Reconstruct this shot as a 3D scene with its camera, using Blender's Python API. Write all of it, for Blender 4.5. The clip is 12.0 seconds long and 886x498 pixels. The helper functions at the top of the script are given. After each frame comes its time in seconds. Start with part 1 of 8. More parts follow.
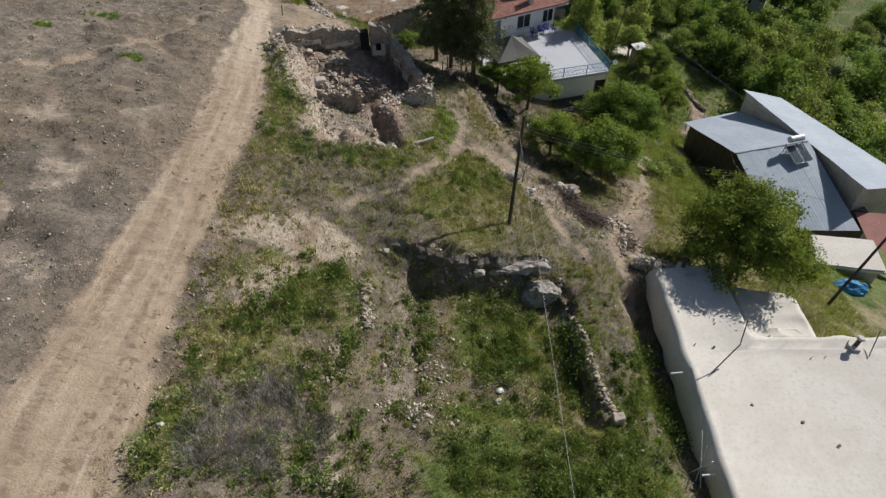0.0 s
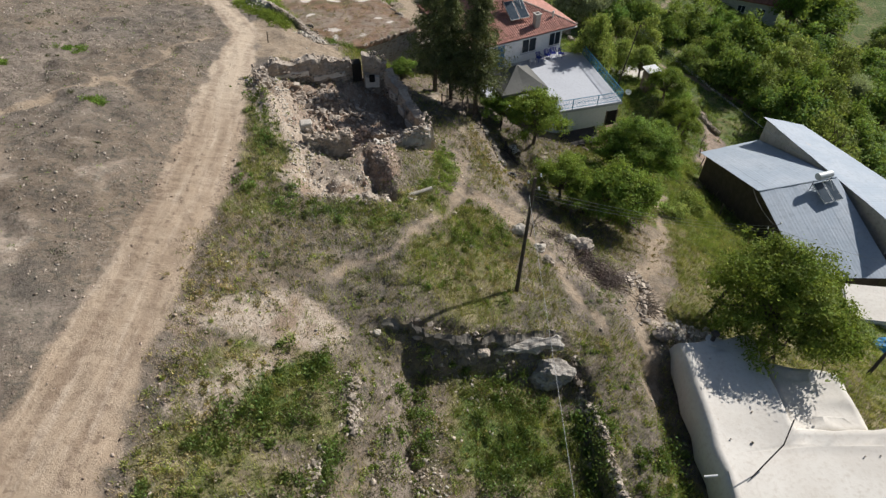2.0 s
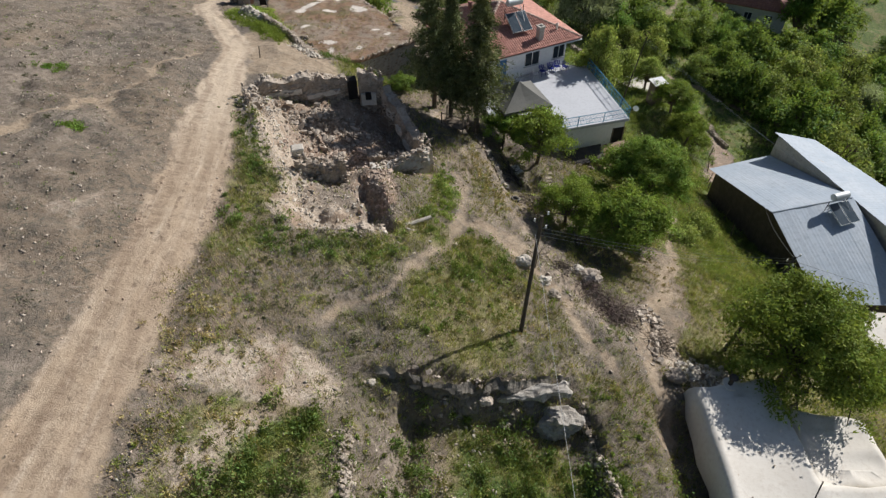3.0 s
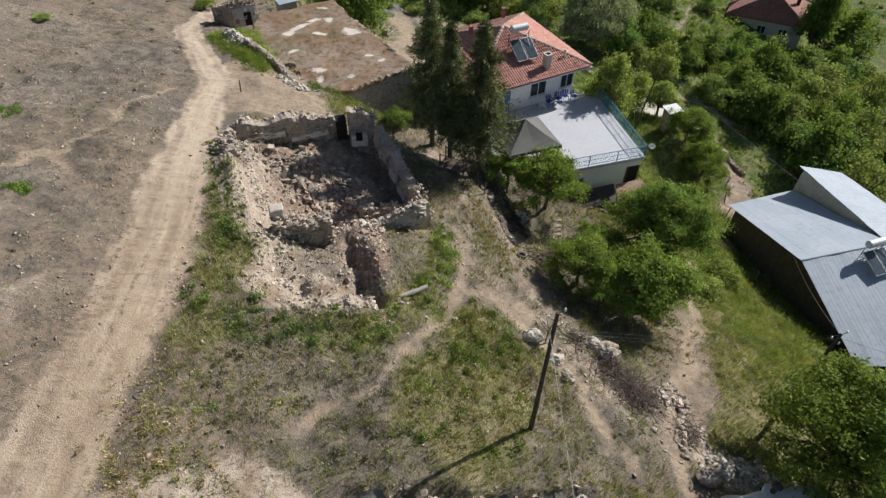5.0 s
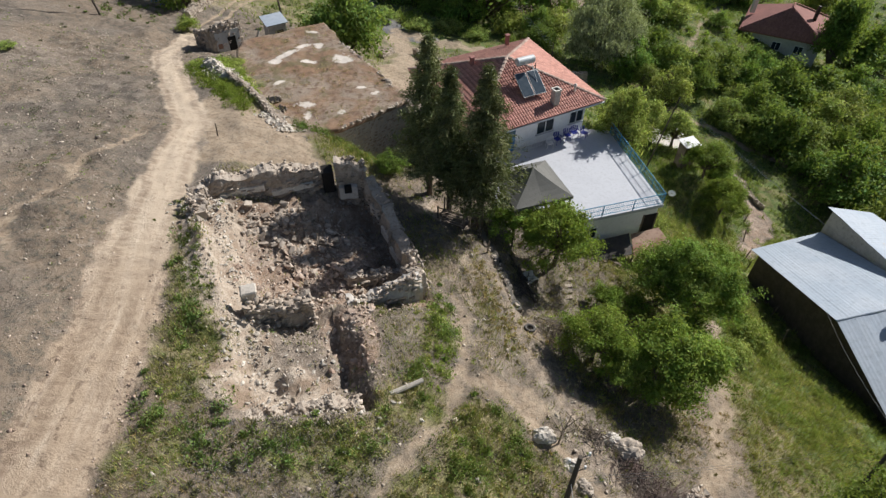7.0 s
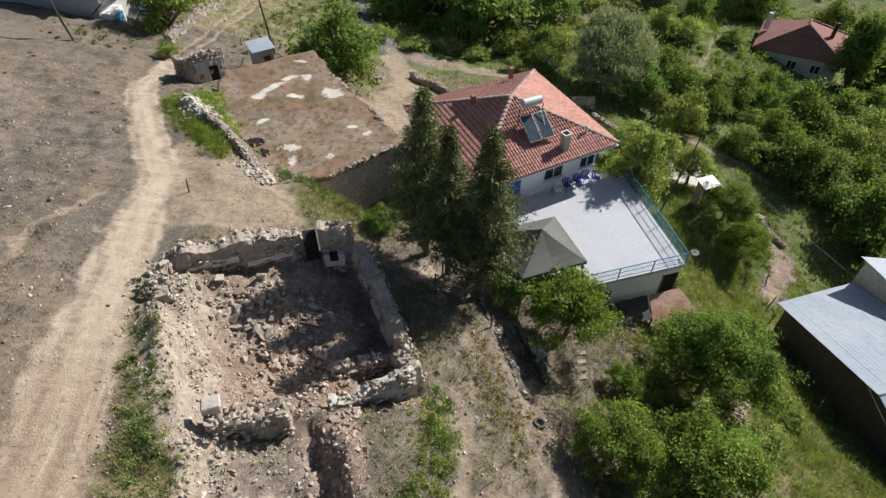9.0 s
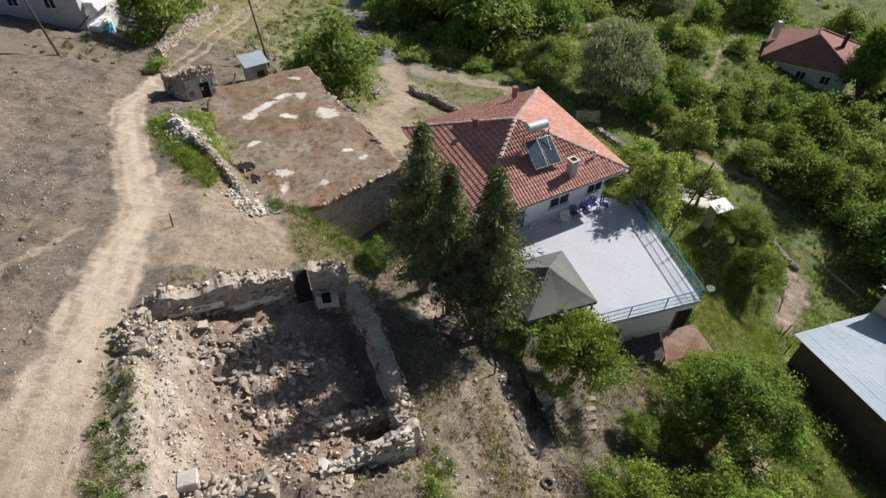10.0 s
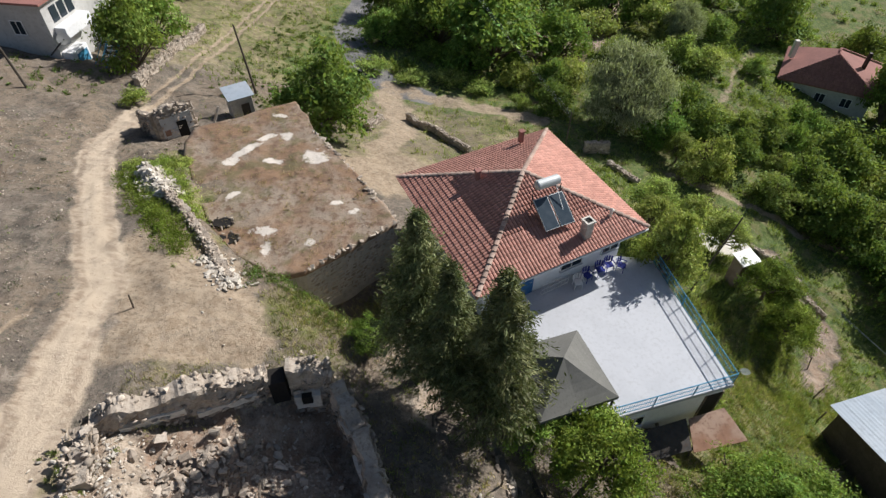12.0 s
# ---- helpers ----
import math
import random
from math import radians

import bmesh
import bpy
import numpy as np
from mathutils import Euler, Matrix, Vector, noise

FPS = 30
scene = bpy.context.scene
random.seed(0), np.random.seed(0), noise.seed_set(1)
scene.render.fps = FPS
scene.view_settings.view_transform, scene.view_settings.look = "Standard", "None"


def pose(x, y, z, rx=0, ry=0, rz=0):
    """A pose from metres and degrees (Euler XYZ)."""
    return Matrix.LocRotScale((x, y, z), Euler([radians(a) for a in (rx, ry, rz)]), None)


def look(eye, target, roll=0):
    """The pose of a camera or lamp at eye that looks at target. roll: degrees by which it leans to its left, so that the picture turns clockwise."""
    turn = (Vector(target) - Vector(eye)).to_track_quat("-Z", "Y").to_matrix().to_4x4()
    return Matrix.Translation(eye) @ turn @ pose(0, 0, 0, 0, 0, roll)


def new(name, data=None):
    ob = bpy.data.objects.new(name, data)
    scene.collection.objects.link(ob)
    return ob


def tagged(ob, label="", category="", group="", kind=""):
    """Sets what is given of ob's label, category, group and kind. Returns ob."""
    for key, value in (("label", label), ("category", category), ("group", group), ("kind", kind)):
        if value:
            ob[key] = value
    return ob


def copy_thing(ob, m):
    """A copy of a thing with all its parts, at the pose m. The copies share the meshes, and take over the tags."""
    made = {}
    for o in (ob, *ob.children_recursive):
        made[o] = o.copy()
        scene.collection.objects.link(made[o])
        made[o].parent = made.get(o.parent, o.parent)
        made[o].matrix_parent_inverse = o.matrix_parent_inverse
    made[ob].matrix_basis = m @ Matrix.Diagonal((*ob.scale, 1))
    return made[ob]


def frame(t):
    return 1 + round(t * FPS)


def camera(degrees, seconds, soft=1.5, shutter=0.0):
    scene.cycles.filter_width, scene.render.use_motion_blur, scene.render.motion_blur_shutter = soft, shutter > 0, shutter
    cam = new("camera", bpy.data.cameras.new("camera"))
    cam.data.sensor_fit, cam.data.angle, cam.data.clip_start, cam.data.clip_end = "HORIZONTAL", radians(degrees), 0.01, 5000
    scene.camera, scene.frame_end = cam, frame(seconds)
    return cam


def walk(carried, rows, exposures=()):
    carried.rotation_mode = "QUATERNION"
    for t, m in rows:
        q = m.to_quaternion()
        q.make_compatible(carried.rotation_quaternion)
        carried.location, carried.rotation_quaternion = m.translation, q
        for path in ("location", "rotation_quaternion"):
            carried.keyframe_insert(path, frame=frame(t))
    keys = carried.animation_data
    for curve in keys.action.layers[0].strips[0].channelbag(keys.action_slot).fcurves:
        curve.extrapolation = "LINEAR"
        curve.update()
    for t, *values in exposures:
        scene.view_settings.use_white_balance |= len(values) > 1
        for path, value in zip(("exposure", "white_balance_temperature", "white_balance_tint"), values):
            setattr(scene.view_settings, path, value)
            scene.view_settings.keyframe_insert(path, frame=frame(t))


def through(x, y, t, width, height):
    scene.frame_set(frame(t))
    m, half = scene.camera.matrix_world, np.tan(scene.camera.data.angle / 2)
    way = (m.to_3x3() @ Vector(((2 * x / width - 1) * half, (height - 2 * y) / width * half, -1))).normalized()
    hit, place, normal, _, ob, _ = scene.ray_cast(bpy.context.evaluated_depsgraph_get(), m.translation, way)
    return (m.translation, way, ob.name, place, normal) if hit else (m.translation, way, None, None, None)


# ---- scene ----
cam = camera(74.0, 12.0, 1.4)
METRES, EYE, TILT, LEAN, TURN = 28.800, 26.0, -44.43, 0.0, 0.0
ROWS = [
    (0, 0, 0, 0, 0, 0, -0),
    (0.5, 0.0002, 0.0351, 0.0352, -0.013, -0.025, 0),
    (1, 0.0003, 0.0707, 0.0697, -0.032, -0.051, 0),
    (1.5, 0.0004, 0.1063, 0.1044, -0.044, -0.076, 0.01),
    (2, 0.0005, 0.1422, 0.1386, -0.044, -0.107, 0.02),
    (2.5, 0.0009, 0.1778, 0.1731, -0.057, -0.139, 0.02),
    (3, 0.0009, 0.2138, 0.2071, -0.07, -0.164, 0),
    (5, 0.0036, 0.3569, 0.344, -0.114, -0.297, -0),
    (5.5, 0.0044, 0.3928, 0.3787, -0.139, -0.304, -0.02),
    (6, 0.005, 0.4291, 0.4138, -0.139, -0.329, -0.03),
    (6.5, 0.0052, 0.4653, 0.4489, -0.152, -0.341, -0.02),
    (7, 0.0069, 0.5005, 0.4836, -0.139, -0.373, -0.03),
    (9, 0.0106, 0.6421, 0.6257, -0.171, -0.443, -0.01),
    (9.5, 0.0101, 0.6793, 0.6627, -0.183, -0.474, -0.02),
    (10, 0.0102, 0.7158, 0.699, -0.177, -0.493, -0.02),
    (10.5, 0.0115, 0.7515, 0.7335, -0.183, -0.5, -0.02),
    (11, 0.0121, 0.787, 0.7684, -0.183, -0.518, -0.01),
    (11.5, 0.0119, 0.8224, 0.8038, -0.19, -0.531, -0.02),
    (12, 0.0117, 0.8577, 0.84, -0.196, -0.531, -0.01),
]
walk(cam, [(t, pose(0, 0, EYE, TILT, LEAN, TURN) @ pose(METRES * x, METRES * y, METRES * z, 90 + pitch, roll, yaw)) for t, x, y, z, yaw, pitch, roll in ROWS],
     ((0, -0.13), (0.7, -0.03), (3, 0.07), (6, 0.18), (9, 0.25), (12, 0.27)))

# ---- light ----
SUN_AZ, SUN_EL = math.atan2(0.61, 0.79), radians(36)
to_sun = Vector((math.cos(SUN_AZ) * math.cos(SUN_EL), math.sin(SUN_AZ) * math.cos(SUN_EL), math.sin(SUN_EL)))
world = bpy.data.worlds.new("world")
scene.world = world
world.use_nodes = True
wn = world.node_tree.nodes
sky = wn.new("ShaderNodeTexSky")
sky.sky_type, sky.sun_disc = "NISHITA", False
sky.sun_elevation, sky.sun_rotation = SUN_EL, math.pi / 2 - SUN_AZ
sky.air_density, sky.dust_density = 1.0, 1.0
wn["Background"].inputs["Strength"].default_value = 0.060
world.node_tree.links.new(sky.outputs[0], wn["Background"].inputs["Color"])
sun_data = bpy.data.lights.new("sun", "SUN")
sun_data.energy, sun_data.angle, sun_data.color = 5.0, radians(0.5), (1.0, 0.965, 0.93)
sun = new("sun", sun_data)
sun.matrix_world = look(to_sun * 300, (0, 0, 0))

# ---- materials ----


class Nodes:
    """A small hand for node trees."""

    def __init__(self, name):
        self.mat = bpy.data.materials.new(name)
        self.mat.use_nodes = True
        self.tree = self.mat.node_tree
        self.bsdf = self.tree.nodes["Principled BSDF"]
        self.where = self.add("ShaderNodeNewGeometry").outputs["Position"]

    def add(self, kind, **values):
        node = self.tree.nodes.new(kind)
        for key, value in values.items():
            if key == "operation":
                node.operation = value
            elif key == "blend":
                node.blend_type = value
            elif key == "attribute":
                node.attribute_name = value
            else:
                self.put(node.inputs[key.replace("_", " ")], value)
        return node

    def put(self, socket, value):
        if isinstance(value, bpy.types.NodeSocket):
            self.tree.links.new(value, socket)
        else:
            socket.default_value = value

    def noise(self, scale, detail=4.0, rough=0.6, where=None, warp=0.0):
        return self.add("ShaderNodeTexNoise", Vector=where or self.where, Scale=scale, Detail=detail, Roughness=rough, Distortion=warp).outputs["Fac"]

    def ramp(self, fac, low, high):
        node = self.add("ShaderNodeMapRange", Value=fac)
        node.interpolation_type = "SMOOTHSTEP"
        node.inputs["From Min"].default_value, node.inputs["From Max"].default_value = low, high
        return node.outputs["Result"]

    def mix(self, fac, a, b, blend="MIX"):
        node = self.tree.nodes.new("ShaderNodeMix")
        node.data_type, node.blend_type = "RGBA", blend
        for socket, value in ((node.inputs[0], fac), (node.inputs[6], a), (node.inputs[7], b)):
            if isinstance(value, tuple):
                value = (*value, 1.0)
            self.put(socket, value)
        return node.outputs[2]

    def math(self, operation, a, b=0.0):
        node = self.add("ShaderNodeMath", operation=operation)
        self.put(node.inputs[0], a)
        self.put(node.inputs[1], b)
        return node.outputs[0]

    def finish(self, colour, rough=0.9, bump=None, strength=0.4, distance=0.05, metal=0.0):
        self.put(self.bsdf.inputs["Base Color"], (*colour, 1.0) if isinstance(colour, tuple) else colour)
        self.put(self.bsdf.inputs["Roughness"], rough)
        self.bsdf.inputs["Metallic"].default_value = metal
        self.bsdf.inputs["Specular IOR Level"].default_value = 0.25
        if bump is not None:
            node = self.add("ShaderNodeBump", Height=bump, Strength=strength, Distance=distance)
            self.tree.links.new(node.outputs[0], self.bsdf.inputs["Normal"])
        return self.mat


def surface(name, a, b, c, coarse=0.5, fine=6.0, rough=0.9, strength=0.4, distance=0.04, metal=0.0, vary=0.0):
    """Two-scale colour: a to b in broad patches, with c in fine grain; vary: how much each piece differs."""
    n = Nodes(name)
    broad, grain = n.noise(coarse, 3.0, 0.6, warp=0.4), n.noise(fine, 5.0, 0.65)
    colour = n.mix(n.ramp(broad, 0.35, 0.65), a, b)
    colour = n.mix(n.math("MULTIPLY", n.ramp(grain, 0.45, 0.75), 0.8), colour, c)
    if vary:
        chance = n.add("ShaderNodeObjectInfo").outputs["Random"]
        isle = n.tree.nodes.new("ShaderNodeNewGeometry").outputs["Random Per Island"]
        both = n.math("FRACT", n.math("ADD", chance, isle))
        hsv = n.add("ShaderNodeHueSaturation", Color=colour, Value=n.math("ADD", n.math("MULTIPLY", both, 2 * vary), 1.0 - vary))
        colour = hsv.outputs[0]
    return n.finish(colour, rough, grain, strength, distance, metal)


def leaf_material(name, a, b, shine=0.62, through=0.38):
    n = Nodes(name)
    isle = n.tree.nodes.new("ShaderNodeNewGeometry").outputs["Random Per Island"]
    colour = n.mix(n.ramp(n.noise(0.5, 2.0), 0.35, 0.65), a, b)
    each = n.add("ShaderNodeObjectInfo").outputs["Random"]
    colour = n.add("ShaderNodeHueSaturation", Color=colour, Hue=n.math("ADD", n.math("MULTIPLY", each, 0.03), 0.485), Value=n.math("ADD", n.math("MULTIPLY", n.math("FRACT", n.math("MULTIPLY", each, 7.0)), 0.55), 0.75)).outputs[0]
    colour = n.add("ShaderNodeHueSaturation", Color=colour, Hue=n.math("ADD", n.math("MULTIPLY", n.math("FRACT", n.math("MULTIPLY", isle, 37.0)), 0.05), 0.475), Value=n.math("MULTIPLY", n.math("ADD", n.math("MULTIPLY", isle, 0.9), 0.6), n.math("ADD", n.math("MULTIPLY", n.ramp(n.noise(1.4, 3.0), 0.36, 0.64), 0.75), 0.65))).outputs[0]
    mat = n.finish(colour, shine)
    n.bsdf.inputs["Specular IOR Level"].default_value = 0.12
    glow = n.add("ShaderNodeBsdfTranslucent", Color=n.mix(0.5, colour, (0.34, 0.42, 0.05)))
    both = n.add("ShaderNodeMixShader", Fac=through)
    n.tree.links.new(n.bsdf.outputs[0], both.inputs[1])
    n.tree.links.new(glow.outputs[0], both.inputs[2])
    n.tree.links.new(both.outputs[0], n.tree.nodes["Material Output"].inputs["Surface"])
    return mat


def ground_material():
    n = Nodes("earth")
    mask = {k: n.add("ShaderNodeAttribute", attribute=k).outputs["Fac"] for k in ("road", "path", "green", "pale", "stony", "gravel", "debris", "lush", "across", "along")}
    big, mid, small, fine = n.noise(0.09, 4.0), n.noise(0.5, 5.0, 0.65, warp=0.5), n.noise(2.3, 6.0, 0.7), n.noise(14.0, 6.0, 0.75)
    jag = n.math("MULTIPLY", n.math("SUBTRACT", n.noise(1.1, 6.0, 0.75), 0.5), 1.1)

    def edged(key, low=0.3, high=0.7):
        return n.ramp(n.math("ADD", mask[key], jag), low, high)

    dry = n.mix(n.ramp(mid, 0.35, 0.65), (0.140, 0.116, 0.096), (0.238, 0.198, 0.160))
    dry = n.mix(n.ramp(big, 0.42, 0.6), dry, (0.222, 0.172, 0.126))
    dry = n.mix(n.ramp(small, 0.50, 0.66), dry, (0.108, 0.100, 0.078))
    dry = n.mix(n.math("MULTIPLY", n.ramp(n.noise(4.5, 4.0, 0.7), 0.57, 0.66), 0.8), dry, (0.070, 0.066, 0.045))
    dry = n.mix(n.math("MULTIPLY", n.ramp(n.noise(8.0, 5.0, 0.75), 0.60, 0.70), 0.75), dry, (0.40, 0.345, 0.285))
    rough = n.noise(0.95, 6.0, 0.75, warp=0.9)
    dry = n.mix(n.math("MULTIPLY", n.ramp(rough, 0.50, 0.60), 0.65), dry, (0.125, 0.110, 0.090))
    dry = n.mix(n.math("MULTIPLY", n.ramp(rough, 0.43, 0.36), 0.55), dry, (0.335, 0.285, 0.232))
    dry = n.mix(n.math("MULTIPLY", n.ramp(fine, 0.60, 0.72), 0.6), dry, (0.06, 0.05, 0.04))
    grass = n.mix(n.ramp(small, 0.38, 0.62), (0.088, 0.112, 0.034), (0.185, 0.188, 0.066))
    grass = n.mix(n.ramp(mid, 0.40, 0.62), grass, (0.315, 0.268, 0.155))
    grass = n.mix(n.math("MULTIPLY", n.ramp(n.noise(0.23, 4.0, 0.6), 0.48, 0.62), 0.75), grass, (0.215, 0.180, 0.105))
    grass = n.mix(n.math("MULTIPLY", n.ramp(fine, 0.5, 0.7), 0.6), grass, (0.035, 0.050, 0.014))
    grass = n.mix(n.math("MULTIPLY", n.ramp(n.noise(1.7, 3.0, 0.6, warp=0.6), 0.53, 0.62), 0.7), grass, (0.175, 0.135, 0.098))
    meadow = n.mix(n.ramp(small, 0.38, 0.62), (0.070, 0.115, 0.030), (0.150, 0.190, 0.055))
    meadow = n.mix(n.math("MULTIPLY", n.ramp(mid, 0.46, 0.62), 0.75), meadow, (0.235, 0.200, 0.095))
    meadow = n.mix(n.math("MULTIPLY", n.ramp(fine, 0.5, 0.7), 0.6), meadow, (0.035, 0.060, 0.014))
    grass = n.mix(edged("lush"), grass, meadow)
    pale = n.mix(n.ramp(small, 0.35, 0.65), (0.385, 0.310, 0.238), (0.52, 0.440, 0.355))
    pale = n.mix(n.ramp(mid, 0.46, 0.66), pale, (0.29, 0.215, 0.155))
    pale = n.mix(n.math("MULTIPLY", n.ramp(fine, 0.55, 0.7), 0.7), pale, (0.16, 0.125, 0.095))
    stony = n.mix(n.ramp(small, 0.4, 0.6), (0.175, 0.142, 0.112), (0.32, 0.265, 0.212))
    stony = n.mix(n.ramp(fine, 0.55, 0.7), stony, (0.10, 0.085, 0.07))
    debris = n.mix(n.ramp(small, 0.4, 0.6), (0.275, 0.200, 0.150), (0.415, 0.330, 0.260))
    debris = n.mix(n.math("MULTIPLY", n.ramp(n.noise(0.45, 3.0), 0.50, 0.58), 0.5), debris, (0.270, 0.178, 0.118))
    debris = n.mix(n.ramp(n.noise(7.0, 5.0, 0.75), 0.52, 0.66), debris, (0.40, 0.345, 0.285))
    debris = n.mix(n.math("MULTIPLY", n.ramp(fine, 0.55, 0.68), 0.8), debris, (0.080, 0.060, 0.046))
    lane = n.add("ShaderNodeCombineXYZ", X=n.math("MULTIPLY", mask["across"], 1.9), Y=n.math("MULTIPLY", mask["along"], 0.16)).outputs[0]
    streak = n.noise(1.0, 5.0, 0.65, lane, 0.3)
    tread = n.noise(1.0, 3.0, 0.6, n.add("ShaderNodeCombineXYZ", X=n.math("MULTIPLY", mask["across"], 2.6), Y=n.math("MULTIPLY", mask["along"], 3.0)).outputs[0])
    road = n.mix(n.ramp(mid, 0.3, 0.7), (0.378, 0.290, 0.205), (0.44, 0.346, 0.252))
    road = n.mix(n.math("MULTIPLY", n.ramp(streak, 0.44, 0.66), 0.6), road, (0.285, 0.212, 0.150))
    rut = n.math("MULTIPLY", n.ramp(tread, 0.50, 0.60), n.ramp(n.noise(1.0, 2.0, 0.5, n.add("ShaderNodeCombineXYZ", X=n.math("MULTIPLY", mask["across"], 1.5), Y=n.math("MULTIPLY", mask["along"], 0.05)).outputs[0]), 0.48, 0.60))
    road = n.mix(n.math("MULTIPLY", rut, 0.75), road, (0.175, 0.125, 0.09))
    road = n.mix(n.math("MULTIPLY", n.ramp(n.noise(1.2, 4.0, 0.6, lane, 0.5), 0.48, 0.74), 0.7), road, (0.54, 0.445, 0.345))
    road = n.mix(n.math("MULTIPLY", n.ramp(fine, 0.56, 0.7), 0.5), road, (0.20, 0.145, 0.105))
    road = n.mix(n.math("MULTIPLY", n.ramp(mask["along"], 36.0, 44.0), 0.55), road, (0.56, 0.47, 0.365))
    wheel = n.math("ADD", mask["across"], n.math("MULTIPLY", n.math("SUBTRACT", n.noise(0.12, 2.0), 0.5), 2.2))
    for lane_at, deep in ((0.95, 0.6), (-0.65, 0.4)):
        band = n.math("SUBTRACT", 1.0, n.ramp(n.math("ABSOLUTE", n.math("SUBTRACT", wheel, lane_at)), 0.10, 0.34))
        lugs = n.ramp(n.noise(1.0, 2.0, 0.5, n.add("ShaderNodeCombineXYZ", X=n.math("MULTIPLY", wheel, 2.0), Y=n.math("MULTIPLY", mask["along"], 3.6)).outputs[0]), 0.42, 0.58)
        road = n.mix(n.math("MULTIPLY", n.math("MULTIPLY", band, n.math("ADD", n.math("MULTIPLY", lugs, 0.7), 0.3)), deep), road, (0.215, 0.155, 0.108))
    path = n.mix(n.ramp(small, 0.4, 0.6), (0.290, 0.222, 0.155), (0.385, 0.308, 0.225))
    gravel = n.mix(n.ramp(mid, 0.4, 0.6), (0.135, 0.135, 0.14), (0.20, 0.195, 0.19))
    colour = n.mix(edged("green"), dry, grass)
    colour = n.mix(edged("stony"), colour, stony)
    colour = n.mix(edged("pale"), colour, pale)
    colour = n.mix(edged("debris", 0.4, 0.7), colour, debris)
    colour = n.mix(n.ramp(n.math("ADD", mask["gravel"], n.math("MULTIPLY", jag, 0.35)), 0.35, 0.6), colour, gravel)
    colour = n.mix(edged("path", 0.40, 0.85), colour, path)
    speck = n.math("MULTIPLY", n.ramp(n.noise(5.5, 6.0, 0.75), 0.53, 0.60), 0.55)
    colour = n.mix(speck, colour, n.mix(1.0, colour, (0.42, 0.42, 0.40), "MULTIPLY"))
    grain = n.math("MULTIPLY", n.ramp(n.noise(9.0, 6.0, 0.75, warp=0.4), 0.58, 0.64), 0.5)
    colour = n.mix(grain, colour, (0.43, 0.37, 0.29))
    road = n.mix(n.math("MULTIPLY", n.ramp(n.noise(3.2, 6.0, 0.75, warp=0.8), 0.55, 0.62), 0.40), road, (0.235, 0.170, 0.118))
    colour = n.mix(edged("road", 0.35, 0.78), colour, road)
    return n.finish(colour, 0.95, n.math("ADD", n.math("MULTIPLY", small, 0.7), n.math("MULTIPLY", fine, 0.5)), 0.75, 0.16)


def earth_roof_material():
    n = Nodes("packed earth roof")
    mid, small, fine = n.noise(0.35, 5.0, 0.6, warp=0.5), n.noise(1.6, 6.0, 0.7), n.noise(9.0, 5.0, 0.7)
    colour = n.mix(n.ramp(mid, 0.38, 0.62), (0.270, 0.172, 0.108), (0.318, 0.258, 0.200))
    colour = n.mix(n.ramp(small, 0.48, 0.64), colour, (0.185, 0.120, 0.085))
    colour = n.mix(n.math("MULTIPLY", n.ramp(n.noise(0.5, 5.0, 0.7), 0.50, 0.62), 0.75), colour, (0.150, 0.135, 0.070))
    colour = n.mix(n.math("MULTIPLY", n.ramp(fine, 0.54, 0.68), 0.7), colour, (0.085, 0.065, 0.05))
    lime = n.add("ShaderNodeAttribute", attribute="lime").outputs["Fac"]
    jag = n.math("MULTIPLY", n.math("SUBTRACT", n.noise(1.3, 6.0, 0.7), 0.5), 1.2)
    colour = n.mix(n.ramp(n.math("ADD", lime, jag), 0.55, 0.70), colour, (0.66, 0.60, 0.53))
    return n.finish(colour, 0.97, n.math("ADD", small, fine), 0.7, 0.06)


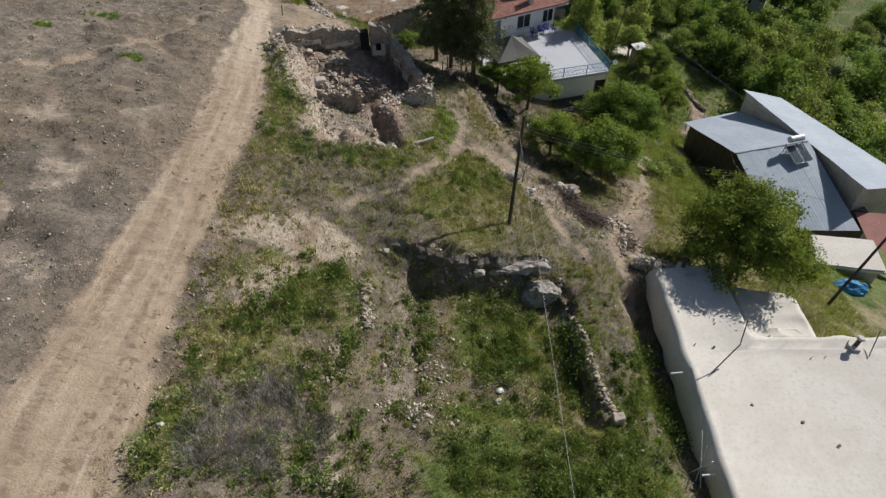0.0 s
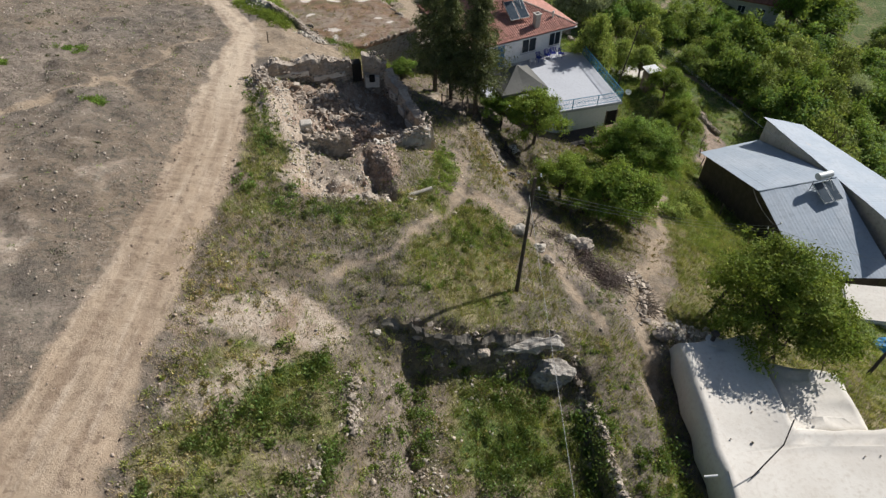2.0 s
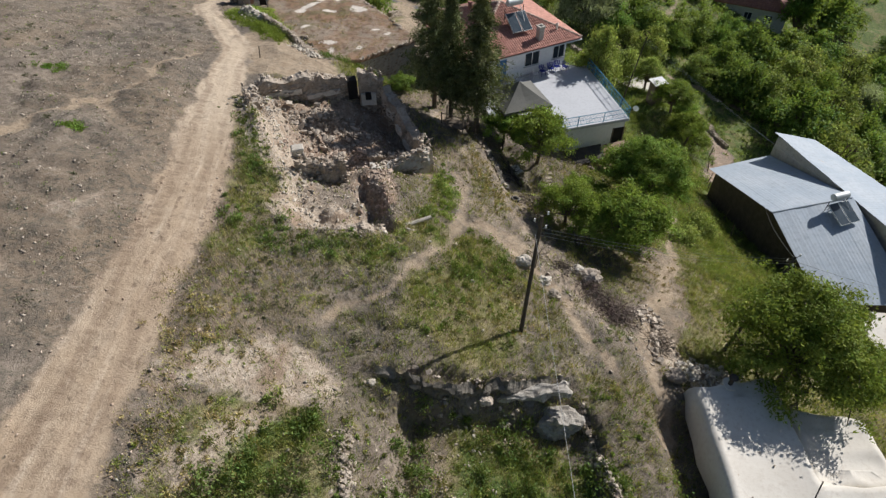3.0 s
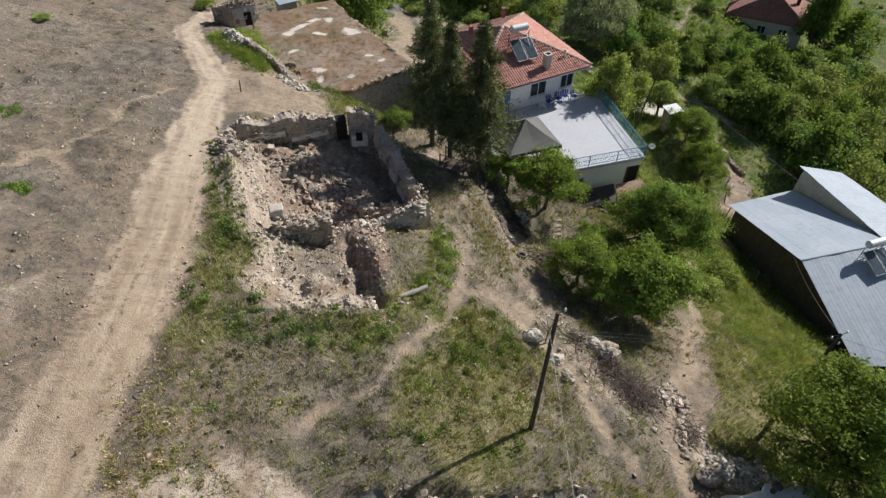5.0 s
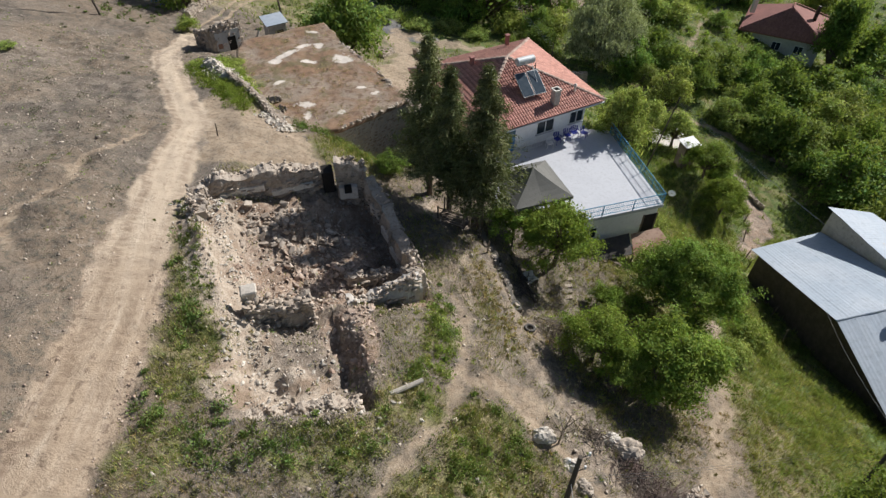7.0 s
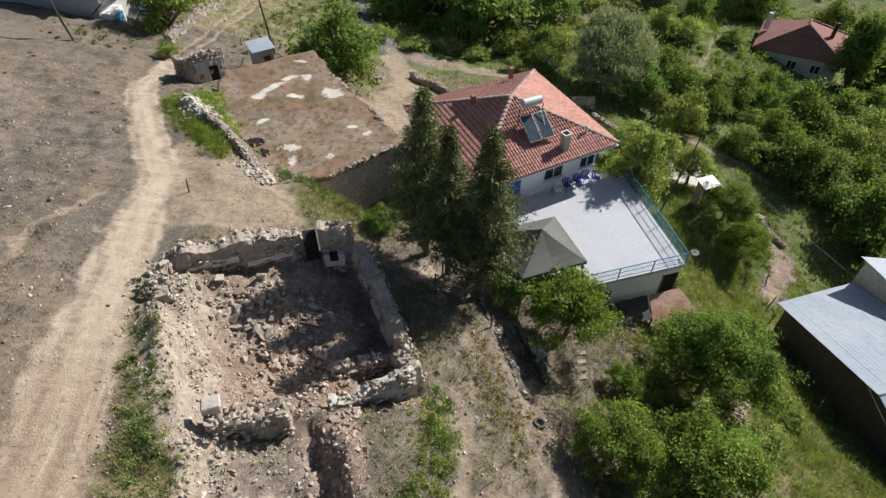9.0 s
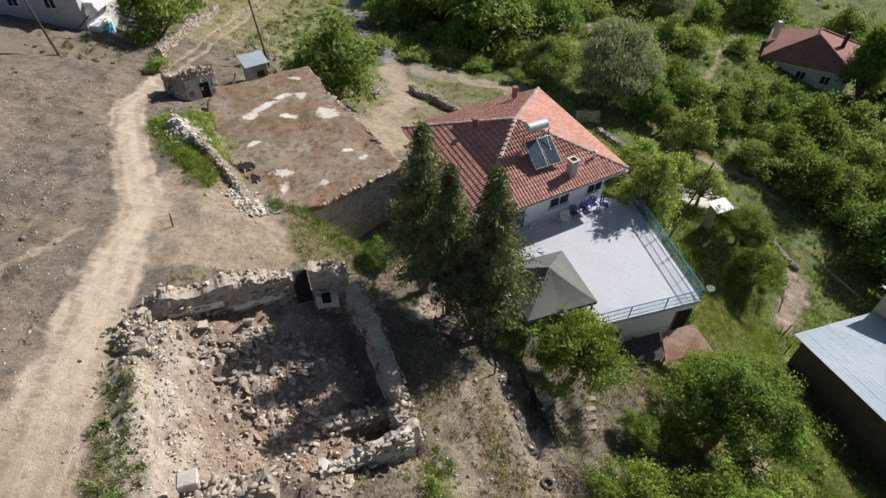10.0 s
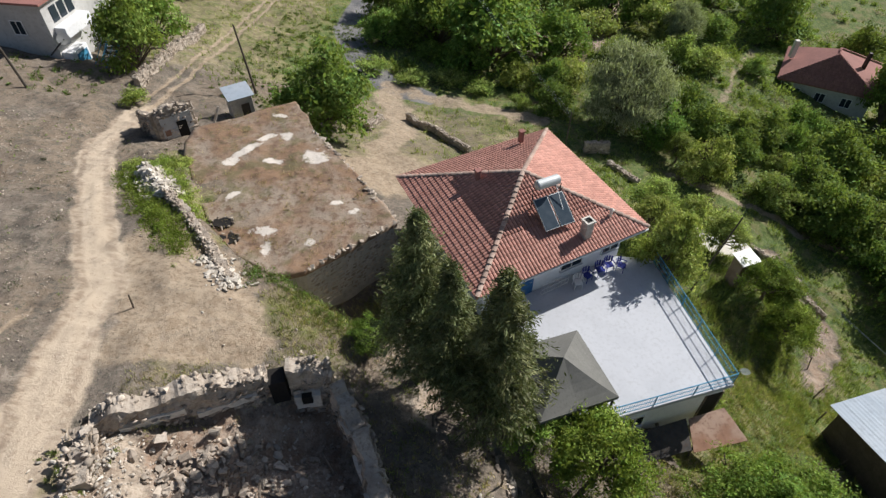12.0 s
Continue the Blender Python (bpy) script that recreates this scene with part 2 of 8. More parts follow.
M = {
    "earth": ground_material(),
    "stone": surface("field stone", (0.37, 0.305, 0.245), (0.48, 0.415, 0.345), (0.2, 0.168, 0.135), 0.7, 7.0, 0.92, 0.6, 0.05, vary=0.35),
    "pale_stone": surface("white limestone", (0.47, 0.42, 0.355), (0.57, 0.525, 0.46), (0.31, 0.275, 0.23), 1.0, 8.0, 0.9, 0.5, 0.04, vary=0.2),
    "red_stone": surface("earthy rubble", (0.4, 0.295, 0.23), (0.5, 0.42, 0.35), (0.24, 0.17, 0.13), 0.8, 7.0, 0.95, 0.6, 0.05, vary=0.35),
    "masonry": surface("mud mortar masonry", (0.37, 0.31, 0.25), (0.46, 0.4, 0.335), (0.2, 0.162, 0.128), 0.9, 5.0, 0.95, 0.9, 0.10),
    "grey_masonry": surface("weathered grey wall", (0.43, 0.405, 0.37), (0.52, 0.49, 0.45), (0.29, 0.265, 0.235), 0.8, 4.0, 0.95, 0.8, 0.06),
    "lime": surface("lime plaster", (0.70, 0.665, 0.60), (0.60, 0.56, 0.50), (0.46, 0.42, 0.36), 0.5, 7.0, 0.95, 0.5, 0.03),
    "white_roof": surface("whitened clay roof", (0.70, 0.665, 0.60), (0.64, 0.60, 0.535), (0.56, 0.51, 0.44), 0.35, 5.0, 0.95, 0.35, 0.03),
    "earth_roof": earth_roof_material(),
    "white_wall": surface("white painted plaster", (0.84, 0.85, 0.86), (0.79, 0.8, 0.81), (0.7, 0.7, 0.7), 0.4, 4.0, 0.8, 0.2, 0.01),
    # Grey plaster, also standing for shade on white walls
    "grey_wall": surface("shabby and shade-grey plaster", (0.56, 0.55, 0.53), (0.48, 0.47, 0.455), (0.38, 0.365, 0.34), 0.4, 3.0, 0.9, 0.3, 0.02),
    "concrete": surface("pale concrete floor", (0.54, 0.555, 0.585), (0.49, 0.505, 0.535), (0.44, 0.45, 0.47), 0.35, 5.0, 0.8, 0.15, 0.01),
    "tile": surface("clay roof tile", (0.47, 0.245, 0.195), (0.41, 0.205, 0.162), (0.33, 0.165, 0.132), 0.6, 9.0, 0.75, 0.3, 0.01, vary=0.16),
    "tile_dull": surface("weathered roof tile", (0.35, 0.165, 0.14), (0.29, 0.14, 0.12), (0.20, 0.105, 0.092), 0.5, 7.0, 0.85, 0.4, 0.02, vary=0.15),
    "sheet": surface("galvanised roof sheet", (0.35, 0.405, 0.465), (0.41, 0.455, 0.505), (0.30, 0.335, 0.375), 0.3, 3.0, 0.78, 0.1, 0.01, metal=0.1),
    "rust": surface("rusty sheet", (0.30, 0.17, 0.115), (0.40, 0.28, 0.215), (0.18, 0.095, 0.065), 0.6, 4.0, 0.9, 0.3, 0.02),
    "zinc": surface("galvanised steel tank", (0.55, 0.58, 0.58), (0.62, 0.64, 0.64), (0.48, 0.50, 0.50), 1.5, 9.0, 0.6, 0.1, 0.01, metal=0.4),
    "canvas": surface("grey canvas", (0.145, 0.144, 0.132), (0.168, 0.166, 0.152), (0.12, 0.118, 0.108), 0.7, 9.0, 0.9, 0.3, 0.01),
    "blue": surface("blue enamel paint", (0.06, 0.25, 0.42), (0.08, 0.31, 0.48), (0.05, 0.19, 0.31), 1.2, 9.0, 0.5, 0.1, 0.01),
    "blue_door": surface("blue painted door", (0.03, 0.13, 0.30), (0.045, 0.17, 0.36), (0.025, 0.09, 0.2), 1.2, 9.0, 0.5, 0.1, 0.01),
    "blue_plastic": surface("dark blue plastic", (0.03, 0.045, 0.26), (0.035, 0.05, 0.30), (0.02, 0.03, 0.2), 2.0, 20.0, 0.4, 0.05, 0.005),
    "white_plastic": surface("white plastic", (0.78, 0.78, 0.77), (0.74, 0.74, 0.74), (0.68, 0.68, 0.67), 2.0, 20.0, 0.4, 0.05, 0.005),
    "tarp": surface("blue tarpaulin", (0.03, 0.21, 0.42), (0.05, 0.27, 0.50), (0.02, 0.12, 0.26), 2.0, 9.0, 0.5, 0.6, 0.05),
    "rubber": surface("old tyre rubber", (0.085, 0.08, 0.075), (0.12, 0.115, 0.105), (0.05, 0.048, 0.045), 3.0, 12.0, 0.85, 0.4, 0.02),
    "wood": surface("weathered wood", (0.145, 0.115, 0.09), (0.20, 0.165, 0.13), (0.09, 0.07, 0.055), 1.5, 16.0, 0.9, 0.5, 0.02, vary=0.2),
    "bark": surface("tree bark", (0.12, 0.095, 0.07), (0.16, 0.13, 0.10), (0.07, 0.055, 0.04), 2.0, 14.0, 0.95, 0.8, 0.03),
    "dark_wood": surface("tarred pole", (0.075, 0.062, 0.05), (0.10, 0.085, 0.07), (0.045, 0.037, 0.03), 2.0, 14.0, 0.9, 0.4, 0.02),
    "iron": surface("dark iron", (0.06, 0.06, 0.06), (0.085, 0.08, 0.075), (0.10, 0.06, 0.04), 3.0, 14.0, 0.7, 0.2, 0.01, metal=0.5),
    "wire": surface("grey cable", (0.42, 0.42, 0.41), (0.46, 0.46, 0.45), (0.36, 0.36, 0.35), 3.0, 14.0, 0.6, 0.1, 0.005),
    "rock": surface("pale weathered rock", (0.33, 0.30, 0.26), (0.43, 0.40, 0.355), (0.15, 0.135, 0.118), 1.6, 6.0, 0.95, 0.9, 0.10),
    # Dark rock tone also carries shade on the ledge and retaining wall
    "dark_rock": surface("weathered rock with shade toned in", (0.15, 0.135, 0.115), (0.25, 0.225, 0.19), (0.075, 0.068, 0.06), 0.9, 5.0, 0.95, 0.9, 0.10),
    # Near-black stands for the shade inside doorways, niches and holes
    "dark": surface("black for shade in openings", (0.02, 0.018, 0.016), (0.025, 0.022, 0.02), (0.012, 0.012, 0.012), 1.0, 9.0, 0.9, 0.1, 0.01),
    "leaf": leaf_material("walnut leaves", (0.150, 0.235, 0.040), (0.220, 0.300, 0.062)),
    "leaf_light": leaf_material("light leaves", (0.24, 0.305, 0.075), (0.31, 0.355, 0.1)),
    "leaf_dark": leaf_material("dark leaves", (0.125, 0.205, 0.044), (0.185, 0.27, 0.064)),
    "leaf_grey": leaf_material("grey willow leaves", (0.29, 0.325, 0.205), (0.36, 0.39, 0.26)),
    "needle": leaf_material("conifer needles", (0.105, 0.128, 0.056), (0.165, 0.178, 0.084), 0.5, 0.15),
    "blade": leaf_material("green grass", (0.185, 0.215, 0.055), (0.31, 0.30, 0.095), 0.5, 0.3),
    "straw": leaf_material("dry grass", (0.36, 0.3, 0.15), (0.45, 0.37, 0.21), 0.6, 0.25),
    "weed": leaf_material("weed leaves", (0.130, 0.205, 0.052), (0.200, 0.265, 0.075), 0.5, 0.25),
    "nettle": leaf_material("dark nettle leaves", (0.100, 0.165, 0.048), (0.160, 0.225, 0.070), 0.5, 0.25),
    "sage": leaf_material("grey scrub", (0.13, 0.135, 0.088), (0.19, 0.182, 0.125), 0.7, 0.15),
    "lush": leaf_material("lush grass", (0.165, 0.215, 0.055), (0.24, 0.28, 0.085), 0.5, 0.35),
    "gold": leaf_material("ripe golden grass", (0.31, 0.235, 0.105), (0.36, 0.28, 0.14), 0.6, 0.25),
    "pale_wood": surface("bleached wood", (0.42, 0.38, 0.32), (0.5, 0.46, 0.4), (0.26, 0.22, 0.18), 1.5, 14.0, 0.9, 0.5, 0.02),
    "ridge": surface("mortared ridge tile", (0.40, 0.28, 0.225), (0.47, 0.36, 0.30), (0.27, 0.18, 0.145), 0.8, 8.0, 0.85, 0.3, 0.01, vary=0.2),
    "dead": leaf_material("dead grey scrub", (0.235, 0.215, 0.2), (0.31, 0.285, 0.265), 0.8, 0.05),
    "twig": surface("dry brushwood", (0.14, 0.10, 0.085), (0.19, 0.15, 0.125), (0.09, 0.06, 0.05), 1.0, 12.0, 0.9, 0.3, 0.01),
}
glass = Nodes("window glass")
glass.finish((0.03, 0.04, 0.05), 0.08)
M["glass"] = glass.mat
collector = Nodes("solar collector glass")
collector.finish(collector.mix(collector.ramp(collector.noise(1.5), 0.3, 0.7), (0.05, 0.07, 0.09), (0.08, 0.10, 0.12)), 0.15)
M["collector"] = collector.mat

# ---- ground ----
# heights of the hillside on a 15 m lattice: rows run north from y = 0, columns east from x = -45
HILL = np.array([
    (11.1, 10.1, 8.7, 4.7, -0.3, -5.4, -8.3, -10.9, -13.9),
    (11.5, 9.2, 7.6, 1.7, -1.6, -6.1, -10.3, -13.6, -17.1),
    (11.5, 9.6, 6.9, 2.3, -2.6, -7.4, -13.1, -16.7, -19.9),
    (9.9, 7.6, 5.3, 1.2, -4.8, -11, -15.4, -18.6, -21.5),
    (6.5, 3.8, 2.8, -1.4, -5.6, -13.6, -16.5, -19.2, -21.9),
    (3.2, 0.2, -1.6, -5, -8.3, -12.4, -15.7, -18.6, -21.2),
    (0.3, -2.6, -6, -8.8, -9.9, -11.4, -14.3, -17.4, -19.6),
    (-2.8, -6, -9, -10.8, -10.9, -10.2, -12.6, -16.4, -18),
    (-6.2, -9.1, -11.5, -12.8, -12.6, -12.3, -13.5, -15.5, -16.8),
    (-10, -12.1, -13.8, -14.8, -14.8, -14.8, -15, -15.1, -15.4),
])


def _weights(v, first, count):
    u = (v - first) / 15.0
    i = np.clip(np.floor(u), 0, count - 2).astype(int)
    s = np.clip(u - i, 0.0, 1.0)
    w = (-.5 * s + s * s - .5 * s ** 3, 1 - 2.5 * s * s + 1.5 * s ** 3, .5 * s + 2 * s * s - 1.5 * s ** 3, -.5 * s * s + .5 * s ** 3)
    return [np.clip(i + k, 0, count - 1) for k in (-1, 0, 1, 2)], w


LATTICE = np.random.RandomState(7).rand(256, 256)


def value_noise(x, y, scale):
    u, v = x * scale + 1000.0, y * scale + 1000.0
    i, j = np.floor(u).astype(int), np.floor(v).astype(int)
    s, t = u - i, v - j
    s, t = s * s * (3 - 2 * s), t * t * (3 - 2 * t)
    a, b, c, d = LATTICE[i % 256, j % 256], LATTICE[(i + 1) % 256, j % 256], LATTICE[i % 256, (j + 1) % 256], LATTICE[(i + 1) % 256, (j + 1) % 256]
    return (a * (1 - s) + b * s) * (1 - t) + (c * (1 - s) + d * s) * t - 0.5


def to_line(x, y, points):
    """Distance to a polyline."""
    best = np.full(np.shape(x), 1e9)
    for (ax, ay), (bx, by) in zip(points, points[1:]):
        dx, dy = bx - ax, by - ay
        k = np.clip(((x - ax) * dx + (y - ay) * dy) / (dx * dx + dy * dy), 0, 1)
        best = np.minimum(best, np.hypot(x - ax - k * dx, y - ay - k * dy))
    return best


def soft(v, low, high):
    s = np.clip((v - low) / (high - low), 0, 1)
    return s * s * (3 - 2 * s)


def inside(x, y, corners, edge):
    """1 within a convex polygon (counter-clockwise), falling to 0 over edge metres outwards."""
    out = np.full(np.shape(x), -1e9)
    for (ax, ay), (bx, by) in zip(corners, corners[1:] + corners[:1]):
        out = np.maximum(out, ((x - ax) * (by - ay) - (y - ay) * (bx - ax)) / math.hypot(bx - ax, by - ay))
    return 1 - soft(out, 0, edge)


ROAD = [(-11.0, -20), (-12.6, 4), (-13.2, 10), (-13.4, 17), (-13.5, 24), (-13.5, 30), (-14.0, 36), (-14.8, 41), (-15.7, 47), (-16.6, 54), (-21, 62.5), (-25.3, 71.5), (-25.5, 79)]
FOOTPATHS = [[(-5.5, 26.5), (-3.8, 27.8), (-2.0, 29.6), (-0.5, 31.7), (0.6, 34.1), (1.6, 35.8), (1.2, 38.7), (0.7, 41.3)], [(1.6, 35.8), (3.8, 35.2), (5.5, 33.3), (7.0, 30.8), (8.2, 28.3), (8.6, 26.4)],
             [(18.7, 45.4), (15.8, 36.2), (13.8, 33.0), (12.9, 31.3), (12.6, 29.3), (11.6, 25.9), (10.9, 22.5)], [(-33, 30), (-24.1, 34.7), (-22.1, 38.3), (-20.2, 44.4), (-18.7, 52)], [(-20.9, 40.4), (-15.0, 35.3)],
             [(24, 83), (26.6, 81.1), (31.8, 78.6), (37.3, 75.6), (46, 72)], [(33.2, 96.3), (39.9, 106.1), (50.5, 121.9), (60.8, 133.9)], [(27, 66), (29, 60)], [(-26.1, 79), (-25.9, 90), (-26.2, 106), (-26.4, 135)], [(-24.9, 79), (-24.7, 90), (-25.0, 106), (-25.2, 135)]]
WIDTHS = (0.85, 1.1, 1.05, 0.6, 0.5, 0.9, 0.7, 0.7, 0.55, 0.55)
STRENGTH = (0.68, 0.76, 0.85, 0.8, 0.62, 0.9, 0.7, 0.5, 0.9, 0.9)
YARD = [[(-4.7, 75.7), (-3.7, 83.5), (-4.4, 89.9), (-5.9, 95)], [(-5.9, 97.0), (-2.0, 94.7), (1.6, 93.9), (6.2, 92.5), (11.2, 90.3)]]
ASPHALT = [(-12.5, 150), (-12.7, 129.1), (-13.0, 115.1), (-9.1, 102.3), (-5.9, 97.2), (-2.0, 94.7)]
RUIN_FLOOR = [(-8.4, 38.5), (-1.9, 41.2), (-4.5, 47.2), (-10.9, 45.2)]
RUIN = [(-9.2, 37.2), (-0.9, 40.6), (-4.9, 48.7), (-13.6, 45.8)]
SOUTH_ROOM = [(-7.8, 32.4), (-3.2, 33.6), (-4.6, 38.6), (-8.8, 37.2)]
PIT = [(-1.6, 14.6), (7.2, 14.6), (6.8, 23.0), (-1.4, 22.4)]
HOLLOW = [(-1.2, 20.6), (6.0, 21.3), (6.2, 23.4), (-1.4, 22.8)]
LOWER_ROOM = [(-3.4, 14.6), (-1.6, 14.6), (-1.5, 22.5), (-3.2, 22.5)]
EARTH_ROOF = [(-9.1, 57.0), (-7.4, 57.5), (-2.4, 61.75), (-11.3, 75.9), (-16.4, 73.2), (-18.1, 72.1), (-18.3, 70.3), (-17.8, 68.6), (-14.0, 61.3), (-11.2, 58.3)]
LOW_YARD = [(5.0, 41.6), (7.0, 42.4), (6.6, 47.6), (3.3, 48.3)]
GULLY = [(-7.9, 57.3), (-7.2, 56.4), (-3.6, 54.4), (-1.6, 55.6), (-0.8, 61.0), (-1.6, 62.6), (-2.6, 62.0)]
GARDEN = [(18.5, 61.0), (23.2, 62.4), (23.4, 66.0), (19.0, 67.5)]
SHADED_STRIP = [(11.3, 0.0), (12.9, 0.0), (12.9, 23.6), (11.9, 23.6)]
HOUSE = [(2.9, 55.8), (12.1, 60.7), (7.7, 69.9), (-1.7, 64.9)]
TERRACE = [(3.9, 48.0), (15.7, 51.4), (13.6, 60.9), (12.1, 60.7), (2.9, 55.8)]


def hill(x, y):
    j, wy = _weights(y, 0.0, HILL.shape[0])
    i, wx = _weights(x, -45.0, HILL.shape[1])
    z = np.zeros(np.shape(x))
    for jj, a in zip(j, wy):
        for ii, b in zip(i, wx):
            z = z + a * b * HILL[jj, ii]
    return z


def height(x, y):
    x, y = np.asarray(x, float), np.asarray(y, float)
    z = hill(x, y)
    road = to_line(x, y, ROAD)
    bench = 1 - soft(road, 1.6, 3.4)
    z = z - 0.25 * bench
    xw, yw = x + 0.9 * value_noise(x, y, 0.5) + 0.5 * value_noise(x, y, 1.4), y + 0.7 * value_noise(x + 20, y, 0.5) + 0.5 * value_noise(x + 20, y, 1.4)
    bank = soft(yw - (24.05 + 0.085 * x), -0.25, 0.35) * (1 - soft(y, 25.5, 31)) * soft(x, -5.5, -1.5) * (1 - soft(x, 5.6, 8.5))
    z = z - 1.0 * inside(xw, yw, PIT, 0.7) - 0.4 * inside(xw, yw, HOLLOW, 0.9) + 0.6 * bank - 0.3 * inside(xw, yw, LOWER_ROOM, 0.6)
    ruin = np.maximum(inside(x, y, RUIN, 0.6), inside(x, y, SOUTH_ROOM, 0.8))
    z = z - 0.75 * inside(x, y, RUIN, 0.5) - 0.95 * inside(x, y, RUIN_FLOOR, 1.25) - 0.8 * inside(x, y, SOUTH_ROOM, 0.7)
    z = z + ruin * (0.75 * value_noise(x + 3, y, 0.55) + 0.5 * value_noise(x, y + 3, 1.25) + 0.3 * value_noise(x, y, 2.9) + 0.75 * np.exp(-((x + 9.0) ** 2 + (y - 45.3) ** 2) / 4) + 0.6 * np.exp(-((x + 4.6) ** 2 + (y - 38.6) ** 2) / 3))
    z = z + 0.5 * (1 - soft(to_line(xw, yw, [(-12.4, 44.5), (-10.4, 40.4), (-8.9, 37.2)]), 0.3, 2.1))
    z = z - 0.4 * (1 - soft(to_line(x + 0.4 * value_noise(x, y, 1.1), y, [(-5.1, 38.0), (-4.6, 36.0), (-4.0, 34.6)]), 0.1, 0.45)) + 0.3 * (1 - soft(to_line(xw, yw, [(-3.6, 38.2), (-3.1, 35.6)]), 0.3, 1.7))
    roofed = inside(x, y, EARTH_ROOF, 0.35)
    z = z * (1 - roofed) + np.minimum(z, 1.12) * roofed
    garden = inside(x, y, GARDEN, 4.5)
    z = z + garden * np.maximum(-6.9 - z, 0)
    gully = inside(x, y, GULLY, 0.8)
    z = z * (1 - gully) + np.minimum(z, -3.2) * gully
    z = z - 0.6 * inside(x, y, LOW_YARD, 0.8)
    z = z - 1.15 * inside(x, y, SHADED_STRIP, 1.6)
    near = 1 - soft(np.hypot(x, y - 50), 110, 220)
    rough = 1 - 0.75 * bench
    z = z + near * rough * (0.9 * value_noise(x, y, 0.12) * soft(np.hypot(x + 30, y - 25), 8, 30) * 0.4 + 0.42 * value_noise(x + 31, y, 0.42) + 0.20 * value_noise(x, y + 17, 1.1) + 0.10 * value_noise(x + 5, y, 2.6))
    scarred = soft(-x, 15.5, 18.5) * near
    z = z + scarred * (0.5 * np.abs(value_noise(x + 7, y, 0.5)) + 0.28 * np.abs(value_noise(x, y + 9, 1.2)) + 0.12 * value_noise(x, y, 2.2))
    for p in FOOTPATHS:
        z = z - 0.10 * (1 - soft(to_line(x, y, p), 0.2, 0.6))
    for off in (0.55, 1.05, 1.5):
        z = z - near * 0.07 * (1 - soft(np.abs(road - off), 0.07, 0.2)) * (0.6 + 0.8 * value_noise(x, y, 0.3))
    z = z + near * 0.03 * bench * np.sign(value_noise(x * 1.2, y * 3.0, 1.6))
    far = soft(np.hypot(x, y - 60), 160, 700)
    return z + far * (25 + 60 * value_noise(x, y, 0.004))


def ground_at(x, y):
    return float(height(np.array([x]), np.array([y]))[0])


# patches of growth: x, y, radius, strength
GREEN = np.array([(-11.2, 35, 2.2, .9), (-10.6, 30, 1.8, .55), (-7.2, 19.6, 2.6, 1), (-5.2, 18, 1.6, .9), (-8.6, 15.5, 2.6, .75), (-10.4, 11, 2.2, .8), (-10.9, 41, 1.6, .7), (3, 11.5, 4.5, 1), (7, 10, 5, 1),
                  (11.4, 17, 2.2, 1), (3, 20, 3.4, 1), (6, 17.5, 2.4, 1), (1.2, 28, 3.6, .95), (2.6, 32, 2.8, .9), (-4, 32.3, 3, .8), (-4.5, 30.8, 2.2, .5), (0.2, 37.5, 1.3, .6), (-1, 34, 2, .7),
                  (-13, 58, 1.6, .8), (-15.5, 63, 1.8, 1), (-17.5, 68, 2, 1), (-8, 53, 2.4, .6), (-6.5, 54.5, 2.4, .9), (-3.5, 58, 2, .8)])


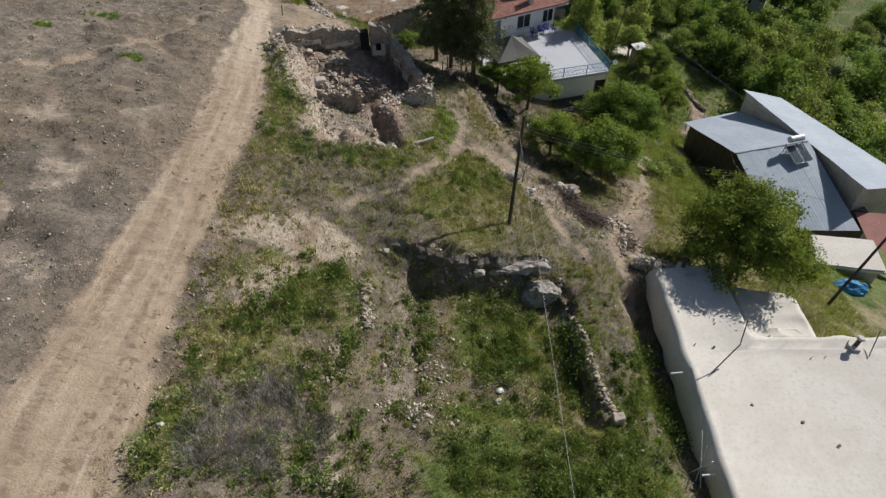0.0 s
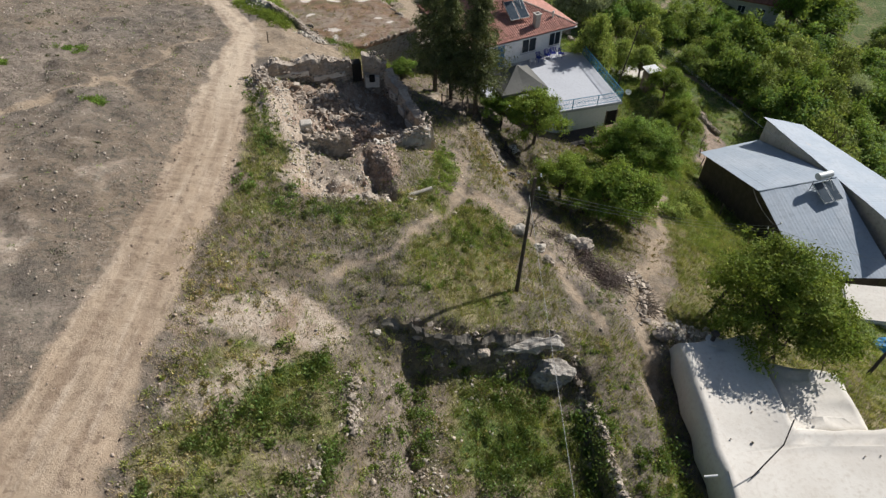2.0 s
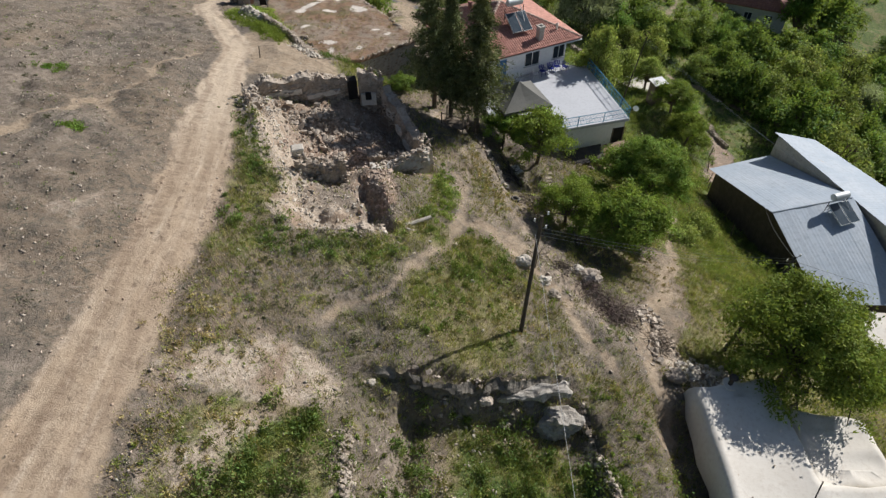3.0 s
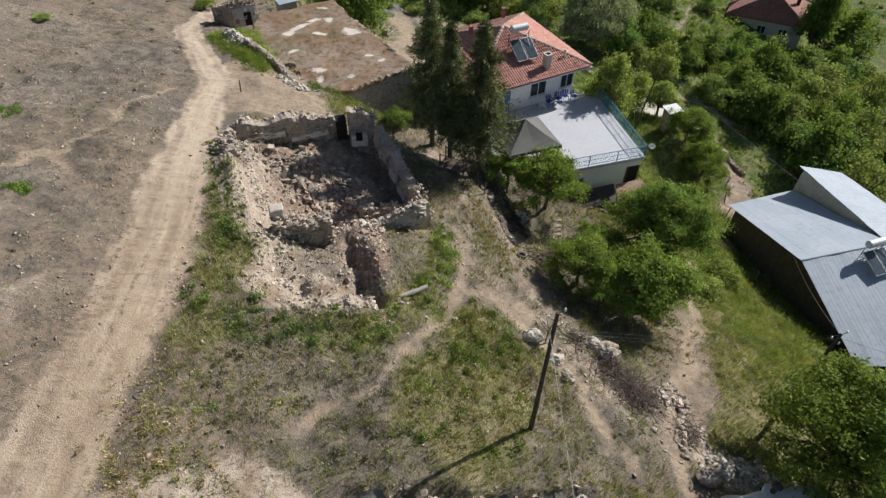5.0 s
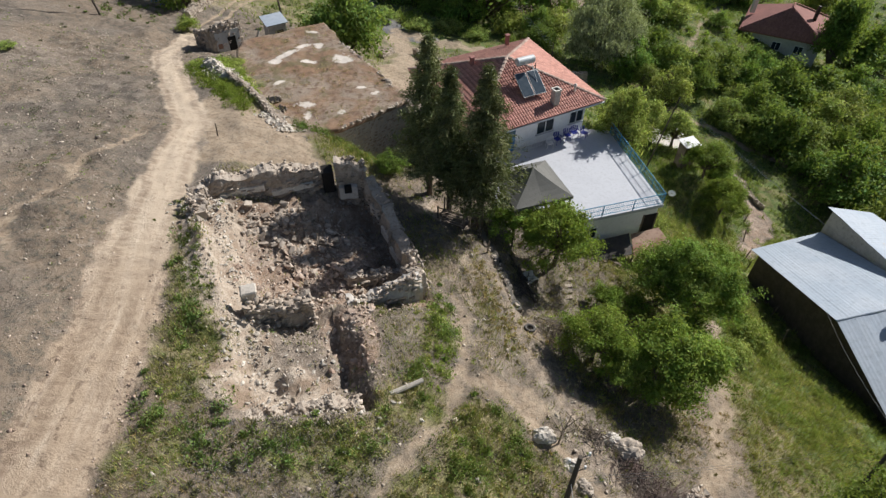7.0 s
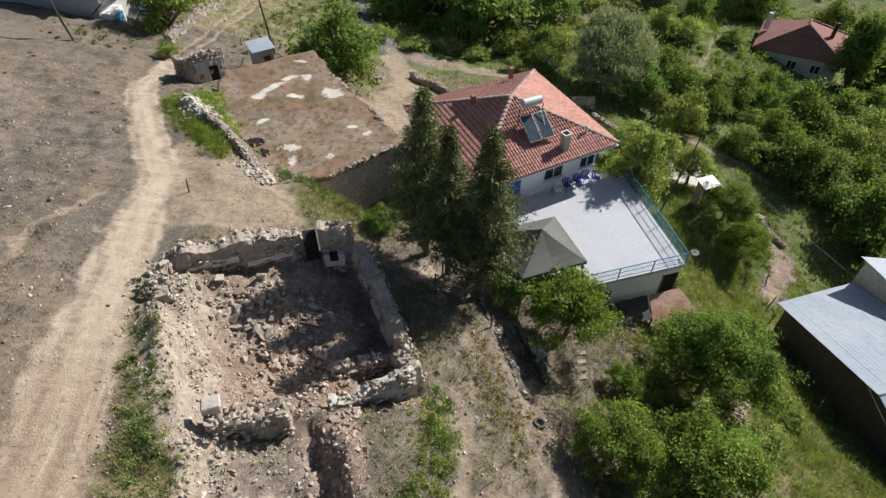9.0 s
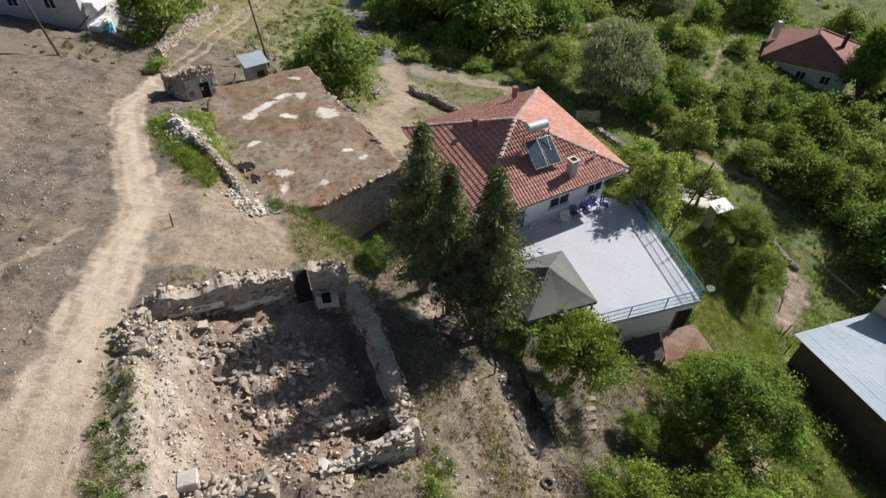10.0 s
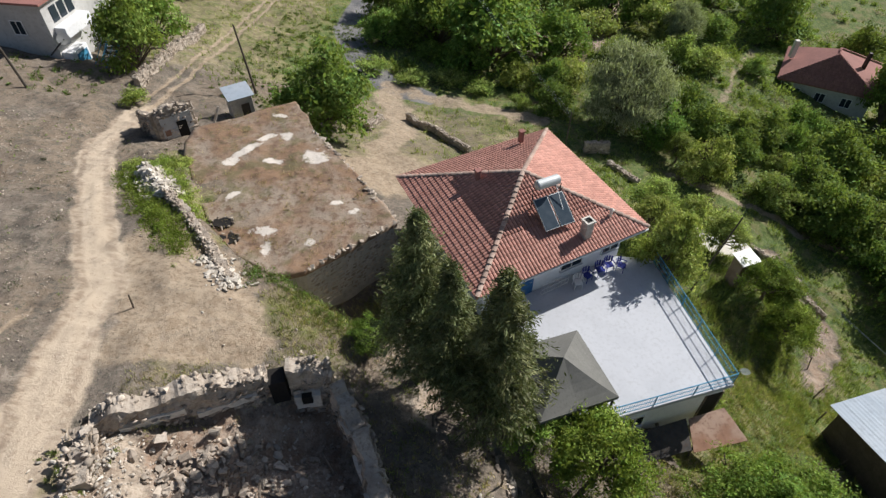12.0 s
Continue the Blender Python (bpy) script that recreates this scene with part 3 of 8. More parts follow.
def masks(x, y):
    x0, y0 = x, y
    x, y = x + 1.3 * value_noise(x, y, 0.45) + 0.7 * value_noise(x, y + 50, 1.3), y + 1.3 * value_noise(x + 50, y, 0.45) + 0.7 * value_noise(x + 80, y, 1.3)
    road = 1 - soft(to_line(x0, y0, ROAD) + 0.5 * value_noise(x0, y0, 0.35) + 0.35 * value_noise(x0, y0, 1.1), 0.9 - 0.3 * soft(y, 36, 50), 2.5 + 1.3 * soft(-y, -26, -6) - 0.65 * soft(y, 34, 48))
    path = np.zeros(x.shape)
    for p, w, s in zip(FOOTPATHS[:-2], WIDTHS, STRENGTH):
        path = np.maximum(path, s * (1 - soft(to_line(x + 0.5 * value_noise(x, y, 0.5), y, p), 0.15, w)))
    for p, s in zip(FOOTPATHS[-2:], STRENGTH[-2:]):
        path = np.maximum(path, 0.95 * (1 - soft(to_line(x0 + 0.2 * value_noise(x0, y0, 0.5), y0, p), 0.12, 0.42)))
    path = np.maximum(path, 0.80 * inside(x, y, [(-14.6, 49.5), (-8.5, 50.5), (-9.5, 55.5), (-13.5, 59), (-16.5, 60)], 1.5))
    for p, w in zip(YARD, (2.6, 1.9)):
        path = np.maximum(path, 0.8 * (1 - soft(to_line(x, y, p), 0.8, w)))
    path = np.maximum(path, 0.85 * (1 - soft(np.hypot((x + 4.2) / 1.2, y - 73), 2.5, 6)))
    gravel = 1 - soft(to_line(x0, y0, ASPHALT), 1.5, 2.3)
    green = soft(x + 0.12 * (y - 40), 9, 16) * 0.85 + 0.55 * soft(y, 62, 76) * soft(x, -24, -14)
    green = np.maximum(green, 0.8 * soft(y, 84, 96))
    for gx, gy, r, s in GREEN:
        green = np.maximum(green, s * (1 - soft(np.hypot(x - gx, y - gy), 0.35 * r, 1.5 * r)))
    green = np.maximum(green, 0.36 * soft(x, -11.5, -9.5) * (1 - soft(y, 44, 50)))
    green = np.maximum(green, 0.4 * (1 - soft(to_line(x, y, [(-11, 49), (-6, 52), (-3, 56)]), 1, 4)))
    green = np.maximum(green, 0.72 * (1 - soft(to_line(x, y, [(-14.0, 45.5), (-12.4, 41), (-11.0, 37.5), (-10.0, 33)]), 0.5, 1.3)))
    bare = 1 - soft(to_line(x, y, [(12.0, 28.5), (14.3, 33.0), (15.2, 38)]), 0.6, 2.0)
    green = green * (1 - 0.8 * bare)
    lush = np.maximum(soft(x + 0.2 * (y - 40), 16.5, 21.5) * soft(y, 26, 32), soft(y, 86, 96) * soft(x, -24, -12))
    for gx, gy, r in ((3, 11, 4.5), (8, 9.5, 4), (11.4, 17, 1.8), (3, 19.5, 2.4), (-10.4, 10.5, 1.8), (-7.2, 19.6, 1.6), (-17.5, 66, 2.5)):
        lush = np.maximum(lush, 1 - soft(np.hypot(x - gx, y - gy), 0.5 * r, 1.4 * r))
    ploughed = inside(x, y, [(9, 103), (16, 103.5), (24, 113), (30, 134), (16, 131), (12, 112)], 1.5)
    strip = 1 - soft(to_line(x, y, [(30.8, 72.5), (32.6, 68.0), (32.2, 63.5), (29.0, 58.5)]), 0.5, 1.6)
    green, lush = green * (1 - 0.85 * np.maximum(ploughed, strip)), lush * (1 - np.maximum(ploughed, strip))
    stony = np.maximum(inside(x, y, RUIN, 1.2), inside(x, y, SOUTH_ROOM, 1.4))
    stony = np.maximum(stony, 0.55 * (1 - soft(to_line(x, y, [(4, 46), (5.5, 38), (8.5, 31), (12, 27)]), 0.6, 2.6)))
    stony = np.maximum(stony, 0.7 * (1 - soft(to_line(x, y, [(-2.4, 15), (-2.2, 22)]), 0.4, 1.4)))
    stony = np.maximum(stony, 0.6 * soft(-x, 12, 22) * (value_noise(x, y, 0.15) + 0.5))
    debris = np.maximum(inside(x, y, [(-8.8, 38.2), (-1.0, 40.6), (-5.0, 48.6), (-11.6, 46.4)], 0.8), 1 - soft(np.hypot(x + 4.2, y - 37.2), 0.9, 2.2))
    debris = np.maximum(debris, 0.8 * np.maximum(ploughed, 0.8 * strip))
    path = np.maximum(path, 0.6 * bare)
    path = np.maximum(path, 0.55 * (1 - soft(to_line(x, y, [(3.5, 46), (4.8, 40), (7.4, 34.5), (9.6, 30)]), 0.6, 2.2)))
    pale = 0.72 * (1 - soft(to_line(x, y, [(-10.4, 22.0), (-8, 22.8), (-5.8, 23.2)]), 0.4, 2.3))
    for sx, sy, r in ((-19, 24, 2.6), (-18, 17, 2.2), (-17.5, 30, 2.0), (-21, 20, 2.4), (-18.5, 11, 2.5), (-22, 29, 2.2)):
        pale = np.maximum(pale, 0.5 * (1 - soft(np.hypot(x - sx, (y - sy) * 0.7), 0.3 * r, r)))
    pale = np.maximum(pale, 0.65 * (1 - soft(to_line(x, y, [(-10.2, 17.5), (-9.0, 18.8), (-7.4, 21)]), 0.2, 1.0)))
    pale = np.maximum(pale, 0.9 * (1 - soft(to_line(x, y, [(-13.0, 45.5), (-11.4, 41), (-9.6, 37.5), (-8.2, 33.5), (-6, 34.5)]), 0.5, 1.9)))
    pale = np.maximum(pale, 0.6 * (1 - soft(to_line(x, y, [(-4.6, 9), (-4.2, 13)]), 0.1, 0.8)))
    pale = np.maximum(pale, 0.42 * (1 - soft(to_line(x, y, [(2, 45), (1.5, 38), (5.2, 36), (9, 30), (13, 28)]), 0.5, 2.2)))
    # Pale spot under the conifers paints in a patch of sunlit ground
    pale = np.maximum(pale, 0.6 * (1 - soft(np.hypot(x + 0.4, y - 49.4), 0.4, 2.2)))
    pale = np.maximum(pale, 0.95 * (1 - soft(to_line(x, y, [(13.0, 29.6), (13.4, 28.0), (15.8, 26.8)]), 0.5, 1.7)))
    green = green * (1 - 0.9 * debris)
    return {"road": road, "path": path, "green": green, "pale": pale, "stony": stony, "gravel": gravel, "debris": debris, "lush": lush}


def lines(low, high, step, reach, far, far_step):
    inner = list(np.arange(low, high + step / 2, step)) + list(np.arange(high + far_step, far, far_step))
    high = inner[-1]
    d, out = step, []
    while sum(out) < reach:
        d *= 1.22
        out.append(d)
    steps = np.cumsum(out)
    return np.array([low - s for s in steps[::-1]] + inner + [high + s for s in steps])


def build_ground():
    xs, ys = lines(-34, 40, 0.27, 2200, 64, 0.8), lines(4, 92, 0.27, 2200, 136, 0.6)
    gx, gy = np.meshgrid(xs, ys)
    gz = height(gx, gy)
    nx, ny = len(xs), len(ys)
    co = np.stack([gx, gy, gz], -1).reshape(-1, 3)
    k = np.arange(nx * ny).reshape(ny, nx)
    quads = np.stack([k[:-1, :-1], k[:-1, 1:], k[1:, 1:], k[1:, :-1]], -1).reshape(-1, 4)
    me = quick_mesh("ground", co, quads)
    side = np.full(gx.size, 0.0)
    best = np.full(gx.size, 1e9)
    for (ax, ay), (bx, by) in zip(ROAD, ROAD[1:]):
        d = to_line(gx.ravel(), gy.ravel(), [(ax, ay), (bx, by)])
        cross = ((bx - ax) * (gy.ravel() - ay) - (by - ay) * (gx.ravel() - ax)) / math.hypot(bx - ax, by - ay)
        side, best = np.where(d < best, cross, side), np.minimum(best, d)
    laid = masks(gx.ravel(), gy.ravel())
    laid.update(across=side, along=gy.ravel())
    for key, values in laid.items():
        at = me.attributes.new(key, "FLOAT", "POINT")
        at.data.foreach_set("value", values.astype(np.float32))
    me.materials.append(M["earth"])
    me.shade_smooth()
    return tagged(new("ground", me), "dry hillside earth with grass, dirt road and footpaths", "ground", kind="structure")


def quick_mesh(name, co, faces):
    """A mesh from arrays; faces all of one size."""
    me = bpy.data.meshes.new(name)
    n, size = faces.shape
    me.vertices.add(len(co))
    me.vertices.foreach_set("co", np.asarray(co, np.float32).ravel())
    me.loops.add(n * size)
    me.loops.foreach_set("vertex_index", faces.astype(np.int32).ravel())
    me.polygons.add(n)
    me.polygons.foreach_set("loop_start", np.arange(0, n * size, size, dtype=np.int32))
    me.update(calc_edges=True)
    return me


ground = build_ground()

# ---- helpers for things ----


def part(name, bm, material, parent, label=""):
    me = bm if isinstance(bm, bpy.types.Mesh) else bpy.data.meshes.new(name)
    if me is not bm:
        bm.normal_update()
        bm.to_mesh(me)
        bm.free()
    if not me.materials:
        me.materials.append(M[material])
    ob = new(name, me)
    ob.parent = parent
    return tagged(ob, label)


def thing(name, label, category, m=None, group="", kind=""):
    ob = new(name)
    ob.empty_display_size = 0.3
    if m is not None:
        ob.matrix_world = m
    return tagged(ob, label, category, group, kind)


def box(x0, x1, y0, y1, z0, z1, bevel=0.0, bm=None, m=None):
    own = bmesh.new()
    bmesh.ops.create_cube(own, size=1.0, matrix=Matrix.Translation(((x0 + x1) / 2, (y0 + y1) / 2, (z0 + z1) / 2)) @ Matrix.Diagonal((x1 - x0, y1 - y0, z1 - z0, 1)))
    if bevel:
        bmesh.ops.bevel(own, geom=own.edges[:], offset=bevel, segments=1, affect="EDGES")
    return joined(own, bm, m)


def joined(own, bm, m=None):
    if m is not None:
        own.transform(m)
    if bm is None:
        return own
    me = bpy.data.meshes.new("passing")
    own.to_mesh(me)
    own.free()
    bm.from_mesh(me)
    bpy.data.meshes.remove(me)
    return bm


def rod(a, b, r0, r1=None, sides=6, bm=None):
    """A tapered bar from a to b."""
    a, b = Vector(a), Vector(b)
    own = bmesh.new()
    turn = (b - a).to_track_quat("Z", "Y").to_matrix().to_4x4()
    bmesh.ops.create_cone(own, cap_ends=True, segments=sides, radius1=r0, radius2=r0 if r1 is None else r1, depth=(b - a).length, matrix=Matrix.Translation((a + b) / 2) @ turn)
    return joined(own, bm)


def prism(corners, z0, z1, bevel=0.0):
    """An upright prism on a ring of (x, y) corners; z1 may be one height or one for each corner."""
    bm = bmesh.new()
    tops = z1 if isinstance(z1, (list, tuple)) else [z1] * len(corners)
    low = [bm.verts.new((x, y, z0)) for x, y in corners]
    high = [bm.verts.new((x, y, z)) for (x, y), z in zip(corners, tops)]
    n = len(corners)
    bm.faces.new(high)
    bm.faces.new(low[::-1])
    for i in range(n):
        bm.faces.new((low[i], low[(i + 1) % n], high[(i + 1) % n], high[i]))
    bmesh.ops.recalc_face_normals(bm, faces=bm.faces[:])
    if bevel:
        bmesh.ops.bevel(bm, geom=bm.edges[:], offset=bevel, segments=2, affect="EDGES")
    return bm


def roughened(bm, amount, scale, cuts=0):
    """Breaks up the flat faces of a mesh with noise."""
    if cuts:
        bmesh.ops.subdivide_edges(bm, edges=bm.edges[:], cuts=cuts, use_grid_fill=True)
    for v in bm.verts:
        v.co += noise.noise_vector(v.co * scale) * amount
    return bm


def slab(corners, thick):
    """A thin plate under four or more 3D corners."""
    bm = bmesh.new()
    top = [bm.verts.new(c) for c in corners]
    low = [bm.verts.new(Vector(c) - Vector((0, 0, thick))) for c in corners]
    n = len(top)
    bm.faces.new(top)
    bm.faces.new(low[::-1])
    for i in range(n):
        bm.faces.new((low[i], low[(i + 1) % n], top[(i + 1) % n], top[i]))
    bmesh.ops.recalc_face_normals(bm, faces=bm.faces[:])
    return bm


def rock_meshes(count, points, material, seed, flat=0.75):
    """Angular stones: hulls of a few points in a box."""
    made, rng = [], random.Random(seed)
    for _ in range(count):
        bm = bmesh.new()
        for _ in range(points):
            c = Vector((rng.uniform(-1, 1), rng.uniform(-1, 1), rng.uniform(-1, 1)))
            c = c.normalized().lerp(c / max(abs(c.x), abs(c.y), abs(c.z)), .8) * rng.uniform(.8, 1)
            bm.verts.new((c.x * .5, c.y * .5 * rng.uniform(.8, 1), c.z * .5 * flat))
        hull = bmesh.ops.convex_hull(bm, input=bm.verts[:])
        bmesh.ops.delete(bm, geom=[g for g in hull["geom_interior"] if isinstance(g, bmesh.types.BMVert)], context="VERTS")
        bmesh.ops.triangulate(bm, faces=bm.faces[:])
        bmesh.ops.recalc_face_normals(bm, faces=bm.faces[:])
        me = bpy.data.meshes.new("rock")
        bm.to_mesh(me)
        bm.free()
        me.materials.append(M[material])
        made.append(me)
    return made


ROCKS = {"stone": rock_meshes(8, 12, "stone", 3), "pale_stone": rock_meshes(6, 12, "pale_stone", 4), "red_stone": rock_meshes(6, 12, "red_stone", 5)}
PEBBLES = {"stone": rock_meshes(5, 11, "stone", 8), "pale_stone": rock_meshes(4, 11, "pale_stone", 9), "red_stone": rock_meshes(4, 11, "red_stone", 10)}


def pieces(name, places, meshes, parent, cap=300, rest="rubble", label=""):
    """Pieces at poses: the first ones as objects of their own on shared meshes, the rest joined into one part."""
    rng = random.Random(len(places))
    for m in places[:cap]:
        ob = new(name, rng.choice(meshes))
        ob.parent = parent
        ob.matrix_local = m
    if places[cap:]:
        joined_pieces(rest, places[cap:], meshes, parent, label)


def joined_pieces(name, places, meshes, parent=None, label=""):
    data = []
    for me in meshes:
        co = np.empty(len(me.vertices) * 3)
        me.vertices.foreach_get("co", co)
        data.append((co.reshape(-1, 3), np.array([p.vertices[:] for p in me.polygons])))
    rng, cos, faces, at = random.Random(1), [], [], 0
    for m in places:
        co, fa = rng.choice(data)
        a = np.array(m)
        cos.append(co @ a[:3, :3].T + a[:3, 3])
        faces.append(fa + at)
        at += len(co)
    me = quick_mesh(name, np.concatenate(cos), np.concatenate(faces))
    me.materials.append(meshes[0].materials[0])
    ob = new(name, me)
    ob.parent = parent
    return tagged(ob, label, kind="stuff")


def placed(x, y, z, size, rng, stretch=0.5):
    s = [size * rng.uniform(1 - stretch / 2, 1 + stretch / 2) for _ in range(3)]
    return Matrix.LocRotScale((x, y, z), Euler((rng.uniform(-.5, .5), rng.uniform(-.5, .5), rng.uniform(0, 6.3))), s)

# ---- the house with the terrace ----
ALONG = math.degrees(math.atan2(5.56, 10.56))
EAVE = 1.95
APEX = 4.15
FLOOR = -0.85


def ring_toward(corners, inset):
    """Corners of a ring moved inwards."""
    n, out = len(corners), []
    for i in range(n):
        p, q, r = Vector(corners[i - 1]), Vector(corners[i]), Vector(corners[(i + 1) % n])
        a, b = (q - p).normalized(), (r - q).normalized()
        na, nb = Vector((-a.y, a.x)), Vector((-b.y, b.x))
        out.append(tuple(q + (na + nb) * (inset / (1 + na.dot(nb)))))
    return out


def tile_mesh(width=0.21, length=0.38, rise=0.06):
    """One barrel tile: y runs up the slope, z out of it."""
    bm = bmesh.new()
    rows = []
    for y, lift in ((0, 0.045), (length, 0.0)):
        rows.append([bm.verts.new((-width / 2 * math.cos(a), y, lift + rise * math.sin(a))) for a in [k * math.pi / 5 for k in range(6)]])
    for k in range(5):
        bm.faces.new((rows[0][k], rows[0][k + 1], rows[1][k + 1], rows[1][k]))
    low = [bm.verts.new(v.co - Vector((0, 0, 0.02))) for v in rows[0]]
    for k in range(5):
        bm.faces.new((low[k], low[k + 1], rows[0][k + 1], rows[0][k]))
    bmesh.ops.recalc_face_normals(bm, faces=bm.faces[:])
    me = bpy.data.meshes.new("tile")
    bm.to_mesh(me)
    bm.free()
    me.materials.append(M["tile"])
    return me


def tiled_face(roof, a, b, apex, mesh, as_parts, up=0.05):
    """Lays rows of tiles on the triangle a, b, apex, from the eave up."""
    a, b, apex = Vector(a), Vector(b), Vector(apex)
    along = (b - a).normalized()
    normal = along.cross(apex - a).normalized()
    if normal.z < 0:
        normal = -normal
    rise = normal.cross(along).normalized()
    if rise.z < 0:
        rise = -rise
    left, height_, length = (apex - a).dot(along), (apex - a).dot(rise), (b - a).length
    places, v = [], -0.05
    while v < height_ - 0.3:
        k = (v + 0.2) / height_
        lo, hi = left * k + 0.05, length + (left - length) * k - 0.05
        u = math.ceil(lo / 0.22) * 0.22
        while u < hi:
            m = Matrix((along, rise, normal)).transposed().to_4x4()
            m.translation = a + along * u + rise * v + normal * up
            places.append(m)
            u += 0.22
        v += 0.34
    if as_parts:
        pieces("tile", places, [mesh], roof, 330, "tiling")
    else:
        joined_pieces("tiling", places, [mesh], roof)


def hip_caps(roof, a, b, mesh):
    a, b = Vector(a), Vector(b)
    n = int((b - a).length / 0.42)
    turn = (b - a).to_track_quat("Y", "Z").to_matrix().to_4x4()
    for i in range(n):
        ob = new("ridge_tile", mesh)
        ob.parent = roof
        ob.matrix_local = Matrix.Translation(a.lerp(b, i / n) + Vector((0, 0, 0.06))) @ turn @ Matrix.Diagonal((1.35, 1.2, 1.5, 1))


def solar_heater(m, tall=1.5, label=""):
    """Two glazed collectors on a frame below a lying hot water tank."""
    t = thing("solar_water_heater", label, "solar heater", m)
    frame_ = bmesh.new()
    for x in (-0.95, 0.95):
        rod((x, 0.9, 0), (x, 0.9, tall), 0.03, bm=frame_)
        rod((x, -0.9, 0.05), (x, 0.9, tall * 0.75), 0.03, bm=frame_)
    rod((-0.95, 0.9, tall * 0.5), (0.95, 0.9, tall * 0.5), 0.03, bm=frame_)
    rod((-0.95, 0.9, 0.1), (0.95, 0.9, tall * 0.9), 0.025, bm=frame_)
    part("frame", frame_, "iron", t)
    slope = math.atan2(tall * 0.72, 1.9)
    for x in (-0.52, 0.52):
        tilt = Matrix.Translation((x, -0.05, tall * 0.40)) @ Matrix.Rotation(slope, 4, "X")
        panel = part("collector", box(-0.47, 0.47, -0.98, 0.98, -0.05, 0.04, 0.01, m=tilt), "zinc", t)
        part("glazing", box(-0.43, 0.43, -0.94, 0.94, 0.042, 0.052, m=tilt), "collector", panel, "dark collector glass")
    tank = bmesh.new()
    rod((-0.75, 0.95, tall + 0.35), (0.75, 0.95, tall + 0.35), 0.3, sides=20, bm=tank)
    bmesh.ops.bevel(tank, geom=[e for e in tank.edges if e.is_manifold and e.calc_face_angle(0) > 1], offset=0.05, segments=2, affect="EDGES")
    part("tank", tank, "zinc", t, "round galvanised hot water tank")
    part("pipe", rod((0.6, 0.9, tall), (0.55, -0.2, tall * 0.35), 0.025), "white_plastic", t)
    return t


def chimney(m, tall):
    t = thing("chimney", "small plastered brick chimney on the tiled roof", "chimney", m)
    bm = box(-0.26, 0.26, -0.26, 0.26, -0.5, tall, 0.02)
    part("stack", bm, "grey_masonry", t)
    cap = bmesh.new()
    for x0, x1, y0, y1 in ((-.31, .31, -.31, -.2), (-.31, .31, .2, .31), (-.31, -.2, -.2, .2), (.2, .31, -.2, .2)):
        box(x0, x1, y0, y1, tall, tall + 0.1, bm=cap)
    part("rim", cap, "lime", t)
    part("flue", box(-.19, .19, -.19, .19, tall + 0.004, tall + 0.02), "dark", t)
    return t


def window_part(parent, m, w, h_, frame_material="white_plastic"):
    """A framed, glazed window on a wall face: x along the wall, z up, y outwards."""
    win = part("window", box(-w / 2, w / 2, -0.02, 0.03, 0, h_, m=m), "glass", parent)
    rim = bmesh.new()
    for x0, x1, z0, z1 in ((-w / 2 - .06, w / 2 + .06, -.06, 0), (-w / 2 - .06, w / 2 + .06, h_, h_ + .06), (-w / 2 - .06, -w / 2, 0, h_), (w / 2, w / 2 + .06, 0, h_), (-.03, .03, 0, h_)):
        box(x0, x1, -0.02, 0.06, z0, z1, bm=rim, m=None)
    rim.transform(m)
    part("window_frame", rim, frame_material, win)
    part("sill", box(-w / 2 - .1, w / 2 + .1, -0.02, 0.12, -.12, -.06, m=m), "concrete", win)
    return win


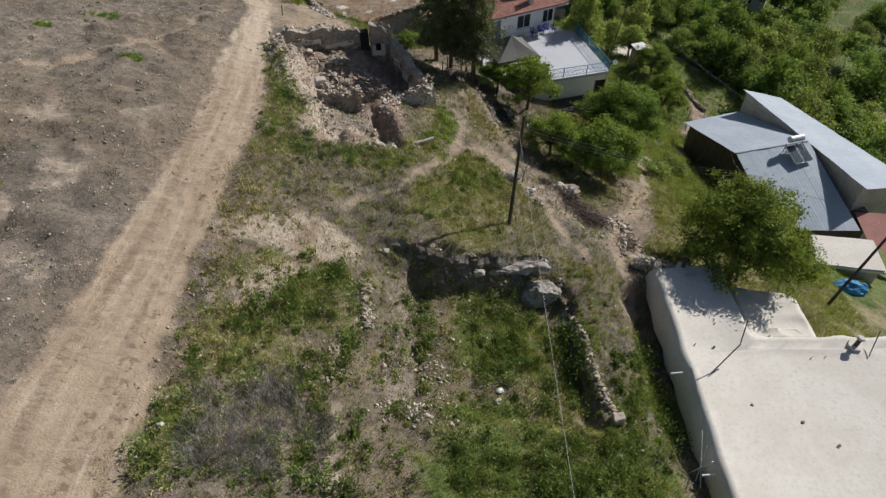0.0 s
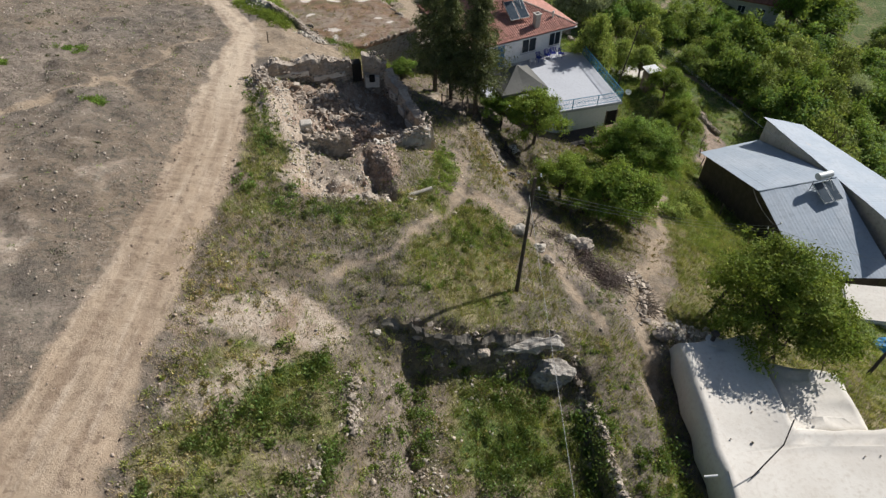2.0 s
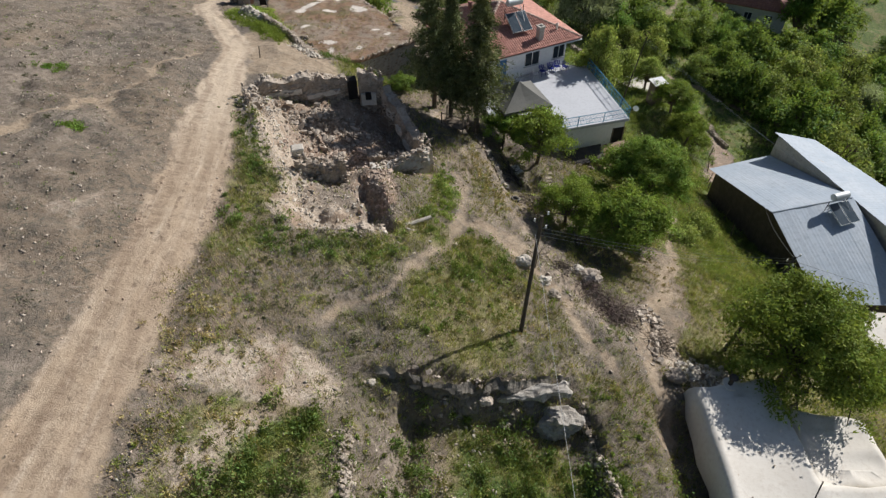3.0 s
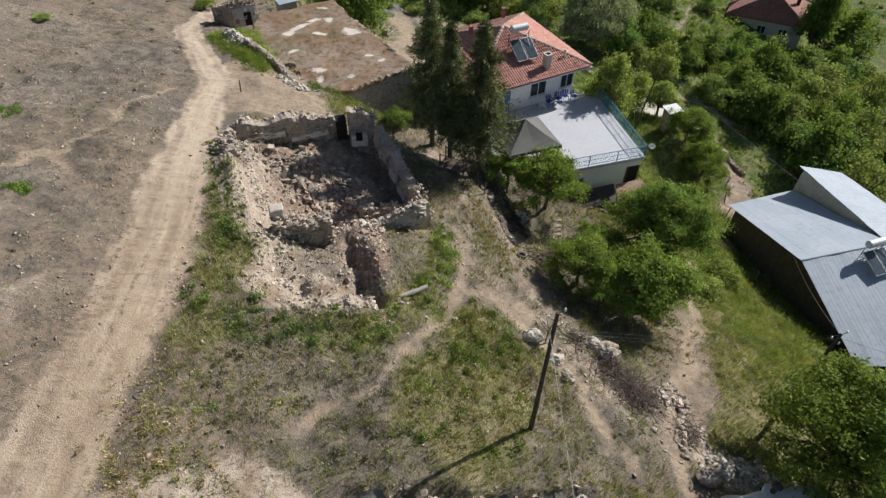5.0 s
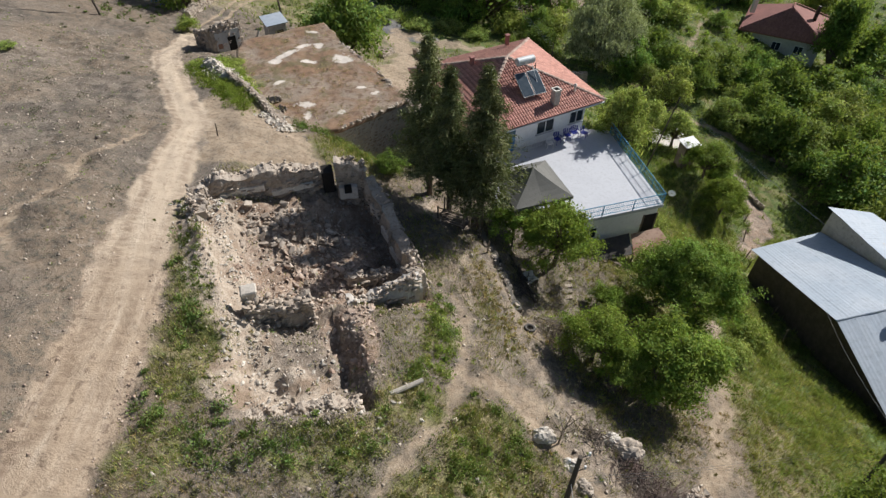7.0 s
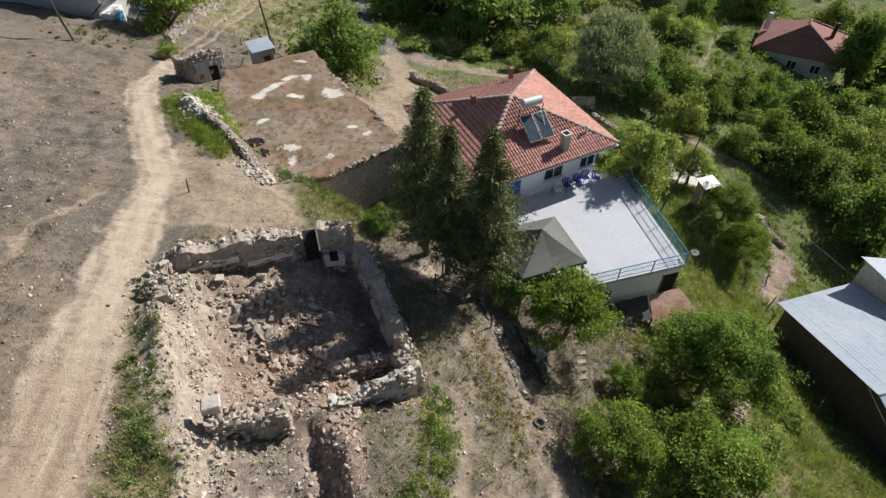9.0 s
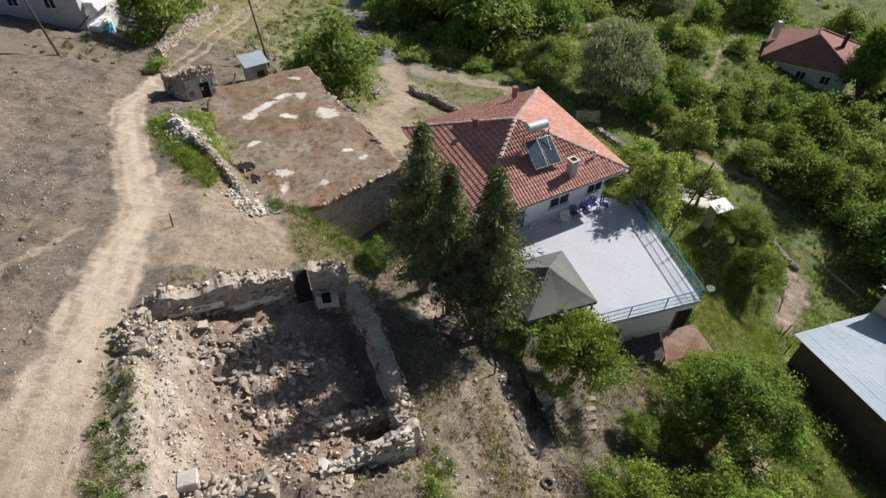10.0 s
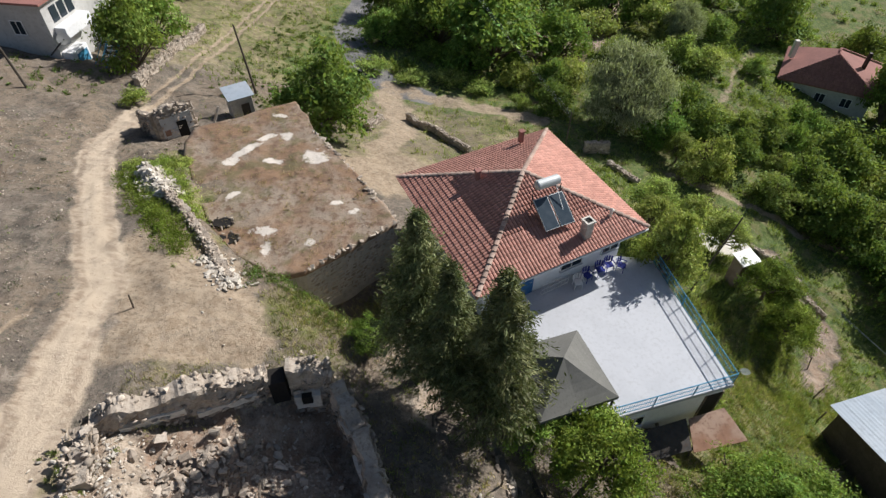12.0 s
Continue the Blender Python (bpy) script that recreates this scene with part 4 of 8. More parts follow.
def village_house():
    base = [(-2.57, 65.28), (2.25, 54.9), (12.81, 60.46), (7.99, 70.84)]
    walls = ring_toward(base, 0.95)
    t = thing("village_house", "white two-storey house with a red tiled pyramid roof", "house", pose(0, 0, 0))
    wall = part("wall", prism(walls, -8.5, EAVE - 0.12), "white_wall", t)
    roof_bm = bmesh.new()
    ring = [roof_bm.verts.new((x, y, EAVE)) for x, y in base]
    top = roof_bm.verts.new((5.3, 63.05, APEX))
    low = [roof_bm.verts.new((x, y, EAVE - 0.14)) for x, y in base]
    for i in range(4):
        roof_bm.faces.new((ring[i], ring[(i + 1) % 4], top))
        roof_bm.faces.new((low[i], low[(i + 1) % 4], ring[(i + 1) % 4], ring[i]))
    roof_bm.faces.new(low[::-1])
    bmesh.ops.recalc_face_normals(roof_bm, faces=roof_bm.faces[:])
    roof = part("roof", roof_bm, "tile", t, "red clay tiled roof")
    mesh, cap_mesh, c = tile_mesh(), tile_mesh(), [(x, y, EAVE) for x, y in base]
    cap_mesh.materials.clear()
    cap_mesh.materials.append(M["ridge"])
    apex = (5.3, 63.05, APEX)
    for i, own in ((0, True), (1, True), (2, False), (3, False)):
        tiled_face(roof, c[i], c[(i + 1) % 4], apex, mesh, own)
    for i in range(4):
        hip_caps(roof, c[i], apex, cap_mesh)
    gutter = rod((2.25, 54.86, EAVE - 0.1), (12.81, 60.42, EAVE - 0.1), 0.07)
    part("gutter", gutter, "white_plastic", t)
    # the terrace front: x along the wall, y outwards
    a, b = Vector(walls[1]), Vector(walls[2])
    d = (b - a).normalized()
    face = Matrix(((d.x, d.y, 0, a.x), (d.y, -d.x, 0, a.y), (0, 0, 1, FLOOR), (0, 0, 0, 1)))
    door = part("door", box(2.5, 3.5, -0.03, 0.05, 0.0, 2.1, 0.01, m=face), "blue_door", t, "blue painted door")
    part("handle", rod(face @ Vector((3.35, .1, 1)), face @ Vector((3.2, .1, 1)), 0.015), "zinc", door)
    for x, w, z, h_ in ((6.25, 1.5, 0.85, 1.25), (9.2, 1.2, 0.9, 1.2), (0.9, 1.0, 0.9, 1.2)):
        window_part(t, face @ Matrix.Translation((x, 0, z)), w, h_)
    a2, b2 = Vector(walls[0]), Vector(walls[1])
    d2 = (b2 - a2).normalized()
    side = Matrix(((d2.x, d2.y, 0, a2.x), (d2.y, -d2.x, 0, a2.y), (0, 0, 1, FLOOR), (0, 0, 0, 1)))
    for x in (2.4, 6.2):
        window_part(t, side @ Matrix.Translation((x, 0, 0.9)), 1.2, 1.2)
    return face, walls


house_face, house_walls = village_house()


def on_roof(u, v):
    """A point of the roof's terrace side: u metres along the eave, v up the slope in plan."""
    a, d = Vector((2.25, 54.9)), Vector((10.56, 5.56)).normalized()
    p = a + d * u + Vector((-d.y, d.x)) * v
    return p.x, p.y, EAVE + v * (APEX - EAVE) / 5.85 + 0.1


x, y, z = on_roof(6.5, 2.5)
solar_heater(pose(x, y, z - 0.1, 0, 0, ALONG - 2), 1.75, "solar water heater with two collectors on the tiled roof")
x, y, z = on_roof(7.8, 0.9)
chimney(pose(x, y, z - 0.1, 0, 0, ALONG), 1.2)
for u, v in ((10.0, 1.4), (3.2, 1.0)):
    x, y, z = on_roof(u, v)
    if u > 5:
        p = thing("roof_vent", "small white vent pipe on the tiled roof", "vent", pose(x, y, z))
        part("pipe", rod((0, 0, -0.2), (0, 0, 0.5), 0.09, sides=10), "lime", p)
        part("cowl", rod((0, 0, 0.5), (0, 0, 0.62), 0.16, 0.05, sides=10), "lime", p)
for x, y, z in ((2.6, 63.3, 3.7), (5.8, 68.3, 3.2)):
    p = thing("roof_chimney", "short reddish chimney pot on the tiled roof", "chimney", pose(x, y, z - 0.2, 0, 0, ALONG))
    part("pot", box(-.15, .15, -.15, .15, -0.3, 0.55, 0.02), "tile_dull", p)
    part("cap", box(-.2, .2, -.2, .2, 0.55, 0.62, 0.02), "tile_dull", p)


def terrace():
    t = thing("terrace", "roof terrace with a pale concrete floor over the lower storey", "terrace", pose(0, 0, 0))
    w = house_walls
    ring = [(8.1, 49.16), (15.75, 51.35), (13.7, 60.6), (w[2][0] - 0.02, w[2][1] - 0.05), (w[1][0] + 0.02, w[1][1] - 0.05), (4.1, 51.6)]
    part("floor_slab", prism(ring, FLOOR - 0.25, FLOOR, 0.02), "concrete", t, "pale grey concrete floor")
    part("wall", prism(ring_toward(ring, 0.22), -9.5, FLOOR - 0.25), "white_wall", t)
    # door of the lower storey, in the front wall
    d = (Vector(ring[1]) - Vector(ring[0])).normalized()
    a = Vector(ring[0]) + Vector((-d.y, d.x)) * 0.22
    face = Matrix(((d.x, d.y, 0, a.x), (d.y, -d.x, 0, a.y), (0, 0, 1, -4.0), (0, 0, 0, 1)))
    door = part("cellar_door", box(6.8, 7.75, -0.05, 0.025, 0.1, 2.25, 0.01, m=face), "dark", t, "dark doorway of the lower storey")
    part("door_frame", box(6.7, 6.8, -0.05, 0.05, 0.1, 2.3, m=face), "wood", door)
    part("door_frame", box(7.75, 7.85, -0.05, 0.05, 0.1, 2.3, m=face), "wood", door)
    window_part(t, face @ Matrix.Translation((2.6, 0, 1.1)), 1.0, 0.9)
    return ring


terrace_ring = terrace()


def railing(a, b, posts, label):
    """Blue steel railing from a to b on the terrace edge."""
    a, b = Vector((*a, FLOOR)), Vector((*b, FLOOR))
    t = thing("railing", label, "railing", group="terrace railings")
    for z, r in ((0.95, 0.03), (0.55, 0.018), (0.14, 0.022)):
        part("rail", rod(a + Vector((0, 0, z)), b + Vector((0, 0, z)), r), "blue", t)
    post = None
    for i in range(posts + 1):
        p = a.lerp(b, i / posts)
        if post is None:
            bm = rod((0, 0, 0), (0, 0, 0.97), 0.03)
            post = part("post", bm, "blue", t)
        else:
            post = new("post", post.data)
            post.parent = t
        post.location = p
    n, first = int((b - a).length / 0.14), None
    for i in range(1, n):
        p = a.lerp(b, i / n)
        if first is None:
            first = bar = part("baluster", rod((0, 0, 0.14), (0, 0, 0.95), 0.011, sides=4), "blue", t)
        else:
            bar = new("baluster", first.data)
            bar.parent = t
        bar.location = p


railing((8.9, 49.45), (15.65, 51.4), 3, "blue steel railing on the terrace front edge")
railing((15.65, 51.4), (13.75, 60.2), 5, "blue steel railing on the terrace long edge")


def gazebo():
    t = thing("gazebo", "grey canvas garden pavilion with a vented hip roof", "pavilion", pose(6.05, 50.35, FLOOR, 0, 0, 19))
    half, z0, z1 = 2.02, 2.62, 3.95
    for x in (-1, 1):
        for y in (-1, 1):
            part("leg", box(x * 1.9 - .05, x * 1.9 + .05, y * 1.9 - .05, y * 1.9 + .05, -2.2 if y < 0 or x < 0 else 0, z0, 0.01), "iron", t)
    bm = bmesh.new()
    steps, rows = 6, []
    for k in range(steps + 1):
        f = k / steps
        s, z = half * (1 - f) + 0.02, z0 + (z1 - z0) * (0.75 * f + 0.25 * f * f)
        rows.append([bm.verts.new((cx * s, cy * s, z - 0.06 * math.sin(f * 3.1))) if (abs(cx) < 1 or abs(cy) < 1) else bm.verts.new((cx * s, cy * s, z))
                     for cx, cy in ((-1, -1), (0, -1), (1, -1), (1, 0), (1, 1), (0, 1), (-1, 1), (-1, 0))])
    for r, q in zip(rows, rows[1:]):
        for i in range(8):
            bm.faces.new((r[i], r[(i + 1) % 8], q[(i + 1) % 8], q[i]))
    skirt = [bm.verts.new(v.co - Vector((0, 0, 0.22))) for v in rows[0]]
    for i in range(8):
        bm.faces.new((skirt[i], skirt[(i + 1) % 8], rows[0][(i + 1) % 8], rows[0][i]))
    bmesh.ops.recalc_face_normals(bm, faces=bm.faces[:])
    bmesh.ops.solidify(bm, geom=bm.faces[:], thickness=0.015)
    part("canopy", bm, "canvas", t)


gazebo()


def plastic_chair(m, colour, label):
    t = thing("plastic_chair", label, "chair", m, group="terrace chairs")
    for x in (-.22, .22):
        for y in (-.2, .2):
            part("leg", rod((x * 1.1, y * 1.1, 0), (x, y, .42), .022), colour, t)
    part("seat", box(-.25, .25, -.24, .24, .41, .45, .015), colour, t)
    back = bmesh.new()
    for k in range(5):
        a = -0.9 + 0.45 * k
        box(-.05, .05, -.012, .012, .45, .86, 0.006, bm=back, m=pose(.26 * math.sin(a), .26 * math.cos(a), 0, -8, 0, -math.degrees(a)))
    part("backrest", back, colour, t)
    for x in (-.27, .27):
        part("armrest", box(x - .03, x + .03, -.22, .2, .62, .66, .012), colour, t)


def on_terrace(u, v, turn=0.0, z=0.0):
    return house_face @ pose(u, v, z, 0, 0, turn)


plastic_chair(on_terrace(6.15, 1.0, 200), "white_plastic", "white plastic armchair on the terrace")
for u, v, r in ((7.0, 0.8, 170), (8.0, 0.75, 185), (8.75, 0.7, 190), (9.4, 1.1, 150)):
    plastic_chair(on_terrace(u, v, r), "blue_plastic", "dark blue plastic armchair on the terrace")


def bed_frame():
    t = thing("metal_rack", "white tubular metal bed frame leaning by the wall", "metal frame", on_terrace(4.8, 0.55))
    bm = bmesh.new()
    for z in (0.05, 0.45, 0.85):
        rod((-1.0, 0, z), (1.0, -0.1, z), 0.022, bm=bm)
    part("side_rail", bm, "white_plastic", t)
    for k in range(9):
        part("bar", rod((-1.0 + k * .25, -0.05, 0.0), (-1.0 + k * .25, -0.05, 0.9), 0.016), "white_plastic", t)


bed_frame()


def satellite_dish(m, material, label):
    t = thing("satellite_dish", label, "dish", m)
    bm = bmesh.new()
    rings = [[bm.verts.new((r * math.cos(k * math.pi / 8), -0.3 + 0.5 * r * r, r * math.sin(k * math.pi / 8) + 0.75)) for k in range(16)] for r in (0.03, 0.1, 0.19, 0.26)]
    for p, q in zip(rings, rings[1:]):
        for k in range(16):
            bm.faces.new((p[k], p[(k + 1) % 16], q[(k + 1) % 16], q[k]))
    bmesh.ops.solidify(bm, geom=bm.faces[:], thickness=0.02)
    part("reflector", bm, material, t)
    part("bracket", rod((-.7, -.3, 0.2), (0, -.25, .75), 0.03), "iron", t)


satellite_dish(pose(16.3, 51.9, FLOOR, 0, 0, -30), "zinc", "grey satellite dish at the terrace corner")

shelter = thing("lean_to", "low lean-to with rusty sheet roofing beside the lower storey", "shelter", pose(0, 0, 0))
d = Vector((12.05, 3.45)).normalized()
a0 = Vector((8.4, 49.15))
face2 = Matrix(((d.x, d.y, 0, a0.x), (d.y, -d.x, 0, a0.y), (0, 0, 1, -3.85), (0, 0, 0, 1)))
part("roof_sheet", roughened(slab([face2 @ Vector(c) for c in ((5.5, 0.1, .9), (7.7, 0.1, 1.0), (8.2, 1.9, .35), (5.0, 1.7, .35))], 0.04), 0.03, 1.3, 3), "rust", shelter, "rust-streaked roof sheet")
part("scrap_roof", roughened(slab([face2 @ Vector(c) for c in ((1.9, 0.1, .95), (5.3, 0.1, 1.05), (4.9, 1.6, .5), (1.7, 1.5, .4))], 0.05), 0.04, 1.3, 3), "iron", shelter, "dark scrap roofing")
for u in (1.9, 5.1, 7.7):
    part("post", rod(face2 @ Vector((u, 1.45, -1.2)), face2 @ Vector((u, 1.45, .4)), 0.06), "wood", shelter)
for k in range(9):
    b0 = thing("board", "old grey board leaning in a heap by the wall", "board", face2 @ pose(1.2 + .33 * k, 0.9 + 0.2 * math.sin(k * 2.1), 0.15 + 0.05 * (k % 3), 0, 12 * math.sin(k), 80 + 18 * math.sin(k * 1.7)), group="stacked boards")
    part("plank", box(-1.1, 1.1, -.1, .1, -.02, .03, .005), "wood", b0)

# ---- flat-roofed stone house ----


def earth_roof_house():
    ring = [(-2.4, 61.75), (-5.5, 66.7), (-9.1, 71.8), (-9.9, 73.7), (-11.3, 75.9), (-16.4, 73.0), (-18.1, 72.1), (-18.3, 70.3), (-17.8, 68.6), (-15.8, 64.5), (-14.0, 61.3), (-12.4, 59.3), (-11.2, 58.3), (-9.1, 57.0), (-7.4, 57.5)]
    t = thing("stone_house", "low stone house with a flat packed-earth roof", "house", pose(0, 0, 0))
    part("wall", roughened(prism(ring_toward(ring, 0.2), -5.5, 1.05), 0.05, 1.5, 4), "grey_masonry", t)
    cx, cy, co, mask = -9.8, 66.5, [], []
    spots = ((-13.4, 69.3, 1.5, .6, 50), (-12.4, 70.9, 1.1, .45, 40), (-14.3, 67.9, .8, .5, 30), (-11.5, 68.0, .8, .4, 5), (-8.6, 68.5, 1.3, .8, -20), (-12.1, 73.8, .8, .35, -20), (-11.0, 71.1, .45, .6, 0),
             (-10.5, 60.9, 1.0, .55, 5), (-10.1, 59.4, .4, .9, -5), (-13.2, 64.3, .8, .35, 45), (-7.5, 59.9, .45, .35, 0), (-6.4, 63.4, .6, .4, 20), (-5.2, 62.6, .5, .4, 20))
    steps, per = 26, 9
    n = len(ring) * per
    for k in range(1, steps + 1):
        f = (k / steps) ** .8
        for i in range(n):
            (x0, y0), (x1, y1) = ring[i // per], ring[(i // per + 1) % len(ring)]
            s = (i % per) / per
            px, py = x0 + (x1 - x0) * s, y0 + (y1 - y0) * s
            edge = 0.16 * noise.noise(Vector((px, py, 3)) * 0.9) if k == steps else 0
            x_, y_ = cx + (px - cx) * f + edge, cy + (py - cy) * f + edge
            z_ = 1.3 + 0.16 * noise.noise(Vector((x_, y_, 0)) * 0.5) + .05 * noise.noise(Vector((x_, y_, 5)) * 1.9)
            co.append((x_, y_, z_))
            m = 0.0
            for sx, sy, rx, ry, turn in spots:
                c, d_ = math.cos(radians(turn)), math.sin(radians(turn))
                u, v = (x_ - sx) * c + (y_ - sy) * d_, -(x_ - sx) * d_ + (y_ - sy) * c
                m = max(m, 1 - .5 * math.hypot(u / rx, v / ry))
            mask.append(m)
    for i in range(n):
        x_, y_, z_ = co[(steps - 1) * n + i]
        co.append((x_, y_, z_ - .38))
        mask.append(0.0)
    ids = np.arange((steps + 1) * n).reshape(steps + 1, n)
    quads = np.stack([ids[:-1], ids[1:], np.roll(ids, -1, 1)[1:], np.roll(ids, -1, 1)[:-1]], -1).reshape(-1, 4)
    me = quick_mesh("roof", np.array(co), quads)
    me.attributes.new("lime", "FLOAT", "POINT").data.foreach_set("value", np.array(mask, np.float32))
    bm = bmesh.new()
    bm.from_mesh(me)
    bm.verts.ensure_lookup_table()
    bm.faces.new([bm.verts[i] for i in range(n)])
    bmesh.ops.recalc_face_normals(bm, faces=bm.faces[:])
    roof = part("roof", bm, "earth_roof", t, "brown packed-earth roof with bare lime patches")
    # Flat black plates stand in for the shaded pits in the roof
    for x, y in ((-13.26, 61.55), (-12.54, 60.12)):
        part("collapsed_hole", roughened(prism([(x + (.68 + .2 * math.sin(k * 2.3)) * math.cos(k * .63), y + (.46 + .15 * math.cos(k * 3.1)) * math.sin(k * .63)) for k in range(10)], 1.2, 1.36), 0.05, 2.0), "dark", roof, "flat black plate for the shade in a roof hole")
        for k in range(9):
            ob = part("hole_stone", ROCKS["stone"][k % 6], "stone", roof)
            ob.matrix_local = Matrix.LocRotScale((x + .72 * math.cos(k * .7 + x), y + .52 * math.sin(k * .7 + x), 1.36), Euler((k, k * 2, k * 3)), Vector((.3, .22, .16)) * (.7 + .5 * math.sin(k * 2.2) ** 2))
    rng, places = random.Random(21), []
    for (x0, y0), (x1, y1) in ((ring[-1], ring[0]), (ring[0], ring[1]), (ring[1], ring[2])):
        for k in range(34):
            f = rng.random()
            places.append(placed(x0 + (x1 - x0) * f + rng.uniform(-.2, .1), y0 + (y1 - y0) * f, 1.27, rng.uniform(.2, .45), rng, .8) @ Matrix.Diagonal((1, 1, .45, 1)))
    pieces("coping_stone", places, ROCKS["stone"], roof, 300)
    # courses of stones in the shaded front
    a, b = Vector(ring[-1]), Vector(ring[0])
    d = (b - a).normalized()
    out = Vector((d.y, -d.x))
    places = []
    for row in range(13):
        u = rng.uniform(0, .2)
        while u < (b - a).length:
            w = rng.uniform(.28, .6)
            p = a + d * (u + w / 2) - out * (0.27 + rng.uniform(-.02, .03))
            places.append(Matrix.LocRotScale((p.x, p.y, 0.85 - row * .27), Euler((0, 0, math.atan2(d.y, d.x) + rng.uniform(-.06, .06))), (w * 1.05, .3, .32)))
            u += w + .03
    pieces("stone", places, ROCKS["stone"], t, 300)


earth_roof_house()


shed = thing("metal_shed", "small grey shed with a pale sheet roof", "shed", pose(-17.2, 79.9, -2.9, 0, 0, 32))
part("wall", box(-.95, .95, -.8, .8, -.5, 2.5, .02), "grey_masonry", shed)
part("door", box(-.1, .6, -.85, -.79, 0, 1.9, .01), "dark_wood", shed, "dark plank door")
part("roof", slab([(-1.15, -1.05, 2.62), (1.15, -1.05, 2.62), (1.15, 1.0, 2.95), (-1.15, 1.0, 2.95)], .06), "sheet", shed)

# ---- metal-roofed house ----


def corrugated(corners, along, pitch=0.25, depth=0.008, sheet=1.0):
    """Ribbed sheet on a 3D quad a, b, c, d; ribs run from a-b to d-c."""
    a, b, c, d = [Vector(v) for v in corners]
    n = max(4, int((b - a).length / pitch) * 2)
    bm, rows, m = bmesh.new(), [], 6
    up = (b - a).cross(d - a).normalized()
    up = up if up.z > 0 else -up
    for j in range(m + 1):
        row = []
        for i in range(n + 1):
            f, g = i / n, j / m
            p = a.lerp(b, f).lerp(d.lerp(c, f), g)
            lift = depth * (i % 2) + (0.010 if int((b - a).length * f / sheet) % 2 else 0) + 0.03 * noise.noise(p * .6)
            row.append(bm.verts.new(p + up * lift))
        rows.append(row)
    for r, q in zip(rows, rows[1:]):
        for i in range(n):
            bm.faces.new((r[i], r[i + 1], q[i + 1], q[i]))
    bmesh.ops.recalc_face_normals(bm, faces=bm.faces[:])
    bmesh.ops.solidify(bm, geom=bm.faces[:], thickness=0.02)
    return bm


def metal_house():
    t = thing("metal_roofed_house", "farmhouse with grey-blue ribbed sheet roofs at two levels", "house", pose(0, 0, 0))
    # a gable roof: its ridge runs back to the upper roof, the gable faces the slope
    nw, peak, sw = (25.9, 54.6, -8.5), (27.06, 44.93, -5.7), (28.7, 37.4, -8.4)
    ne, back, se = (32.4, 56.4, -8.2), (34.4, 46.6, -5.5), (35.8, 37.1, -8.2)
    part("roof", corrugated((peak, back, ne, nw), None, .3, .006), "sheet", t, "weathered ribbed sheet roof slope")
    part("roof", corrugated((peak, back, se, sw), None, .3, .006, 1.1), "sheet", t, "weathered ribbed sheet roof slope")
    part("ridge_cap", rod((27.0, 44.92, -5.66), (34.3, 46.58, -5.46), .07), "sheet", t)
    # The wall's dark colour stands for shade on the side away from the sun
    part("wall", prism([(26.5, 54.2), (27.6, 45.0), (29.2, 37.9), (35.2, 37.6), (38, 39), (38, 56), (32.2, 56.1)], -17, [-8.7, -5.9, -8.6, -8.4, -8.4, -8.4, -8.4]), "dark_wood", t, "wall coloured dark for its shaded side")
    r1, r2, e2, e1 = (32.2, 57.0, -5.9), (36.2, 39.4, -5.5), (43.2, 42.2, -7.3), (37.4, 58.2, -7.6)
    part("upper_roof", corrugated((r1, r2, e2, e1), None), "sheet", t, "bright upper sheet roof")
    part("upper_wall", prism([(32.5, 56.6), (36.3, 39.9), (42.6, 42.4), (37.2, 57.6)], -16, [-6.0, -5.65, -7.4, -7.7]), "grey_masonry", t, "grey side wall under the upper roof")
    part("lower_roof", corrugated(((36.0, 35.2, -8.6), (41.5, 35.6, -9.2), (41.5, 39.4, -8.4), (36.2, 39.2, -7.9)), None), "tile_dull", t, "dull red sheet roof")
    rng = random.Random(3)
    for k in range(4):
        f = .2 + .2 * k
        x, y = 26.5 + 2.7 * f, 54.2 - 16.3 * f
        window_part(t, Matrix.Translation((x - .02, y, -11.2)) @ pose(0, 0, 0, 0, 0, -80.6 + 0), .9, 1.0)


metal_house()
solar_heater(pose(32.7, 44.7, -5.95, 0, 0, 18), 1.1, "solar water heater on the ribbed sheet roof")
annex = thing("annex", "low annex with a flat pale clay roof", "outbuilding", pose(0, 0, 0))
part("roof", roughened(prism([(29.9, 33.0), (35.4, 32.1), (36.3, 35.9), (31.2, 36.6)], -8.45, -8.05, .12), .05, 1.0, 4), "white_roof", annex)
part("wall", prism([(30.2, 33.3), (35.1, 32.4), (36.0, 35.7), (31.4, 36.3)], -13, -8.45), "grey_masonry", annex)
tarp = thing("tarpaulin_heap", "bright blue tarpaulin over a heap on the slope", "tarpaulin", pose(31.2, 30.2, ground_at(31.2, 30.2)))
bm = bmesh.new()
bmesh.ops.create_icosphere(bm, subdivisions=4, radius=1.0)
for v in bm.verts:
    v.co = Vector((v.co.x * 1.5, v.co.y * .7, max(v.co.z, -.1) * .8)) + noise.noise_vector(v.co * 2.4) * .22
part("sheet", bm, "tarp", tarp)

# ---- house with the whitened roof ----
from mathutils import geometry


